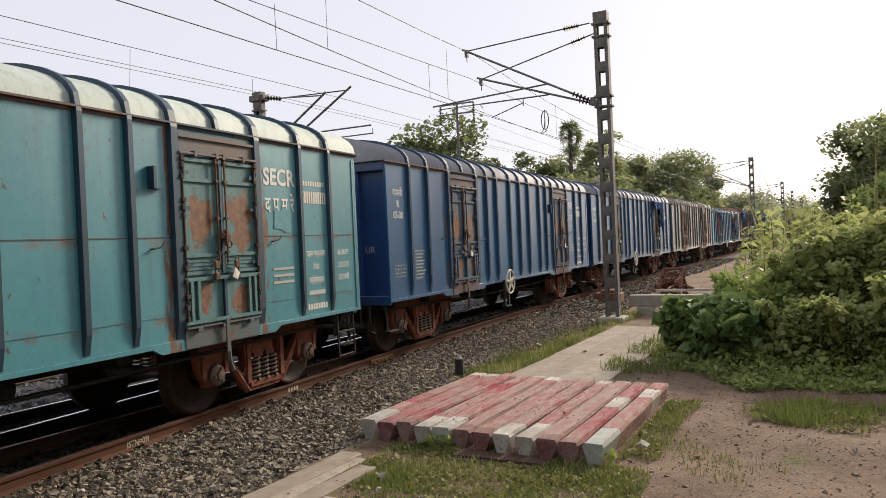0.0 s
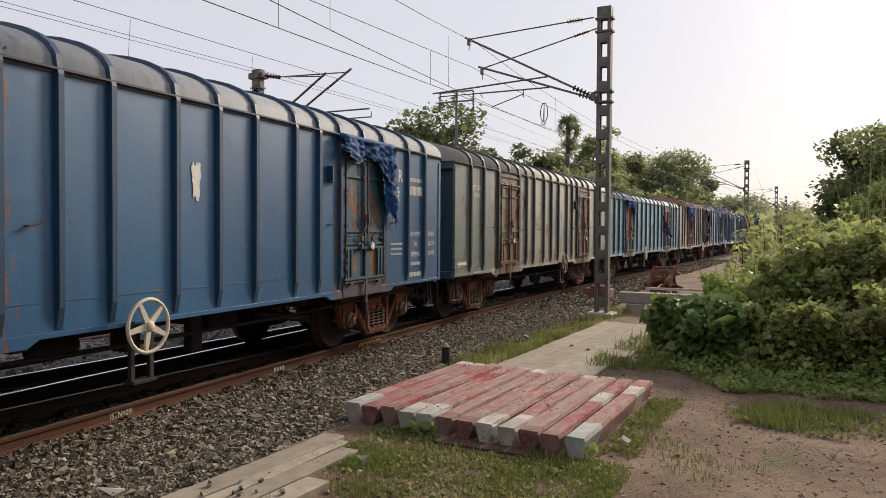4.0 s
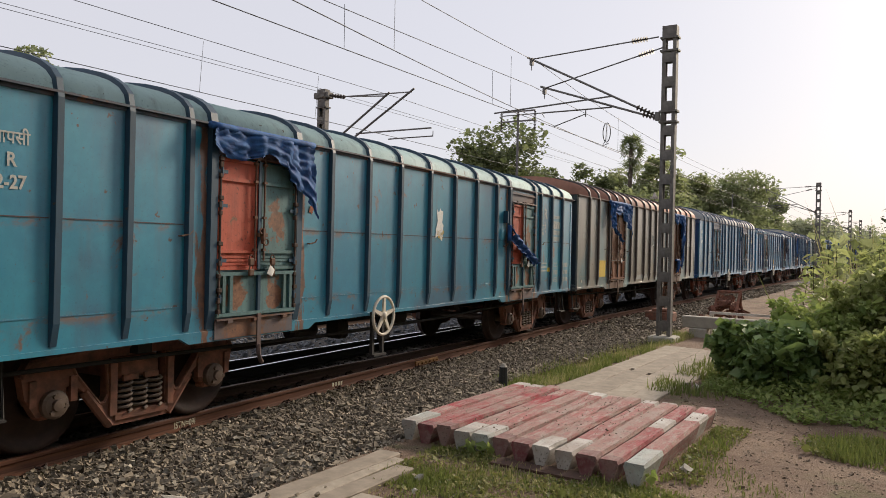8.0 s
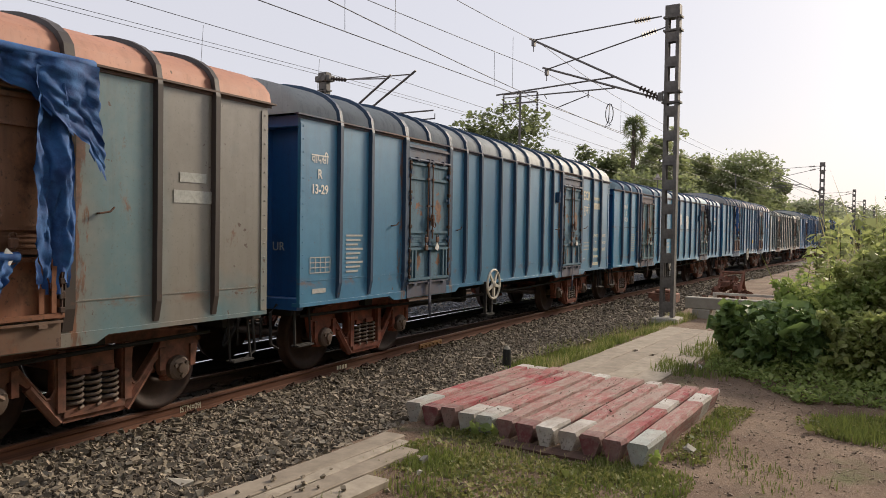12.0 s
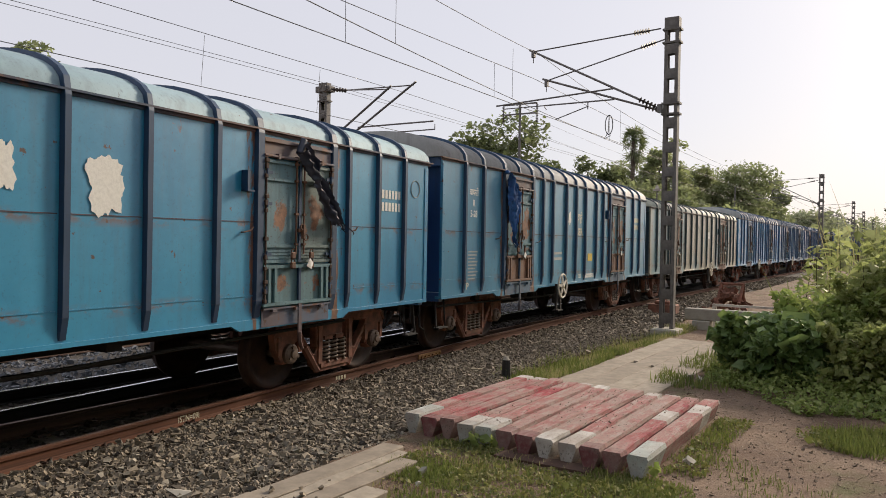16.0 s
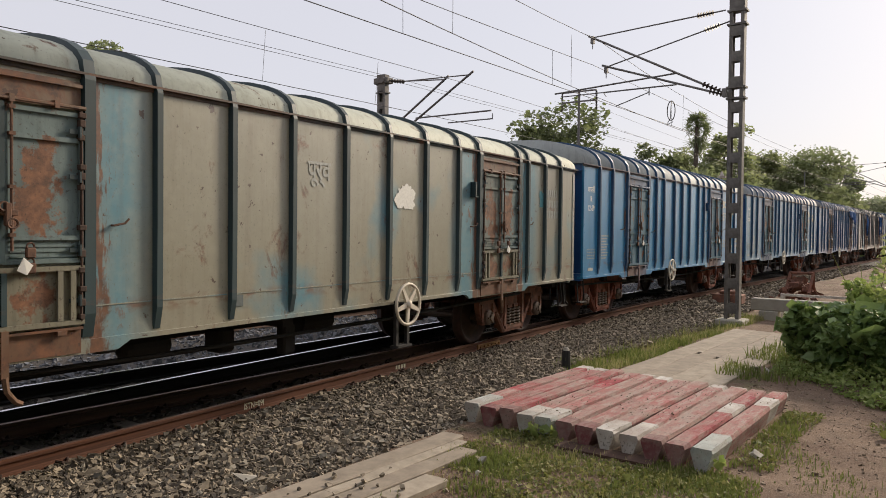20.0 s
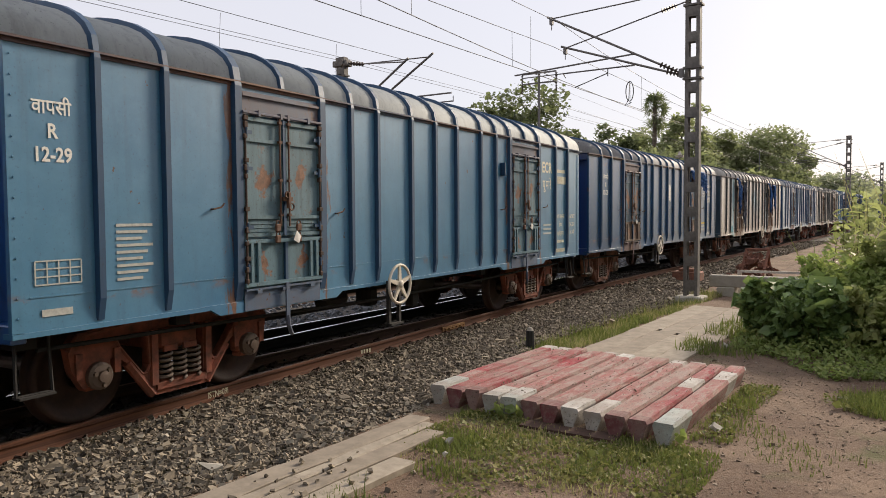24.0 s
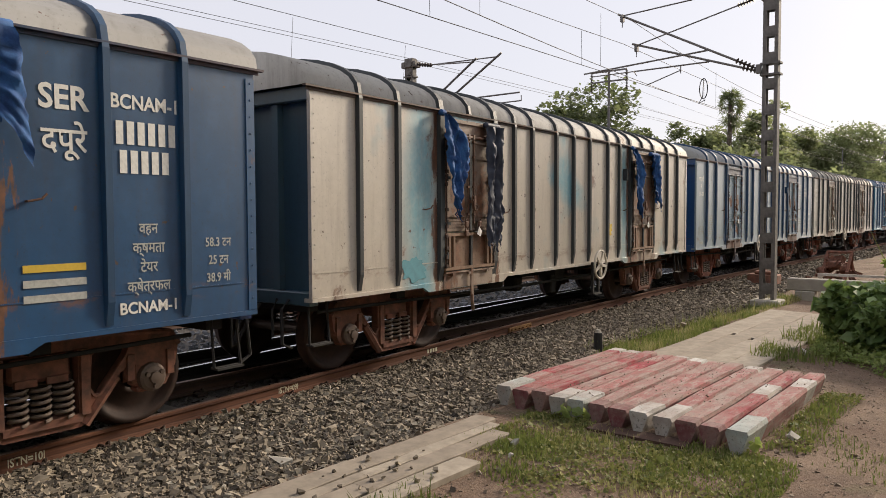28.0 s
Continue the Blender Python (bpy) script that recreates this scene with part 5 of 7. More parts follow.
# unseen wood added beside and behind the eye, to darken the near wagon sides
wood = []
rng = np.random.default_rng(74)
for _ in range(16000):
    az = rng.uniform(38, 205)
    hx, hy = at(az, rng.uniform(26, 40))
    wood.append((hx, hy, -0.3 + 11.5 * rng.random() ** 0.85 * (0.85 + 0.4 * noise.noise(Vector((az * 0.15, 0, 3))))))
tagged(leaf_cloud("wood", wood, 1.15, M_LEAF_TREE, None, 75, 0.2, 0.5), "unseen green wood added to darken the near wagon sides", "wood", kind="stuff")

# ---- the goods wagons ----
LEN = 13.5
HALF, SILL, EAVE, CROWN = 1.6, 1.06, 3.5, 0.55
DOORS = (2.47, 9.57)
DOOR_W = 1.44
RIBS = (0.75, 1.5, 2.47, 3.93, 4.635, 5.34, 6.045, 6.75, 7.455, 8.16, 8.865, 9.57, 11.03, 12.0, 12.75)
ROOF_ONLY = (3.2, 10.3)


def roof_point(a, out=0.0):
    """A point of the roof's arch; a runs from 0 at one eave to pi at the other."""
    return (HALF + out) * math.copysign(abs(math.cos(a)) ** 0.9, math.cos(a)), EAVE + (CROWN + out) * math.sin(a) ** 0.9


def set_size(long, crown):
    """Two kinds of wagon: the common one, and a longer, lower one with other rib spacing."""
    global LEN, EAVE, CROWN, DOORS, RIBS, ROOF_ONLY
    if long:
        LEN, EAVE, DOORS, mid = 14.84, 3.33, (2.57, 10.79), (4.70, 5.60, 6.48, 7.42, 8.32, 9.21, 10.13)
        outer = (0.76, 1.50, 2.25)
    else:
        LEN, EAVE, DOORS, mid = 13.56, 3.5, (2.51, 9.61), (4.57, 5.18, 6.07, 6.78, 7.49, 8.38, 8.99)
        outer = (0.81, 1.56)
    RIBS = (*outer, DOORS[0], DOORS[0] + DOOR_W, *mid, DOORS[1], DOORS[1] + DOOR_W, *(LEN - y for y in outer[::-1]))
    ROOF_ONLY = () if long else (DOORS[0] + DOOR_W / 2, DOORS[1] + DOOR_W / 2)
    CROWN = 0.43 if long else crown
    VARIANT[0] = (LEN, CROWN)


def build_body(bm):
    box(bm, HALF - 0.04, HALF, 0.0, LEN, SILL, EAVE)


def build_floor(bm):
    box(bm, -HALF + 0.041, HALF - 0.041, 0.14, LEN - 0.14, SILL, SILL + 0.06)


def build_roof(bm):
    n = 16
    rows = []
    for y in (-0.06, LEN + 0.06):
        rows.append([bm.verts.new((p[0], y, p[1])) for p in (roof_point(math.pi * i / n) for i in range(n + 1))])
    for i in range(n):
        bm.faces.new((rows[0][i], rows[0][i + 1], rows[1][i + 1], rows[1][i]))
    for y, row in ((-0.06, rows[0]), (LEN + 0.06, rows[1])):
        bm.faces.new(row)


def build_hoop(w):
    def go(bm):
        pts = [((HALF + 0.012, 1.10), 0.0), ((HALF + 0.052, 1.30), 0.0), ((HALF + 0.058, 2.2), 0.0), ((HALF + 0.058, EAVE - 0.06), 0.0)]
        path = [p for p, _ in pts] + [roof_point(math.pi * i / 16, 0.05) for i in range(1, 16)]
        path += [(-x, z) for (x, z), _ in pts[::-1]]
        inner = [(HALF - 0.01, z) for (_, z), _ in pts] + [roof_point(math.pi * i / 16, -0.02) for i in range(1, 16)] + [(-HALF + 0.01, z) for (_, z), _ in pts[::-1]]
        rows = [[bm.verts.new((x, y, z)) for x, z in path] for y in (-w / 2, w / 2)]
        base = [[bm.verts.new((x, y, z)) for x, z in inner] for y in (-w / 2 - 0.015, w / 2 + 0.015)]
        for i in range(len(path) - 1):
            bm.faces.new((rows[0][i], rows[0][i + 1], rows[1][i + 1], rows[1][i]))
            bm.faces.new((base[0][i], base[0][i + 1], rows[0][i + 1], rows[0][i]))
            bm.faces.new((rows[1][i], rows[1][i + 1], base[1][i + 1], base[1][i]))
        for e in (0, -1):
            bm.faces.new((rows[0][e], rows[1][e], base[1][e], base[0][e]))
    return go


def build_roof_hoop(bm):
    w = 0.06
    out = [roof_point(math.pi * i / 16, 0.05) for i in range(0, 17)]
    inn = [roof_point(math.pi * i / 16, -0.02) for i in range(0, 17)]
    a = [[bm.verts.new((x, y, z)) for x, z in out] for y in (-w / 2, w / 2)]
    b = [[bm.verts.new((x, y, z)) for x, z in inn] for y in (-w / 2, w / 2)]
    for i in range(16):
        bm.faces.new((a[0][i], a[0][i + 1], a[1][i + 1], a[1][i]))
        bm.faces.new((b[0][i], b[0][i + 1], a[0][i + 1], a[0][i]))
        bm.faces.new((a[1][i], a[1][i + 1], b[1][i + 1], b[1][i]))


def build_end(bm):
    box(bm, -HALF + 0.045, HALF - 0.045, 0.16, 0.20, SILL, EAVE + 0.02)


def build_end_stiffener(bm):
    box(bm, -0.05, 0.05, 0.07, 0.158, SILL + 0.085, EAVE - 0.165)


def build_end_beam(bm):
    box(bm, -HALF + 0.05, HALF - 0.05, 0.02, 0.158, -0.08, 0.08, 0.01)


def build_eave_rail(bm):
    box(bm, HALF + 0.001, HALF + 0.05, -0.1, LEN + 0.1, EAVE - 0.024, EAVE - 0.003)
    box(bm, HALF + 0.001, HALF + 0.014, -0.06, LEN + 0.06, EAVE - 0.06, EAVE - 0.025)


def build_corner(bm):
    box(bm, HALF + 0.001, HALF + 0.012, 0.0, 0.1, SILL + 0.02, EAVE - 0.11)
    for i in range(14):
        tube(bm, (HALF + 0.01, 0.05, 1.2 + i * 0.165), (HALF + 0.02, 0.05, 1.2 + i * 0.165), 0.012, 0.008, 6)


def build_seam(w):
    def go(bm):
        box(bm, HALF + 0.001, HALF + 0.006, -w / 2, w / 2, -0.005, 0.005)
    return go


def seams_along(root, z, material):
    for a, b in zip((0.1,) + RIBS, RIBS + (LEN - 0.1,)):
        w = round(b - a - 0.12, 2)
        if 0.2 < w < 1.15:
            piece("weld_seam", ("seam", w), build_seam(w), material, root, Matrix.Translation((0, (a + b) / 2, z)))


def build_skirt(bm):
    box(bm, HALF - 0.12, HALF + 0.015, 0.0, LEN, SILL - 0.03, SILL + 0.015)
    for y in DOORS:
        v = [bm.verts.new(p) for p in ((HALF + 0.016, y - 0.5, SILL + 0.02), (HALF + 0.016, y + DOOR_W + 0.5, SILL + 0.02), (HALF + 0.016, y + DOOR_W + 0.28, SILL - 0.10), (HALF + 0.016, y - 0.28, SILL - 0.10))]
        w = [bm.verts.new(p.co - Vector((0.05, 0, 0))) for p in v]
        bm.faces.new(v), bm.faces.new(w[::-1])
        for i in range(4):
            bm.faces.new((v[i], v[(i + 1) % 4], w[(i + 1) % 4], w[i]))


# door parts stand in the door's own frame: y 0..DOOR_W, z from the rails
X = HALF


def build_header(bm):
    box(bm, X + 0.001, X + 0.022, 0.066, DOOR_W - 0.066, 3.15, 3.40)
    box(bm, X + 0.022, X + 0.05, 0.066, DOOR_W - 0.066, 3.345, 3.375)
    tube(bm, (X + 0.06, 0.05, 3.165), (X + 0.06, DOOR_W - 0.05, 3.165), 0.018, 0.018, 7)
    for y in (0.3, 0.66, 0.78, 1.14):
        box(bm, X + 0.022, X + 0.08, y - 0.02, y + 0.02, 3.135, 3.20)


def build_leaf(bm):
    w = DOOR_W / 2 - 0.06
    box(bm, X + 0.002, X + 0.028, 0.0, w, 1.785, 3.12)
    for z in (1.79, 1.99, 2.85, 3.08):
        box(bm, X + 0.028, X + 0.05, 0.0, w, z, z + 0.04)
    for z in (1.83, 1.875, 1.92):
        box(bm, X + 0.028, X + 0.036, 0.06, w - 0.06, z + 0.012, z + 0.028)
    box(bm, X + 0.028, X + 0.05, 0.0, 0.04, 1.83, 3.12)
    box(bm, X + 0.028, X + 0.05, w - 0.04, w, 1.83, 3.12)


def build_flap(bm):
    w = DOOR_W - 0.12
    box(bm, X + 0.002, X + 0.028, 0.0, w, 1.22, 1.765)


def build_threshold(bm):
    box(bm, X + 0.017, X + 0.026, 0.07, DOOR_W - 0.07, SILL - 0.09, 1.19)
    box(bm, X + 0.026, X + 0.06, 0.07, DOOR_W - 0.07, 1.19, 1.212)
    for y in (0.22, 0.64, DOOR_W - 0.30):
        box(bm, X + 0.026, X + 0.075, y, y + 0.08, 1.155, 1.19)


def build_rod(bm):
    tube(bm, (X + 0.068, 0, 1.9), (X + 0.068, 0, 3.14), 0.012, 0.012, 7)
    for z in (2.02, 2.42, 2.86, 3.08):
        box(bm, X + 0.05, X + 0.085, -0.024, 0.024, z, z + 0.03)


def build_hinge(bm):
    tube(bm, (X + 0.062, 0, -0.05), (X + 0.062, 0, 0.05), 0.018, 0.018, 7)
    box(bm, X + 0.05, X + 0.062, -0.05, 0.09, -0.02, 0.02)


def build_hasp(bm):
    box(bm, X + 0.066, X + 0.10, -0.085, 0.085, -0.025, 0.025, 0.006)
    box(bm, X + 0.08, X + 0.125, -0.022, 0.022, -0.11, 0.08, 0.006)
    ring(bm, (X + 0.12, 0.03, -0.09), (1, 0, 0), 0.04, 0.010, 10, 5)
    ring(bm, (X + 0.11, -0.03, 0.05), (1, 0, 0), 0.035, 0.010, 10, 5)


def build_padlock(bm):
    box(bm, X + 0.075, X + 0.11, -0.04, 0.04, -0.09, 0.0, 0.01)
    ring(bm, (X + 0.092, 0, 0.01), (1, 0, 0), 0.03, 0.008, 10, 5)


def build_tag(bm):
    v = [bm.verts.new(p) for p in ((X + 0.115, -0.05, -0.06), (X + 0.13, 0.02, -0.10), (X + 0.125, 0.07, -0.02), (X + 0.12, 0.0, 0.05))]
    w = [bm.verts.new(p.co + Vector((0.004, 0, 0))) for p in v]
    bm.faces.new(v), bm.faces.new(w[::-1])
    for i in range(4):
        bm.faces.new((v[i], v[(i + 1) % 4], w[(i + 1) % 4], w[i]))


def build_lever(bm):
    box(bm, X + 0.06, X + 0.08, -0.03, 0.03, 0.84, 1.24)
    pipe(bm, [(X + 0.07, 0, 0.86), (X + 0.06, 0.02, 0.74), (X + 0.02, 0.10, 0.64), (X - 0.02, 0.17, 0.60)], 0.026, 6)


def build_hinge_bar(bm):
    pipe(bm, [(X + 0.055, 0, 1.26), (X + 0.058, 0.004, 2.2), (X + 0.055, 0, 3.14)], 0.013, 6)
    for i, z in enumerate((1.30, 1.42, 1.55, 1.72, 1.86, 2.1, 2.46, 2.55, 2.64, 2.9, 3.02, 3.1)):
        box(bm, X + 0.028, X + 0.078, -0.022 - 0.006 * (i % 2), 0.022 + 0.008 * (i % 3), z - 0.024, z + 0.026 + 0.016 * (i % 3 == 1), 0.006)


def build_hook(bm):
    pipe(bm, [(X, -0.06, 0), (X + 0.04, -0.06, 0.0), (X + 0.05, 0.04, 0.02), (X + 0.05, 0.08, 0.06)], 0.01)


def build_bracket(bm):
    box(bm, X + 0.002, X + 0.10, -0.02, 0.02, -0.12, 0.12)
    box(bm, X + 0.002, X + 0.06, -0.02, 0.14, -0.12, -0.10)


def tarp_builder(seed, shape):
    """A crumpled sheet tied over a door: rows of points pushed in and out."""
    def go(bm):
        rnd = random.Random(seed)
        ny, nz = 26, 40
        grid = {}
        for i in range(ny + 1):
            for j in range(nz + 1):
                u, v = i / ny, j / nz
                y, z = shape(u, v)
                f = noise.noise(Vector((y * 9 + seed, z * 2.2, seed))) * 0.07 + noise.noise(Vector((y * 24, z * 13, seed + 3))) * 0.045
                grid[i, j] = bm.verts.new((X + 0.15 + f + 0.04 * math.sin(9 * u + seed), y + 0.04 * noise.noise(Vector((u * 6, v * 8, seed))), z))
        for i in range(ny):
            for j in range(nz):
                if not (j > nz - 8 and noise.noise(Vector((i * 0.45, seed, 2))) * 8 > nz - j - 3):
                    bm.faces.new((grid[i, j], grid[i + 1, j], grid[i + 1, j + 1], grid[i, j + 1]))
        top = [(X + 0.10, shape(u / 10, 0)[0], shape(u / 10, 0)[1] + 0.02) for u in range(11)]
        pipe(bm, top, 0.045, 7)
    return go


TARPS = {
    "top": lambda u, v: (-0.12 + 1.75 * u + 0.12 * v * u, 3.44 - v * (0.22 + 0.14 * abs(math.sin(7 * u)) + 0.75 * max(0.0, u - 0.62) / 0.38)),
    "drape": lambda u, v: (-0.2 + 0.3 * u, 3.44 - v * 0.75),
    "scrap": lambda u, v: (0.25 + 0.55 * v + 0.12 * u, 2.72 - 0.32 * v - 0.16 * u),
    "side": lambda u, v: (1.0 + 0.55 * u + 0.25 * v, 3.36 - 1.35 * v * (0.75 + 0.25 * u)),
    "left": lambda u, v: (-0.10 + 0.42 * v * v + u * (0.08 + 0.60 * math.sin(math.pi * min(1.0, 1.15 * v ** 0.8)) * (1 - 0.5 * v)), 3.42 - 1.5 * v),
    "flag": lambda u, v: (0.62 + 0.72 * v + 0.20 * u * (0.5 + v), 3.22 - 0.95 * v + 0.30 * u * (1 - v) - 0.1 * u),
    "sash": lambda u, v: (-0.15 + 1.55 * v, 2.62 - 0.75 * v - 0.34 * u * (1 - 0.3 * v)),
    "strip": lambda u, v: (1.05 + 0.38 * u, 3.35 - 1.9 * v),
    "low": lambda u, v: (0.45 + 0.5 * u * (1 - 0.5 * v), 1.75 - 0.45 * v),
}


def door(root, y, skin, iron, frm, ribm, sheets, tag=True):
    at = Matrix.Translation((0, y, 0)) @ Matrix.Translation((0, 0, SILL)) @ Matrix.Diagonal((1, 1, (EAVE - SILL) / 2.44, 1)) @ Matrix.Translation((0, 0, -SILL))
    d = piece("door", "header", build_header, frm, root, at, "rusted door header plate")
    here = Matrix.Identity(4)
    piece("door_leaf", "leaf", build_leaf, skin[0], d, Matrix.Translation((0, 0.06, 0)))
    piece("door_leaf", "leaf", build_leaf, skin[1], d, Matrix.Translation((0, DOOR_W / 2, 0)))
    piece("drop_flap", "flap", build_flap, skin[2], d, Matrix.Translation((0, 0.06, 0)))
    for yy in (0.16, 0.27, DOOR_W / 2, DOOR_W - 0.27, DOOR_W - 0.16):
        piece("flap_bar", "flap_bar", lambda bm: box(bm, X + 0.036, X + 0.068, -0.022, 0.022, 1.28, 1.718), skin[2] if 0.1 < yy < 1.3 and abs(yy - DOOR_W / 2) > 0.1 else ribm, d, Matrix.Translation((0, yy, 0)))
    for z in (1.235, 1.72):
        piece("flap_rail", "flap_rail", lambda bm: box(bm, X + 0.036, X + 0.065, 0.06, DOOR_W - 0.06, 0, 0.042), skin[2], d, Matrix.Translation((0, 0, z)))
    for yy in (DOOR_W / 2 - 0.012,):
        piece("door_stile", "stile", lambda bm: box(bm, X + 0.05, X + 0.066, -0.022, 0.022, 1.80, 3.13), ribm, d, Matrix.Translation((0, yy, 0)))
    piece("threshold", "threshold", build_threshold, frm, d, here)
    for yy in (DOOR_W / 2 - 0.09, DOOR_W / 2 + 0.06):
        piece("lock_rod", "rod", build_rod, iron, d, Matrix.Translation((0, yy, 0)))
    for yy, side in ((0.10, 1), (DOOR_W - 0.10, -1)):
        for z in (1.45, 1.90, 2.55, 2.95):
            piece("hinge", "hinge", build_hinge, ribm, d, Matrix.Translation((0, yy, z)) @ Matrix.Diagonal((1, side, 1, 1)))
    piece("hasp", "hasp", build_hasp, iron, d, Matrix.Translation((0, DOOR_W / 2 + 0.01, 2.22)))
    for yy in (DOOR_W / 2 - 0.17, DOOR_W / 2 + 0.19):
        piece("padlock", "padlock", build_padlock, iron, d, Matrix.Translation((0, yy, 1.93)))
        piece("padlock", "padlock", build_padlock, iron, d, Matrix.Translation((0, yy, 1.80)))
    if tag:
        piece("seal_tag", "tag", build_tag, M_PAPER, d, Matrix.Translation((0, DOOR_W / 2 + 0.12, 1.80)), "white paper seal tag")
    piece("lever", "lever", build_lever, frm, d, Matrix.Translation((0, DOOR_W * 0.5, 0)))
    for yy in (0.085, DOOR_W - 0.085):
        piece("hinge_bar", "hinge_bar", build_hinge_bar, M_CLIP, d, Matrix.Translation((0, yy, 0)))
    for kind, seed in sheets:
        piece("tarpaulin", ("tarp", kind, seed), tarp_builder(seed, TARPS[kind]), M_TARP_DARK if seed > 50 else M_TARP, d, here, "torn crumpled tarpaulin", True)
    return d


def build_side_frame(s):
    def go(bm):
        out = [(-1.02, 0.40), (-1.16, 0.40), (-1.27, 0.58), (-1.31, 0.80), (-1.22, 0.93), (-0.9, 0.96), (-0.45, 0.985), (0.45, 0.985), (0.9, 0.96), (1.22, 0.93), (1.31, 0.80), (1.27, 0.58), (1.16, 0.40), (1.02, 0.40),
               (0.94, 0.60), (0.80, 0.66), (0.66, 0.55), (0.40, 0.20), (0.32, 0.165), (-0.32, 0.165), (-0.40, 0.20), (-0.66, 0.55), (-0.80, 0.66), (-0.94, 0.60)]
        tri = [(-0.80, 0.83), (-0.48, 0.84), (-0.42, 0.80), (-0.40, 0.50), (-0.45, 0.42), (-0.50, 0.42), (-0.76, 0.74)]
        mid = [(-0.31, 0.86), (0.31, 0.86), (0.31, 0.27), (-0.31, 0.27)]
        plate(bm, out, [tri, [(-y, z) for y, z in tri[::-1]], mid], s * 1.02, s * 1.12)
        # flanges round the windows and along the top
        for a, b in zip(out[3:10], out[4:11]):
            tube(bm, (s * 1.12, a[0], a[1] - 0.02), (s * 1.12, b[0], b[1] - 0.02), 0.028, 0.028, 6)
        for loop in (tri, [(-y, z) for y, z in tri]):
            for a, b in zip(loop, loop[1:] + loop[:1]):
                tube(bm, (s * 1.12, a[0], a[1]), (s * 1.12, b[0], b[1]), 0.018, 0.018, 5)
        for q in (-1, 1):
            tube(bm, (s * 1.10, q * 0.66, 0.56), (s * 1.10, q * 0.36, 0.18), 0.05, 0.05, 6)
            box(bm, min(s * 1.0, s * 1.16), max(s * 1.0, s * 1.16), q * 0.36 - 0.04, q * 0.36 + 0.04, 0.28, 0.86)
        box(bm, min(s * 0.9, s * 1.15), max(s * 0.9, s * 1.15), -0.33, 0.33, 0.22, 0.29)
    return go


def build_bolster(bm):
    box(bm, -1.16, 1.16, -0.26, 0.26, 0.62, 0.84, 0.03)
    for s in (-1, 1):
        for y in (-0.13, 0.13):
            box(bm, min(s * 1.16, s * 1.19), max(s * 1.16, s * 1.19), y - 0.09, y + 0.09, 0.60, 0.66)
    tube(bm, (0, 0, 0.8), (0, 0, 1.04), 0.28, 0.28, 16)
    box(bm, -0.9, 0.9, -0.95, -0.88, 0.42, 0.56)
    box(bm, -0.9, 0.9, 0.88, 0.95, 0.42, 0.56)


def build_spring(bm):
    r, h, turns, k = 0.075, 0.31, 5.5, 5
    n = 66
    rows = []
    for i in range(n + 1):
        a = 2 * math.pi * turns * i / n
        c = Vector((r * math.cos(a), r * math.sin(a), h * i / n))
        rows.append([bm.verts.new(c + Vector((math.cos(a) * 0.017 * math.cos(b), math.sin(a) * 0.017 * math.cos(b), 0.017 * math.sin(b)))) for b in (2 * math.pi * j / k for j in range(k))])
    for p, q in zip(rows, rows[1:]):
        for j in range(k):
            bm.faces.new((p[j], p[(j + 1) % k], q[(j + 1) % k], q[j]))


def build_wheel_disc(s):
    def go(bm):
        f = s
        prof = [(0.09, 0.76), (0.14, 0.80), (0.16, 0.92), (0.20, 0.90), (0.33, 0.84), (0.40, 0.85), (0.435, 0.90), (0.49, 0.905), (0.498, 0.86), (0.505, 0.80), (0.53, 0.79), (0.53, 0.765), (0.43, 0.765), (0.40, 0.79), (0.2, 0.80), (0.15, 0.74)]
        lathe(bm, (0, 0, 0), (f, 0, 0), prof, 36)
    return go


def build_axle(bm):
    tube(bm, (-1.20, 0, 0), (1.20, 0, 0), 0.075, 0.075, 12)
    for s in (-1, 1):
        lathe(bm, (0, 0, 0), (s, 0, 0), [(0.135, 1.16), (0.135, 1.23), (0.11, 1.25), (0.06, 1.26), (0.055, 1.29), (0.02, 1.295)], 16)
        for i in range(3):
            a = 2 * math.pi * i / 3
            tube(bm, (s * 1.24, 0.085 * math.cos(a), 0.085 * math.sin(a)), (s * 1.28, 0.085 * math.cos(a), 0.085 * math.sin(a)), 0.024, 0.024, 6)


def build_axlebox(s):
    def go(bm):
        x0, x1 = sorted((s * 0.97, s * 1.11))
        box(bm, x0, x1, -0.17, 0.17, 0.42, 0.66, 0.03)
        box(bm, x0, x1, -0.13, 0.13, 0.36, 0.42, 0.02)
        box(bm, min(s * 1.08, s * 1.15), max(s * 1.08, s * 1.15), -0.24, -0.17, 0.5, 0.74)
        box(bm, min(s * 1.08, s * 1.15), max(s * 1.08, s * 1.15), 0.17, 0.24, 0.5, 0.74)
    return go


def build_underframe(bm):
    box(bm, -0.22, 0.22, 0.2, LEN - 0.2, 0.74, 1.03)
    for y in (0.3, 2.0, 4.4, 6.75, 9.1, LEN - 2.0, LEN - 0.3):
        box(bm, -1.3, 1.3, y - 0.09, y + 0.09, 0.88, 1.03)
    for x in (-0.9, 0.8):
        box(bm, x, x + 0.08, 0.2, LEN - 0.2, 0.95, 1.03)


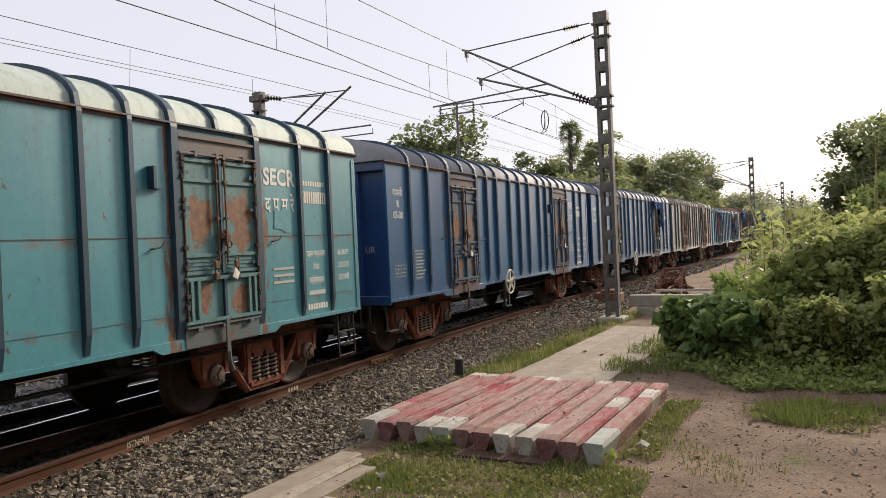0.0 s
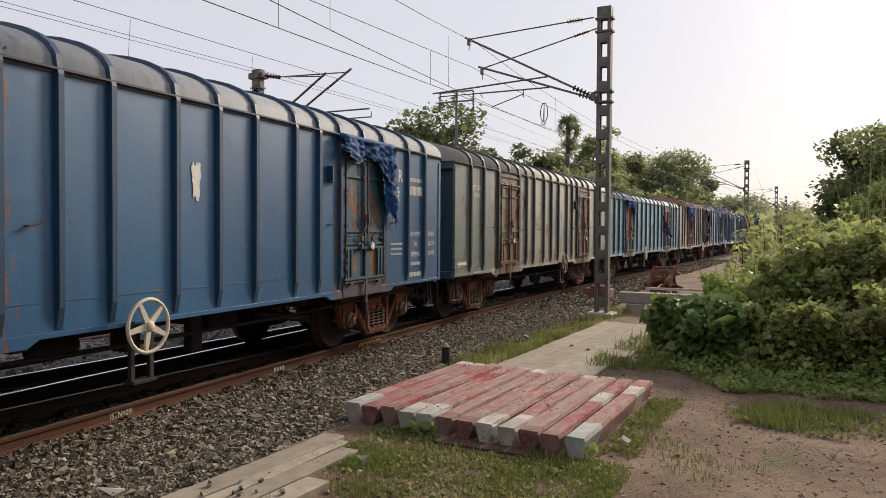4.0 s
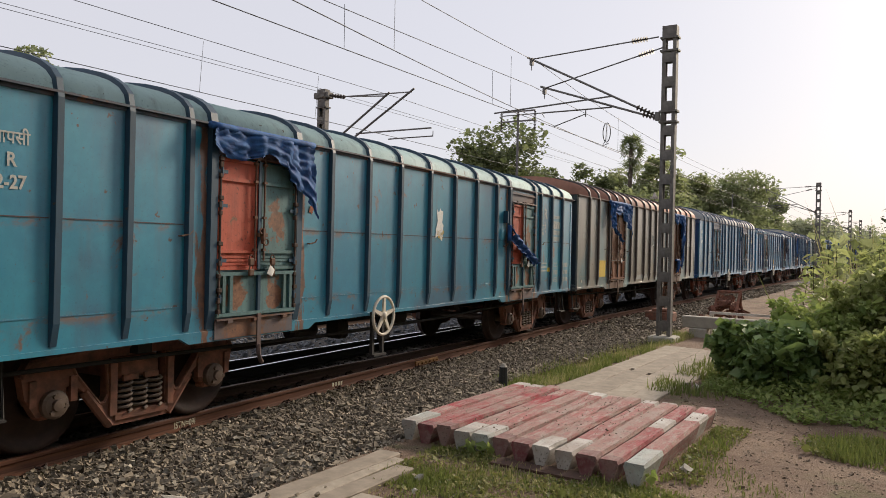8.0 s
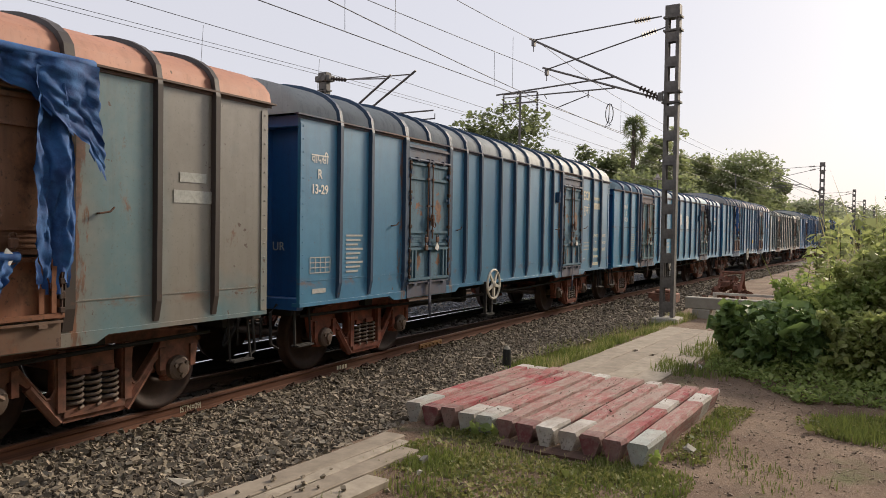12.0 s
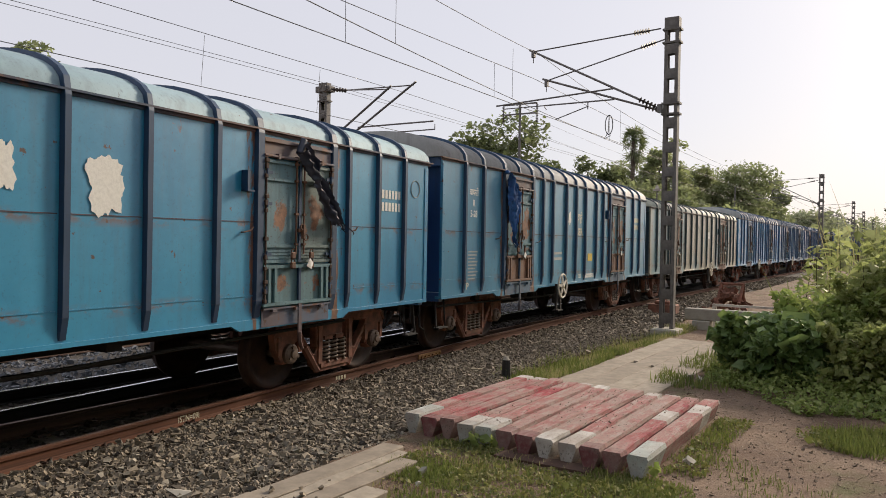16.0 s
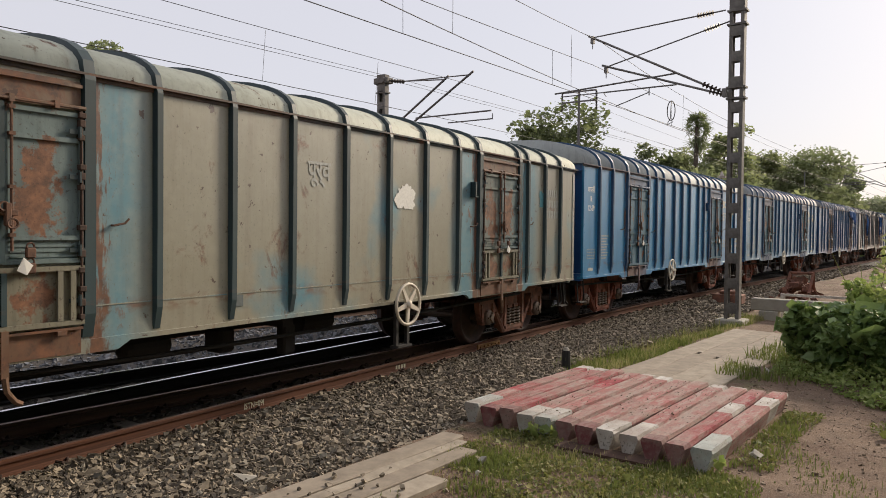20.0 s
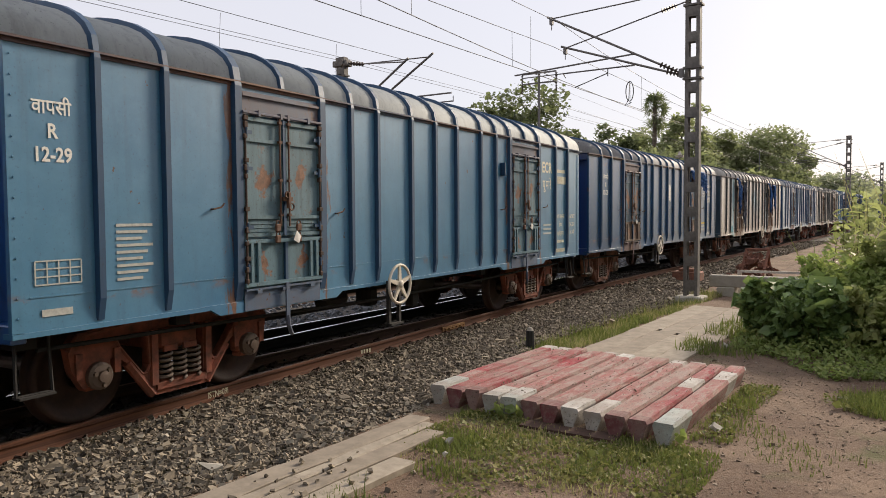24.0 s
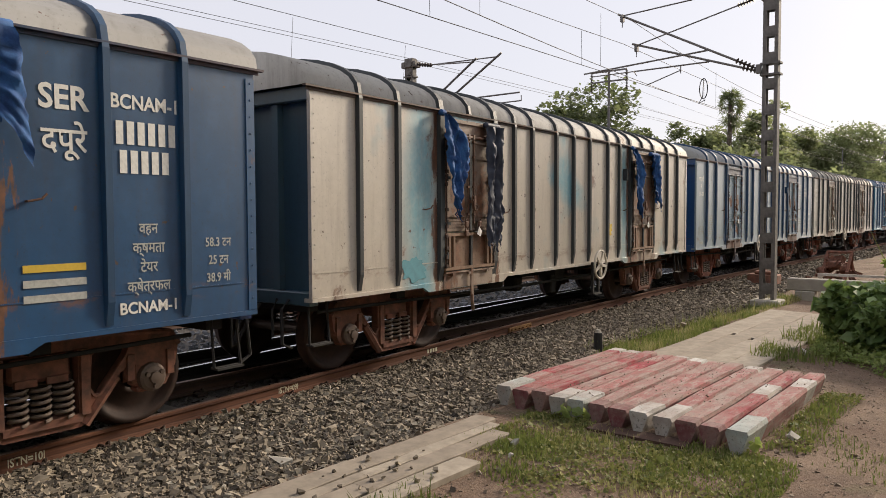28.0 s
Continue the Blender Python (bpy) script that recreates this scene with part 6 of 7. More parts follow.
BRAKE_GEAR = (
    ("brake_cylinder", lambda bm: tube(bm, (0.55, 7.7, 0.78), (0.55, 8.3, 0.78), 0.15, 0.15, 16)),
    ("air_reservoir", lambda bm: lathe(bm, (0.8, 4.85, 0.80), (0, 1, 0), [(0.05, 0), (0.11, 0.04), (0.13, 0.10), (0.13, 0.50), (0.11, 0.56), (0.05, 0.6)], 14)),
    ("brake_pipe", lambda bm: pipe(bm, [(1.28, 0.4, 0.86), (1.28, 4.2, 0.80), (1.2, 5.2, 0.76), (1.2, 8.8, 0.76), (1.28, 9.6, 0.80), (1.28, 13.0, 0.86)], 0.022)),
    ("pull_rod", lambda bm: pipe(bm, [(0.3, 3.1, 0.58), (0.5, 7.7, 0.62)], 0.03)),
    ("pull_rod", lambda bm: pipe(bm, [(0.5, 8.3, 0.62), (0.3, 10.4, 0.58)], 0.03)),
    ("control_valve", lambda bm: box(bm, 0.40, 0.70, 6.25, 6.5, 0.56, 0.86, 0.04)),
    ("slack_adjuster", lambda bm: box(bm, 0.95, 1.1, 6.9, 7.1, 0.5, 0.86, 0.02)),
)


def build_handwheel(bm):
    c = (X + 0.17, 0, 0)
    ring(bm, c, (1, 0, 0), 0.275, 0.022, 28, 7)
    lathe(bm, (X + 0.14, 0, 0), (1, 0, 0), [(0.055, 0), (0.055, 0.06), (0.03, 0.075)], 12)


def build_spoke(bm):
    v = [bm.verts.new(p) for p in ((X + 0.155, -0.035, 0.03), (X + 0.155, 0.035, 0.03), (X + 0.155, 0.02, 0.275), (X + 0.155, -0.02, 0.275))]
    w = [bm.verts.new(p.co + Vector((0.03, 0, 0))) for p in v]
    bm.faces.new(v[::-1]), bm.faces.new(w)
    for i in range(4):
        bm.faces.new((v[i], v[(i + 1) % 4], w[(i + 1) % 4], w[i]))


def build_wheel_stand(bm):
    for y in (-0.12, 0.14):
        box(bm, X + 0.03, X + 0.08, y - 0.025, y + 0.025, 0.46, SILL + 0.02)
    box(bm, X - 0.02, X + 0.12, -0.15, 0.17, 0.44, 0.47)
    tube(bm, (X - 0.3, 0, 1.03), (X + 0.16, 0, 1.03), 0.022, 0.022, 8)


def build_coupler(bm):
    box(bm, -0.14, 0.14, -0.42, 0.2, 0.78, 1.0, 0.03)
    box(bm, -0.20, 0.20, -0.52, -0.36, 0.74, 1.04, 0.04)


def build_hose(bm):
    pts = [(0.55 + 0.02 * i, -0.02 - 0.32 * math.sin(math.pi * i / 10), 0.98 - 0.48 * math.sin(math.pi * i / 10) ** 1.2) for i in range(11)]
    pipe(bm, pts, 0.025, 6)


def build_step(bm):
    pipe(bm, [(1.42, 0.12, 1.02), (1.46, 0.10, 0.52), (1.46, 0.42, 0.52), (1.42, 0.42, 1.02)], 0.018, 6)
    box(bm, 1.40, 1.52, 0.10, 0.42, 0.50, 0.52)


def build_ladder(bm):
    for y in (LEN - 0.62, LEN - 0.16):
        tube(bm, (X - 0.03, y, 0.36), (X - 0.05, y, SILL), 0.016, 0.016, 6)
    for z in (0.38, 0.56, 0.74):
        tube(bm, (X - 0.035, LEN - 0.62, z), (X - 0.035, LEN - 0.16, z), 0.014, 0.014, 6)


def build_pipework(bm):
    pipe(bm, [(1.25, -0.02, 1.05), (1.25, -0.14, 0.95), (1.28, -0.16, 0.55), (1.28, -0.02, 0.48)], 0.02, 6)
    pipe(bm, [(1.05, -0.02, 1.05), (1.05, -0.10, 0.92), (1.05, -0.10, 0.60)], 0.016, 6)


def build_bar(w, h):
    def go(bm):
        box(bm, 0, 0.003, -w / 2, w / 2, -h / 2, h / 2)
    return go


def build_blot(seed, w, h):
    """A torn, ragged patch of paper or paint."""
    def go(bm):
        n = 64
        vs = []
        for i in range(n):
            a = 2 * math.pi * i / n
            c, s = math.cos(a), math.sin(a)
            r = 0.80 + 0.42 * noise.noise(Vector((c * 1.3, s * 1.3, seed))) + 0.22 * noise.noise(Vector((c * 4.1, s * 4.1, seed + 9))) + 0.10 * noise.noise(Vector((c * 11, s * 11, seed + 5)))
            k = 1 / max(abs(c), abs(s)) ** 0.8
            vs.append(bm.verts.new((0.003, w / 2 * r * c * k, h / 2 * r * s * k)))
        hub = bm.verts.new((0.003, 0, 0))
        for i in range(n):
            bm.faces.new((hub, vs[i], vs[(i + 1) % n]))
    return go


def build_scrawl(seed, w, h, lines):
    """A few thin hand-drawn strokes."""
    def go(bm):
        rnd = random.Random(seed)
        for _ in range(lines):
            y, z, a = rnd.uniform(-w / 2, w / 2) * 0.7, rnd.uniform(-h / 2, h / 2) * 0.8, rnd.uniform(0, 6.28)
            pts = []
            for i in range(9):
                pts.append((y, z))
                a += rnd.uniform(-0.9, 0.9)
                y = max(-w / 2, min(w / 2, y + 0.05 * math.cos(a)))
                z = max(-h / 2, min(h / 2, z + 0.05 * math.sin(a)))
            rows = [[bm.verts.new((0.004, p[0], p[1] + d)) for d in (-0.009, 0.009)] for p in pts]
            for p, q in zip(rows, rows[1:]):
                bm.faces.new((p[0], p[1], q[1], q[0]))
    return go


def scrawl(root, y, z, w, h, lines, material, seed):
    piece("scrawl", ("scrawl", seed), build_scrawl(seed, w, h, lines), material, root, Matrix.Translation((X + 0.006, y, low(z))))


FACE = Matrix(((0, 0, 1, 0), (1, 0, 0, 0), (0, 1, 0, 0), (0, 0, 0, 1)))
ENDFACE = Matrix(((1, 0, 0, 0), (0, 0, -1, 0), (0, 1, 0, 0), (0, 0, 0, 1)))


def low(z):
    return SILL + (z - SILL) * (EAVE - SILL) / 2.44


def words(root, text, y, z, size, material=None, squeeze=0.9):
    lettering("lettering", text, size, material or M_WHITE, root, Matrix.Translation((X + 0.006, y, low(z))) @ FACE, squeeze, size * (0.026 if text.isascii() else 0.014))


def bar(root, y, z, w, h, material=None):
    piece("lettering_bar", ("bar", round(w, 2), round(h, 3)), build_bar(round(w, 2), round(h, 3)), material or M_WHITE, root, Matrix.Translation((X + 0.004, y, low(z))))


def digits(root, y, z, w, h, n, material=None):
    """A row of upright bars in place of a wagon's number."""
    s = w / n
    for i in range(n):
        piece("number_bar", ("digit", round(s, 3), h), build_bar(round(0.66 * s, 3), h), material or M_WHITE, root, Matrix.Translation((X + 0.004, y - w / 2 + (i + 0.5) * s, low(z))))


def patch(root, y, z, w, h, material, seed, name="paper_patch"):
    piece(name, ("blot", seed, w, h), build_blot(seed, w, h), material, root, Matrix.Translation((X + 0.005, y, low(z))))


def return_mark(root, date, y=0.40, material=None):
    words(root, "\u0935\u093e\u092a\u0938\u0940", y, 2.90, 0.17, material)
    words(root, "R", y, 2.70, 0.17, material)
    words(root, date, y, 2.50, 0.17, material)


def data_block(root, zone, hindi, load=True, material=None, small=None):
    """The owner's lettering and the load table at the trailing end."""
    m = material or M_WHITE
    words(root, zone, LEN - 2.0, 2.90, 0.31, m, 0.98)
    words(root, hindi, LEN - 2.0, 2.55, 0.27, m, 0.82)
    digits(root, LEN - 1.18, 2.96, 0.55, 0.07, 9, m)
    digits(root, LEN - 1.18, 2.76, 0.62, 0.17, 11, m)
    if load:
        for i, (a, b) in enumerate((("\u0935\u0939\u0928 \u0915\u094d\u0937\u092e\u0924\u093e", "66.96\u091f\u0928"), ("\u091f\u0947\u092f\u0930", "24.32\u091f\u0928"), ("\u0915\u094d\u0937\u0947\u0924\u094d\u0930\u092b\u0932", "39.79\u092e\u0940"))):
            words(root, a, LEN - 1.19, 1.92 - 0.19 * i, 0.12, m, 0.85)
            words(root, b, LEN - 0.45, 1.92 - 0.19 * i, 0.12, m, 0.8)
        digits(root, LEN - 1.19, 1.40, 0.42, 0.06, 8, m)
        digits(root, LEN - 1.19, 1.20, 0.52, 0.08, 8, m)
    for i in range(3):
        bar(root, LEN - 1.98, 1.78 - 0.09 * i, 0.46, 0.035, small or M_FADED)


def build_table(w, h, rows, cols):
    """Ruled lines of a small printed table, with a border where it has columns."""
    def go(bm):
        t = 0.006
        for i in range(rows + 1):
            z = -h / 2 + h * i / rows
            k = 1.0 if cols else (0.7 + 0.3 * ((i * 7) % 3) / 2)
            box(bm, 0, 0.003, -w / 2, -w / 2 + w * k, z - t * (1 if cols else 2.2), z + t * (1 if cols else 2.2))
        for j in range(cols + 1 if cols else 0):
            y = -w / 2 + w * j / cols
            box(bm, 0.0005, 0.0035, y - t, y + t, -h / 2, h / 2)
    return go


def notice(root, y, z):
    piece("printed_table", ("table", 0), build_table(0.40, 0.50, 8, 0), M_FADED, root, Matrix.Translation((X + 0.004, y, low(z - 0.1))))["kind"] = "stuff"


def wagon(base, fade, rib, roof, end, rust, seed, door_skin=None, sheets=((), ()), marks=None, label="", bogie=None, tint=None, tint_amount=0.0, seams=(1.36,), long=False, brake_at=5.5, tint_at=(), wheel_paint=None, ladder=False, crown=0.51):
    set_size(long, crown)
    root = tagged(new("goods_wagon"), label, "wagon", "wagons of the train")
    beside = [d + o for d in DOORS for o in (-0.075, DOOR_W + 0.075)]
    skin = paint("wagon_side_paint", base, fade, rust, seed, 0.35, tint, tint_amount, lines=seams, posts=beside, tint_at=tint_at)
    roofm = paint("wagon_roof_paint", tuple(min(0.8, 1.5 * c) for c in roof), tuple(min(0.9, c * 1.8 + 0.02) for c in roof), rust * 0.9, seed + 0.5, 0.5, gloss=0.0)
    ribm = paint("wagon_rib_paint", rib, tuple(c * 1.6 for c in rib), rust * 0.4, seed + 0.2, 0.3, gloss=0.3)
    eavem = paint("wagon_eave_paint", tuple(1.3 * c for c in rib), RUST, 0.3 + rust * 0.5, seed + 0.8, 0.3, gloss=0.2)
    # end colours mostly darker than the sides, with the ends' shade painted in
    endm = paint("wagon_end_shaded_paint", tuple(1.7 * c for c in end), tuple(c * 2.2 for c in end), rust * 0.3, seed + 0.7, 0.5)
    frm = paint("door_frame_paint", tuple(0.6 * a + 0.4 * b for a, b in zip(base, RUST)), RUST, 0.25 + 0.9 * rust, seed + 0.3, 0.6, gloss=0.3)
    leaf = [door_paint("door_leaf_paint", c, r, seed + 0.31 * i, 1.5 if i == 2 else 2.42, 0.34 if i == 2 else 0.55) for i, (c, r) in enumerate(door_skin or ((base, 0.55), (base, 0.6), (base, 0.55)))]
    iron = M_LOCK
    piece("body_side", "body", build_body, skin, root)
    piece("body_side", "body", build_body, skin, root, Matrix.Diagonal((-1, 1, 1, 1)))
    piece("floor", "floor", build_floor, M_UNDER, root)
    piece("roof", "roof", build_roof, roofm, root, None, "", True)
    for y in (0, 1):
        m = Matrix.Identity(4) if y == 0 else Matrix.Translation((0, LEN, 0)) @ Matrix.Rotation(math.pi, 4, "Z")
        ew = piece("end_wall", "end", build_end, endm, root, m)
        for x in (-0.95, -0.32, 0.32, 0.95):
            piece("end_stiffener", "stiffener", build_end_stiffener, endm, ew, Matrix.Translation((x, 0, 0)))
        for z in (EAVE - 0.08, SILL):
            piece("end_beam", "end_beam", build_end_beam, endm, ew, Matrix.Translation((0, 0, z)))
        piece("coupler", "coupler", build_coupler, M_UNDER, root, m)
        piece("brake_hose", "hose", build_hose, M_UNDER, root, m)
        piece("step", "step", build_step, M_UNDER, root, m)
        piece("pipework", "pipework", build_pipework, M_UNDER, root, m)
    piece("step", "step", build_step, M_UNDER, root, Matrix.Translation((0, LEN, 0)) @ Matrix.Diagonal((1, -1, 1, 1)))
    piece("pipework", "pipework", build_pipework, M_UNDER, root, Matrix.Translation((0, LEN, 0)) @ Matrix.Diagonal((1, -1, 1, 1)))
    for y in RIBS:
        is_post = any(abs(y - d) < 0.01 or abs(y - d - DOOR_W) < 0.01 for d in DOORS)
        piece("rib", "post" if is_post else "rib", build_hoop(0.10 if is_post else 0.062), ribm, root, Matrix.Translation((0, y, 0)))
    for y in ROOF_ONLY:
        piece("roof_rib", "roof_rib", build_roof_hoop, ribm, root, Matrix.Translation((0, y, 0)))
    piece("eave_rail", "eave_rail", build_eave_rail, eavem, root)
    for y, f in ((0, 1), (LEN, -1)):
        piece("corner_post", "corner", build_corner, skin, root, Matrix.Translation((0, y, 0)) @ Matrix.Diagonal((1, f, 1, 1)))
    for z in seams:
        seams_along(root, z, skin if z < 2 else eavem)
    piece("sill", "skirt", build_skirt, skin, root)
    for y, sh in zip(DOORS, sheets):
        door(root, y, leaf, iron, frm, ribm, sh)
    for y, z in ((2.2, 2.1), (4.3, 2.05), (LEN - 4.25, 2.1), (LEN - 2.15, 2.15)):
        piece("hook", "hook", build_hook, iron, root, Matrix.Translation((0, y, z)))
    piece("label_holder", "bracket", build_bracket, ribm, root, Matrix.Translation((0, LEN - 4.3, EAVE - 0.64)))
    piece("underframe", "underframe", build_underframe, M_UNDER, root)
    for i, (name, build) in enumerate(BRAKE_GEAR):
        piece(name, ("brake", i), build, M_UNDER, root)
    piece("wheel_stand", "wheel_stand", build_wheel_stand, M_UNDER, root, Matrix.Translation((0, brake_at, 0)))
    hw = piece("handwheel", "handwheel", build_handwheel, wheel_paint or M_HANDWHEEL, root, pose(0, brake_at, 1.03), "spoked handwheel", True)
    for i in range(5):
        piece("spoke", "spoke", build_spoke, wheel_paint or M_HANDWHEEL, hw, Matrix.Rotation(2 * math.pi * i / 5 + seed, 4, "X"))
    if ladder:
        piece("ladder", "ladder", build_ladder, M_UNDER, root)
    bogie = bogie or M_BOGIE
    sets = []
    for yc in (2.06, LEN - 1.94):
        b = piece("bogie", ("bolster", yc), lambda bm, yc=yc: (build_bolster(bm), bmesh.ops.translate(bm, verts=bm.verts, vec=(0, yc, 0))), bogie, root)
        for s in (-1, 1):
            piece("side_frame", ("side_frame", s), build_side_frame(s), bogie, b, Matrix.Translation((0.06 * s, yc, 0)))
            for dy in (-0.19, 0.0, 0.19):
                piece("spring", "spring", build_spring, M_SPRING, b, Matrix.Translation((s * 1.15, yc + dy, 0.29)), "", True)
            for dy in (-1.0, 1.0):
                piece("axle_box", ("axlebox", s), build_axlebox(s), bogie, b, Matrix.Translation((0.06 * s, yc + dy, 0)))
        for dy in (-1.0, 1.0):
            ax = piece("wheelset", "axle", build_axle, M_HUB, root, pose(0, yc + dy, 0.5), "", False)
            for s in (-1, 1):
                piece("wheel", ("wheel", s), build_wheel_disc(s), M_WHEEL, ax, None, "", True)
            sets.append((ax, yc + dy))
    if marks:
        marks(root)
    return root, sets

# ---- the train, wagon by wagon ----
NAVY = (0.012, 0.06, 0.14)
SLATE = (0.035, 0.042, 0.046)
BROWN = (0.055, 0.040, 0.034)


def marks_0(r):
    data_block(r, "SECR", "\u0926 \u092a\u0942 \u092e \u0930\u0947")
    words(r, "\u0906\u0930", 1.2, 1.6, 0.16, M_FADED)
    patch(r, 11.6, 2.45, 0.5, 0.35, TEAL_TOUCH, 3, "touched_up_paint")
    patch(r, 6.6, 1.95, 0.28, 0.03, M_LOCK, 5, "scratch")


def marks_1(r):
    return_mark(r, "05-30")
    lettering("lettering", "UR", 0.16, M_FADED, r, Matrix.Translation((1.2, 0.062, 1.9)) @ ENDFACE, 1.0)
    data_block(r, "NR", "\u0909 \u0930\u0947")
    notice(r, 1.19, 1.75)
    piece("printed_table", ("table", 1), build_table(0.42, 0.20, 3, 4), M_FADED, r, Matrix.Translation((X + 0.004, 0.42, low(1.56))))["kind"] = "stuff"


def marks_2(r):
    return_mark(r, "05-30")
    data_block(r, "N R", "\u0909 \u0930\u0947")
    patch(r, 6.4, 2.6, 0.16, 0.55, M_WHITE, 11)
    notice(r, 1.19, 1.75)


def marks_3(r):
    words(r, "RETURN", 1.19, 2.95, 0.15, M_CREAM)
    words(r, "10-26", 1.19, 2.78, 0.15, M_CREAM)
    scrawl(r, 5.62, 2.30, 0.52, 0.50, 9, RED_SMEAR, 21)
    scrawl(r, 5.62, 2.28, 0.44, 0.36, 8, M_FADED, 25)
    bar(r, 7.82, 2.45, 0.28, 0.42, M_FADED)
    scrawl(r, 7.82, 2.45, 0.22, 0.32, 7, SLATE_TOUCH, 22)
    patch(r, 6.42, 2.02, 0.10, 0.40, RED_SMEAR, 24, "rust_drawing")
    scrawl(r, 4.25, 1.85, 0.2, 0.5, 4, RED_SMEAR, 26)
    for i, w in enumerate((0.18, 0.3, 0.36, 0.3, 0.36, 0.26)):
        digits(r, LEN - 1.1, 2.62 - 0.15 * i, w, 0.09, 4, M_WHITE)
    bar(r, 0.4, 1.3, 0.5, 0.07, M_CREAM)


def marks_4(r):
    words(r, "\u0935\u093e\u092a\u0938\u0940", 0.36, 2.95, 0.15, M_FADED)
    words(r, "R", 0.36, 2.75, 0.16, M_FADED)
    words(r, "2-27", 0.36, 2.55, 0.16, M_FADED)
    patch(r, 7.8, 2.55, 0.30, 0.62, M_WHITE, 31)
    patch(r, 7.82, 2.36, 0.24, 0.2, M_YELLOW, 32)
    data_block(r, "E R", "\u092a\u0942 \u0930\u0947", False, M_FADED)
    for i in range(3):
        digits(r, LEN - 1.13, 2.72 - 0.16 * i, 0.5, 0.11, 6, M_FADED)
        words(r, ("C.C.", "TARE", "AREA")[i], LEN - 1.15, 1.68 - 0.19 * i, 0.15, M_FADED)
        digits(r, LEN - 0.45, 1.73 - 0.19 * i, 0.42, 0.10, 4, M_FADED)
    patch(r, 4.3, 2.6, 0.1, 0.12, RED_SMEAR, 33, "rust_drawing")
    bar(r, LEN - 1.6, 1.62, 0.2, 0.1, M_YELLOW)


def marks_5(r):
    words(r, "R", 0.5, 2.55, 0.14, M_FADED)
    words(r, "8-26", 0.5, 2.38, 0.14, M_FADED)
    bar(r, 1.95, 1.55, 0.60, 0.46, M_YELLOW)
    words(r, "\u0926 \u092e", 6.42, 2.75, 0.24, M_FADED, 1.3)
    words(r, "S C", 6.42, 2.42, 0.24, M_FADED, 1.2)
    patch(r, 6.98, 2.7, 0.05, 0.25, M_WHITE, 42)
    patch(r, 7.13, 2.42, 0.5, 0.42, SLATE_TOUCH, 45, "grey_patch")
    scrawl(r, 7.2, 2.36, 0.25, 0.2, 3, M_WHITE, 46)
    digits(r, 5.62, 1.24, 0.98, 0.13, 8, M_FADED)
    digits(r, 6.36, 1.24, 0.35, 0.13, 3, M_FADED)
    bar(r, 8.5, 2.32, 0.13, 0.05, M_WHITE)
    bar(r, LEN - 1.1, 2.35, 0.5, 0.13, M_FADED)
    bar(r, LEN - 1.1, 2.55, 0.35, 0.1, M_FADED)
    words(r, "P", 0.35, 1.18, 0.12, M_CREAM)


def marks_blue(date, zone, hindi, ur=True):
    def go(r):
        return_mark(r, date)
        if ur:
            lettering("lettering", "UR", 0.16, M_FADED, r, Matrix.Translation((1.2, 0.062, 1.75)) @ ENDFACE, 1.0)
        data_block(r, zone, hindi, True, M_CREAM if zone == "ECR" else None)
        notice(r, 1.19, 1.8)
        piece("printed_table", ("table", 1), build_table(0.42, 0.20, 3, 4), M_FADED, r, Matrix.Translation((X + 0.004, 0.42, low(1.56))))["kind"] = "stuff"
        bar(r, 0.40, 1.22, 0.28, 0.06, M_FADED)
    return go


def marks_7(r):
    return_mark(r, "10-28", 1.13)
    words(r, "\u092e\u0927\u094d\u092f \u0930\u0947", 6.84, 2.72, 0.2, M_WHITE)
    words(r, "C R", 6.84, 2.32, 0.24, M_WHITE, 1.2)
    patch(r, 7.75, 2.72, 0.28, 0.55, M_WHITE, 51)
    patch(r, 8.75, 2.6, 0.42, 0.62, M_WHITE, 52)
    bar(r, 6.84, 1.62, 0.44, 0.32, M_YELLOW)
    for i in range(2):
        digits(r, LEN - 1.12, 2.85 - 0.2 * i, 0.55, 0.13, 6, M_WHITE)
        bar(r, 5.9, 1.75 - 0.14 * i, 0.5, 0.06, M_FADED)
    ring_mark(r, LEN - 0.4, 2.86)
    notice(r, 1.9, 1.9)


def ring_mark(r, y, z):
    piece("ring_emblem", "ring_emblem", lambda bm: ring(bm, (0, 0, 0), (1, 0, 0), 0.135, 0.007, 28, 4), M_FADED, r, Matrix.Translation((X + 0.004, y, z)))


def marks_8(r):
    return_mark(r, "5-28", 1.19)
    words(r, "TP", 0.92, 1.16, 0.17, M_CREAM, 1.1)
    words(r, "\u0926\u092a\u0942\u0930\u0947", 7.1, 2.62, 0.25, M_CREAM)
    words(r, "SER", 7.1, 2.25, 0.25, M_CREAM, 1.1)
    patch(r, 6.35, 2.66, 0.22, 0.36, M_WHITE, 61)
    bar(r, 7.95, 1.68, 0.36, 0.20, M_YELLOW)
    digits(r, 7.85, 1.20, 0.85, 0.11, 11, M_WHITE)
    words(r, "SER", 7.15, 1.16, 0.14, M_WHITE)
    for i in range(2):
        digits(r, LEN - 1.12, 2.8 - 0.22 * i, 0.5, 0.14, 5, M_CREAM)
        bar(r, 5.6, 1.8 - 0.13 * i, 0.5, 0.06, M_FADED)
    ring_mark(r, LEN - 0.4, 2.6)
    notice(r, 1.19, 1.7)


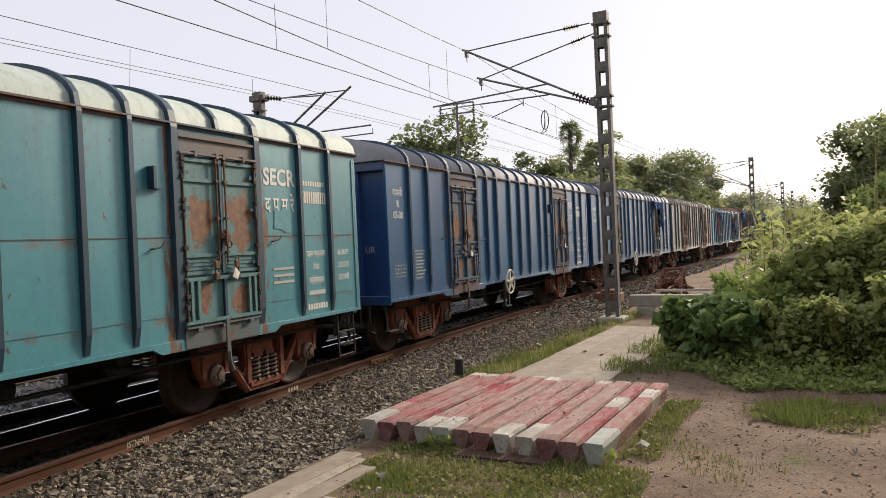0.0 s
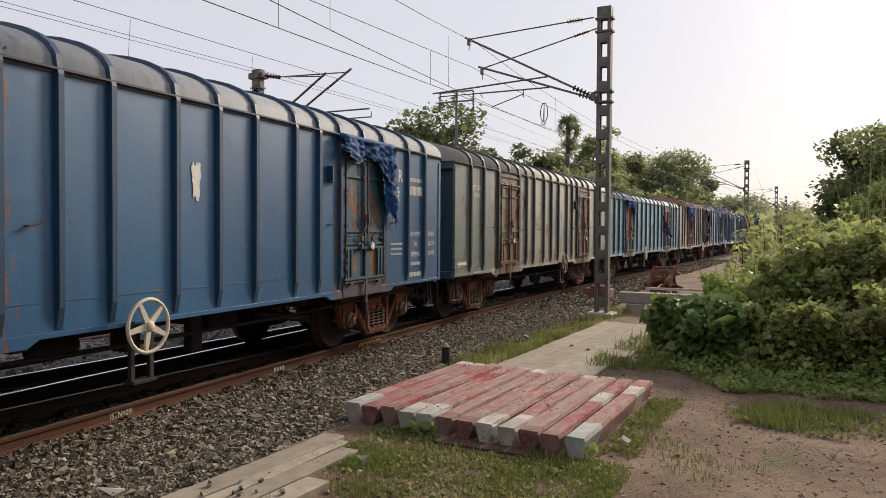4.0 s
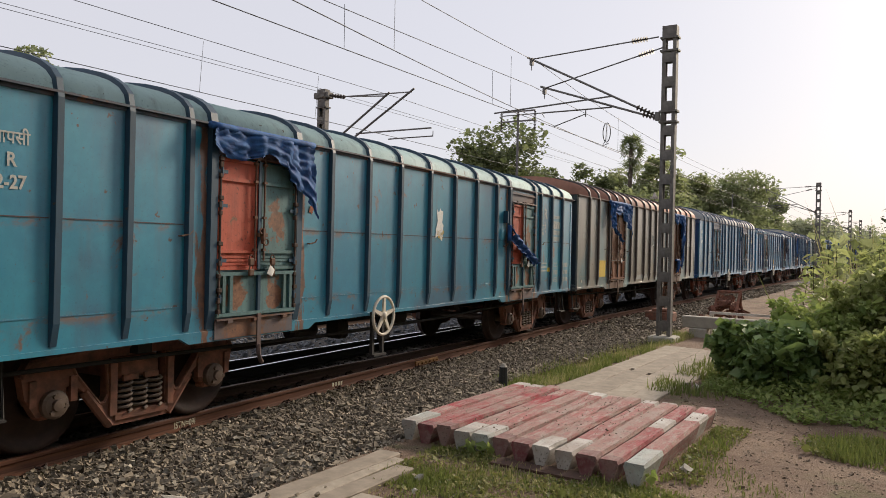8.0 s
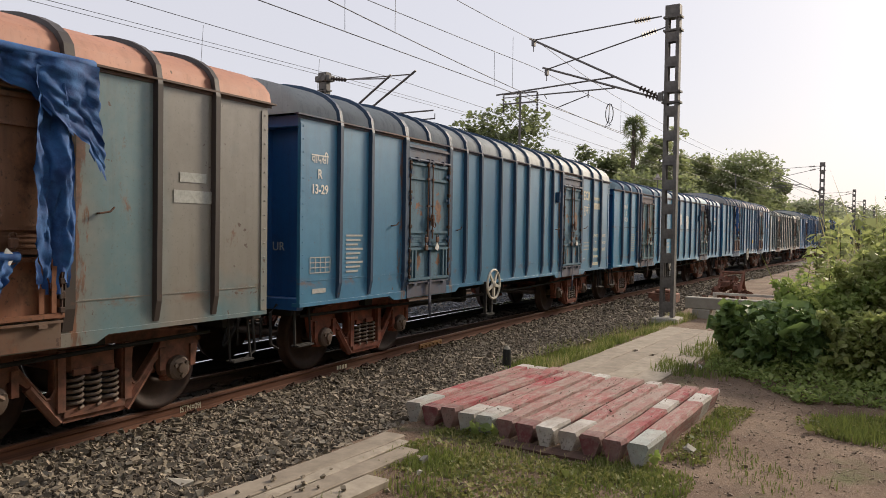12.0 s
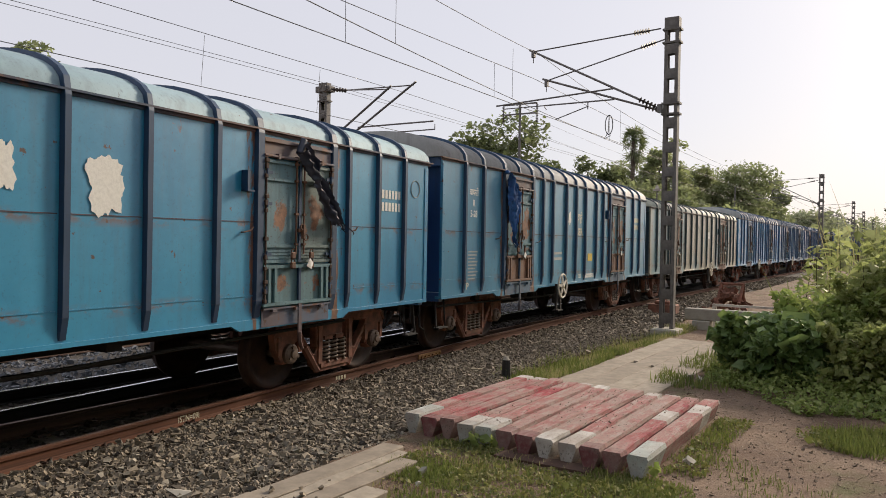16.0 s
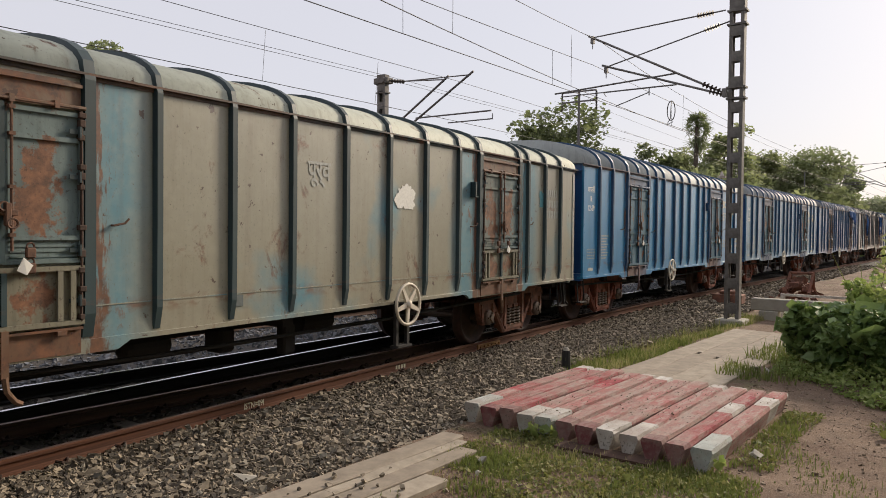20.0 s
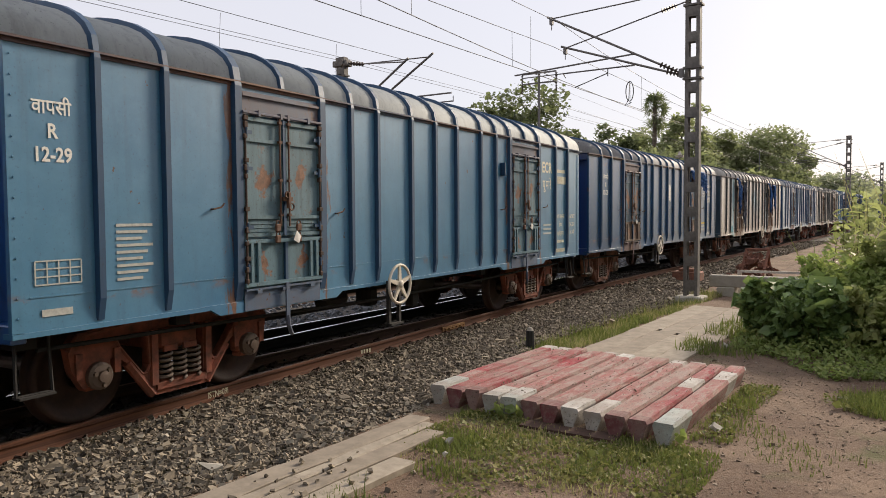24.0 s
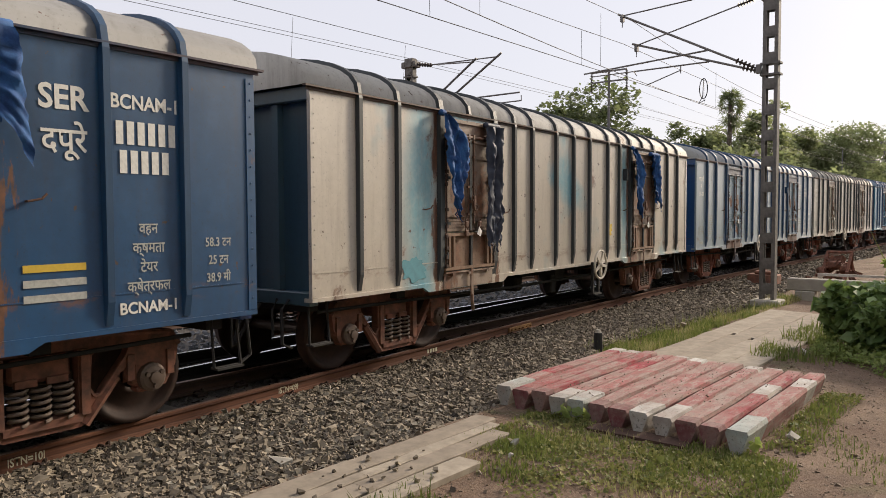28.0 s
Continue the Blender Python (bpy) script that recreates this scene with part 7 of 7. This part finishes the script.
def marks_9(r):
    words(r, "\u092a\u0942\u0930\u094d\u0935", 6.94, 2.74, 0.32, M_FADED, 0.8)
    patch(r, 8.72, 2.58, 0.5, 0.4, M_WHITE, 71)
    patch(r, LEN - 1.6, 2.75, 0.3, 0.4, TEAL_TOUCH, 72, "touched_up_paint")
    for i, w in enumerate((0.5, 0.6, 0.6)):
        digits(r, LEN - 1.13, 2.9 - 0.22 * i, w, 0.14, 5, M_FADED)
    bar(r, 5.7, 1.3, 0.12, 0.12, SLATE_TOUCH)


def marks_12(r):
    return_mark(r, "02-28", 1.19)
    lettering("lettering", "AA", 0.18, M_GREENPAINT, r, Matrix.Translation((1.2, 0.062, 1.75)) @ ENDFACE, 1.0)
    patch(r, 7.08, 2.68, 0.4, 0.62, M_WHITE, 81)
    words(r, "SER", LEN - 1.90, 2.90, 0.27, M_WHITE, 0.95)
    words(r, "\u0926\u092a\u0942\u0930\u0947", LEN - 1.90, 2.56, 0.27, M_WHITE, 0.9)
    words(r, "BCNAM-1", LEN - 1.18, 2.96, 0.17, M_WHITE, 0.9)
    digits(r, LEN - 1.18, 2.75, 0.6, 0.2, 6), digits(r, LEN - 1.2, 2.50, 0.5, 0.2, 5)
    words(r, "BCNAM-1", LEN - 1.18, 1.18, 0.14, M_WHITE, 0.95)
    for i, text in enumerate(("\u0935\u0939\u0928", "\u0915\u094d\u0937\u092e\u0924\u093e", "\u091f\u0947\u092f\u0930", "\u0915\u094d\u0937\u0947\u0924\u094d\u0930\u092b\u0932")):
        words(r, text, LEN - 1.18, 1.88 - 0.17 * i, 0.13, M_FADED, 0.85)
    for i, text in enumerate(("58.3 \u091f\u0928", "25 \u091f\u0928", "38.9 \u092e\u0940")):
        words(r, text, LEN - 0.45, 1.74 - 0.17 * i, 0.12, M_FADED, 0.8)
    bar(r, LEN - 2.0, 1.62, 0.5, 0.06, M_YELLOW), bar(r, LEN - 2.0, 1.50, 0.5, 0.06, M_FADED), bar(r, LEN - 2.0, 1.38, 0.5, 0.06, M_FADED)


def marks_13(r):
    patch(r, 1.9, 1.3, 0.6, 0.35, TEAL_TOUCH, 91, "touched_up_paint")
    patch(r, 8.5, 1.7, 0.35, 0.3, M_YELLOW, 92, "yellow_panel")
    patch(r, 8.5, 2.3, 0.12, 0.3, M_WHITE, 93)


TEAL_TOUCH = plain("teal_touch_up", (0.10, 0.30, 0.36), 0.7, 0.0, 0.5, 9.0)
SLATE_TOUCH = plain("slate_touch_up", (0.12, 0.14, 0.14), 0.7, 0.0, 0.5, 9.0)
RED_SMEAR = plain("rust_red_smear", (0.30, 0.11, 0.06), 0.9, 0.0, 0.6, 9.0)
GREYROOF = (0.34, 0.35, 0.33)
BLUEROOF = (0.17, 0.20, 0.24)
ORANGE = (0.66, 0.11, 0.05)

BUILD = [
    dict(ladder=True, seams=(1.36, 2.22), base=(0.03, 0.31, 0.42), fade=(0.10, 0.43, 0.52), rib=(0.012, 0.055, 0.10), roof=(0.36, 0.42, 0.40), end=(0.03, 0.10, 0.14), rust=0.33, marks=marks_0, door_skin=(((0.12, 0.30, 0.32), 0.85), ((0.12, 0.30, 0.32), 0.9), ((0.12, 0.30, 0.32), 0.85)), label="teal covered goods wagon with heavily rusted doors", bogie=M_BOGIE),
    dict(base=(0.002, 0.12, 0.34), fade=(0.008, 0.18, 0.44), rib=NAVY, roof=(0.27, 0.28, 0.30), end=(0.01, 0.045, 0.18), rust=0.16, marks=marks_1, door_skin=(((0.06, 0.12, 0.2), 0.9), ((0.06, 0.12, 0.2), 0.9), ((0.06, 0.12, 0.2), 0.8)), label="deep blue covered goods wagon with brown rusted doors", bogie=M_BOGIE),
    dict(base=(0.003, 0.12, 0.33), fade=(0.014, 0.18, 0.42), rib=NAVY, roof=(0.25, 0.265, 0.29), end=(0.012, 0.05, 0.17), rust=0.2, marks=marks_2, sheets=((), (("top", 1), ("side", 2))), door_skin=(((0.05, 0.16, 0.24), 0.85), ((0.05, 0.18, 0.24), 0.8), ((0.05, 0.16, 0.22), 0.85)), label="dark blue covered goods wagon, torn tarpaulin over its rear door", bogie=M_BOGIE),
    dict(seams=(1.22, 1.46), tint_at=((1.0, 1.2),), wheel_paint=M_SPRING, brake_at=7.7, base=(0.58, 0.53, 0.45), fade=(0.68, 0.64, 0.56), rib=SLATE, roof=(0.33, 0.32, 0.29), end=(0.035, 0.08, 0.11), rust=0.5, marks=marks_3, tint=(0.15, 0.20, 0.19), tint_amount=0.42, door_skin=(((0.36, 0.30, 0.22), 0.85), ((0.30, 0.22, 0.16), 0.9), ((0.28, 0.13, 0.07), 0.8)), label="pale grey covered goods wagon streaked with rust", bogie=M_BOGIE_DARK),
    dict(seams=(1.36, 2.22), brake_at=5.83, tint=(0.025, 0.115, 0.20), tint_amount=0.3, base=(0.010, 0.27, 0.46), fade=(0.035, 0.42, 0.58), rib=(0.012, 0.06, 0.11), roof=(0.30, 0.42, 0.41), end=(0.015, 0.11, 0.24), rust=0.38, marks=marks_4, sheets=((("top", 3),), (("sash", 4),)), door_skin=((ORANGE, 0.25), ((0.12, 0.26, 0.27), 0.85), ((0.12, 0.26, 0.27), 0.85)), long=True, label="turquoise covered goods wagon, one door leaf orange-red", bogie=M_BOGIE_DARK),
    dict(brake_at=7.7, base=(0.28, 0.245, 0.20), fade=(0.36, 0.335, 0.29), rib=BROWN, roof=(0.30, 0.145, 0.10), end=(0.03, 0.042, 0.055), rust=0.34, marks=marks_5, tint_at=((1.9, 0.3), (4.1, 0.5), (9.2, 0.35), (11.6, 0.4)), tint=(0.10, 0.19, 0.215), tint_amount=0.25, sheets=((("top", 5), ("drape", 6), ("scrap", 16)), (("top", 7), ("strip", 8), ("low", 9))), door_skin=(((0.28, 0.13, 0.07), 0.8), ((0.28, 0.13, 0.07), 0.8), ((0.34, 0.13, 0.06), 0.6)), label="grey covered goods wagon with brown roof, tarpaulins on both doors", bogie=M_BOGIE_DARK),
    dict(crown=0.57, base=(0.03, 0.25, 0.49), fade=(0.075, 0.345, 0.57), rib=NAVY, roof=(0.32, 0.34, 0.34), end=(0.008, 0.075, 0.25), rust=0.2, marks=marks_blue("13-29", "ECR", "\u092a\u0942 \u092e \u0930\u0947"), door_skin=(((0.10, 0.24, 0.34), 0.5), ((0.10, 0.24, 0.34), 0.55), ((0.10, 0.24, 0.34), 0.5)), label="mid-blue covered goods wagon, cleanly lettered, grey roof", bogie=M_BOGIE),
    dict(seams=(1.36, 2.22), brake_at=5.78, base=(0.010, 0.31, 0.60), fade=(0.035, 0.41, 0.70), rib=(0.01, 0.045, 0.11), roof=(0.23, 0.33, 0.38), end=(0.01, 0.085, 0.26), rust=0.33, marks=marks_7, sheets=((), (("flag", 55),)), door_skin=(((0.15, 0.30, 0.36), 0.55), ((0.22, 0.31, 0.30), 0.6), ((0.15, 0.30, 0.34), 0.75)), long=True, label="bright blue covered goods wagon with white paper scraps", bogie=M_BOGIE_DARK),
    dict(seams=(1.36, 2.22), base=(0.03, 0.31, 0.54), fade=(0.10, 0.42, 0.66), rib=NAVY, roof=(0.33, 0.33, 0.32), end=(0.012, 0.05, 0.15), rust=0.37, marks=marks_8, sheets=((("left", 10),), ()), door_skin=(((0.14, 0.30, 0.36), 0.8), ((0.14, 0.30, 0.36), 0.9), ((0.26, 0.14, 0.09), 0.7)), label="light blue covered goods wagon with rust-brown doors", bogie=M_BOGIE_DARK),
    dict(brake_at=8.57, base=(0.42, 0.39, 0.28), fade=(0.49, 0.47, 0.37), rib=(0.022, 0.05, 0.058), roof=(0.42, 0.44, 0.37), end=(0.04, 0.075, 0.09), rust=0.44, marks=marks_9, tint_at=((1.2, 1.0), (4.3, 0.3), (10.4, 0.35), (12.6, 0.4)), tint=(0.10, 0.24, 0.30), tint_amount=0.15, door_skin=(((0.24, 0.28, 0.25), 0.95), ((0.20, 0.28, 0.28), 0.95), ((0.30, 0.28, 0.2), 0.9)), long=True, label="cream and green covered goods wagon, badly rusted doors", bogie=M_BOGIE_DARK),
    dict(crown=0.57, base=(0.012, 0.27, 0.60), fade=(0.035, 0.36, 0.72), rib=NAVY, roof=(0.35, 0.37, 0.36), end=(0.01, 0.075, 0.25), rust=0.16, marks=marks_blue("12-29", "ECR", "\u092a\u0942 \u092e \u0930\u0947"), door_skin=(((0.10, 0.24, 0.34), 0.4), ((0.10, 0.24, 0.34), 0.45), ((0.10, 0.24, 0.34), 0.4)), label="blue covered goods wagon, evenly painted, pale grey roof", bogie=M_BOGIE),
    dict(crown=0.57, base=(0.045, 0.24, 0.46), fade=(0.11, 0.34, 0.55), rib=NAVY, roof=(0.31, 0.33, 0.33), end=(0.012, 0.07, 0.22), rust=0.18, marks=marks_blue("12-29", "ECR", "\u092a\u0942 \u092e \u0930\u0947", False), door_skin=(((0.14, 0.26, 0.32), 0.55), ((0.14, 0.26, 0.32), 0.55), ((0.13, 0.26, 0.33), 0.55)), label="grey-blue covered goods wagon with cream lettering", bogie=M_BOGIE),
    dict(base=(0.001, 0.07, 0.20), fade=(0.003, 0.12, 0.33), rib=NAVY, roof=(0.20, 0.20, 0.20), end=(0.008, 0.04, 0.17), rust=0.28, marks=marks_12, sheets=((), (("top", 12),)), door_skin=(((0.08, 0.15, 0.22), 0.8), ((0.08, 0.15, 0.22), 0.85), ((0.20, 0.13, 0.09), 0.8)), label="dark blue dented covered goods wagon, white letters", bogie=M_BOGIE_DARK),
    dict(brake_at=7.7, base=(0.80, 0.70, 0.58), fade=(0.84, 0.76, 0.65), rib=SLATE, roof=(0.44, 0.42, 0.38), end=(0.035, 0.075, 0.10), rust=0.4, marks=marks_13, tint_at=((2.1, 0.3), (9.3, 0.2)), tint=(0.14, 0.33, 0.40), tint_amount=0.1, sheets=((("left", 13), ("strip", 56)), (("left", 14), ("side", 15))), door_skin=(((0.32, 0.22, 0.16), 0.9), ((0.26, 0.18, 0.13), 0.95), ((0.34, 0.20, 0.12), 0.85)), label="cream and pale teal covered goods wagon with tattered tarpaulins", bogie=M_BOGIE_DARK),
    dict(base=(0.40, 0.52, 0.62), fade=(0.48, 0.58, 0.66), rib=NAVY, roof=(0.40, 0.41, 0.40), end=(0.01, 0.07, 0.24), rust=0.24, label="pale blue covered goods wagon with grey roof"),
    dict(base=(0.52, 0.49, 0.40), fade=(0.58, 0.55, 0.46), rib=SLATE, roof=(0.36, 0.35, 0.31), end=(0.05, 0.06, 0.06), rust=0.35, label="olive-grey covered goods wagon with dark ribs"),
    dict(base=(0.05, 0.30, 0.48), fade=(0.10, 0.38, 0.56), rib=NAVY, roof=(0.20, 0.26, 0.32), end=(0.01, 0.06, 0.20), rust=0.2, label="blue covered goods wagon with a blue-grey roof"),
    dict(base=(0.02, 0.16, 0.40), fade=(0.05, 0.23, 0.48), rib=NAVY, roof=(0.16, 0.20, 0.27), end=(0.01, 0.05, 0.18), rust=0.18, label="dark blue covered goods wagon with plain sides"),
]
FRONT = [-0.06, 14.62, 28.76, 43.12, 57.21, 72.59, 86.87, 100.97, 116.42, 130.58, 145.94, 160.35, 174.65, 189.10, 203.51, 217.42, 231.82, 246.22, 260.62, 275.02, 289.42, 303.82, 318.22, 332.62, 347.02, 361.42]


def travelled(t):
    return 3.7299 + 6.2901 * t + 0.00471 * t * t


TRAIN = []
for k in range(len(FRONT)):
    spec = dict(BUILD[k] if k < len(BUILD) else BUILD[(16, 17, 14, 16, 15, 17, 11, 16)[k % 8]])
    if k in (14, 15, 16):
        spec["marks"] = marks_blue("11-28", "NR", "\u0909 \u0930\u0947", False)
    TRAIN.append(wagon(seed=1.0 + 0.37 * k, **spec) + (LEN,))


def motions():
    for k, (w, sets, length) in enumerate(TRAIN):
        rows = []
        for i in range(57):
            t = i * 0.5
            y = FRONT[k] - travelled(t)
            a, b = y + 2.0, y + length - 2.0
            xa, xb = curve_x(a), curve_x(b)
            yaw = math.atan2(-(xb - xa), b - a)
            rows.append((t, pose(xa + math.sin(yaw) * 2.0, y, 0, 0, 0, math.degrees(yaw))))
        walk(w, rows)
        if k < 16:
            for ax, yy in sets:
                walk(ax, [(i * 0.1, pose(0, yy, 0.5, math.degrees(travelled(i * 0.1) / 0.5), 0, 0)) for i in range(281)])


motions()
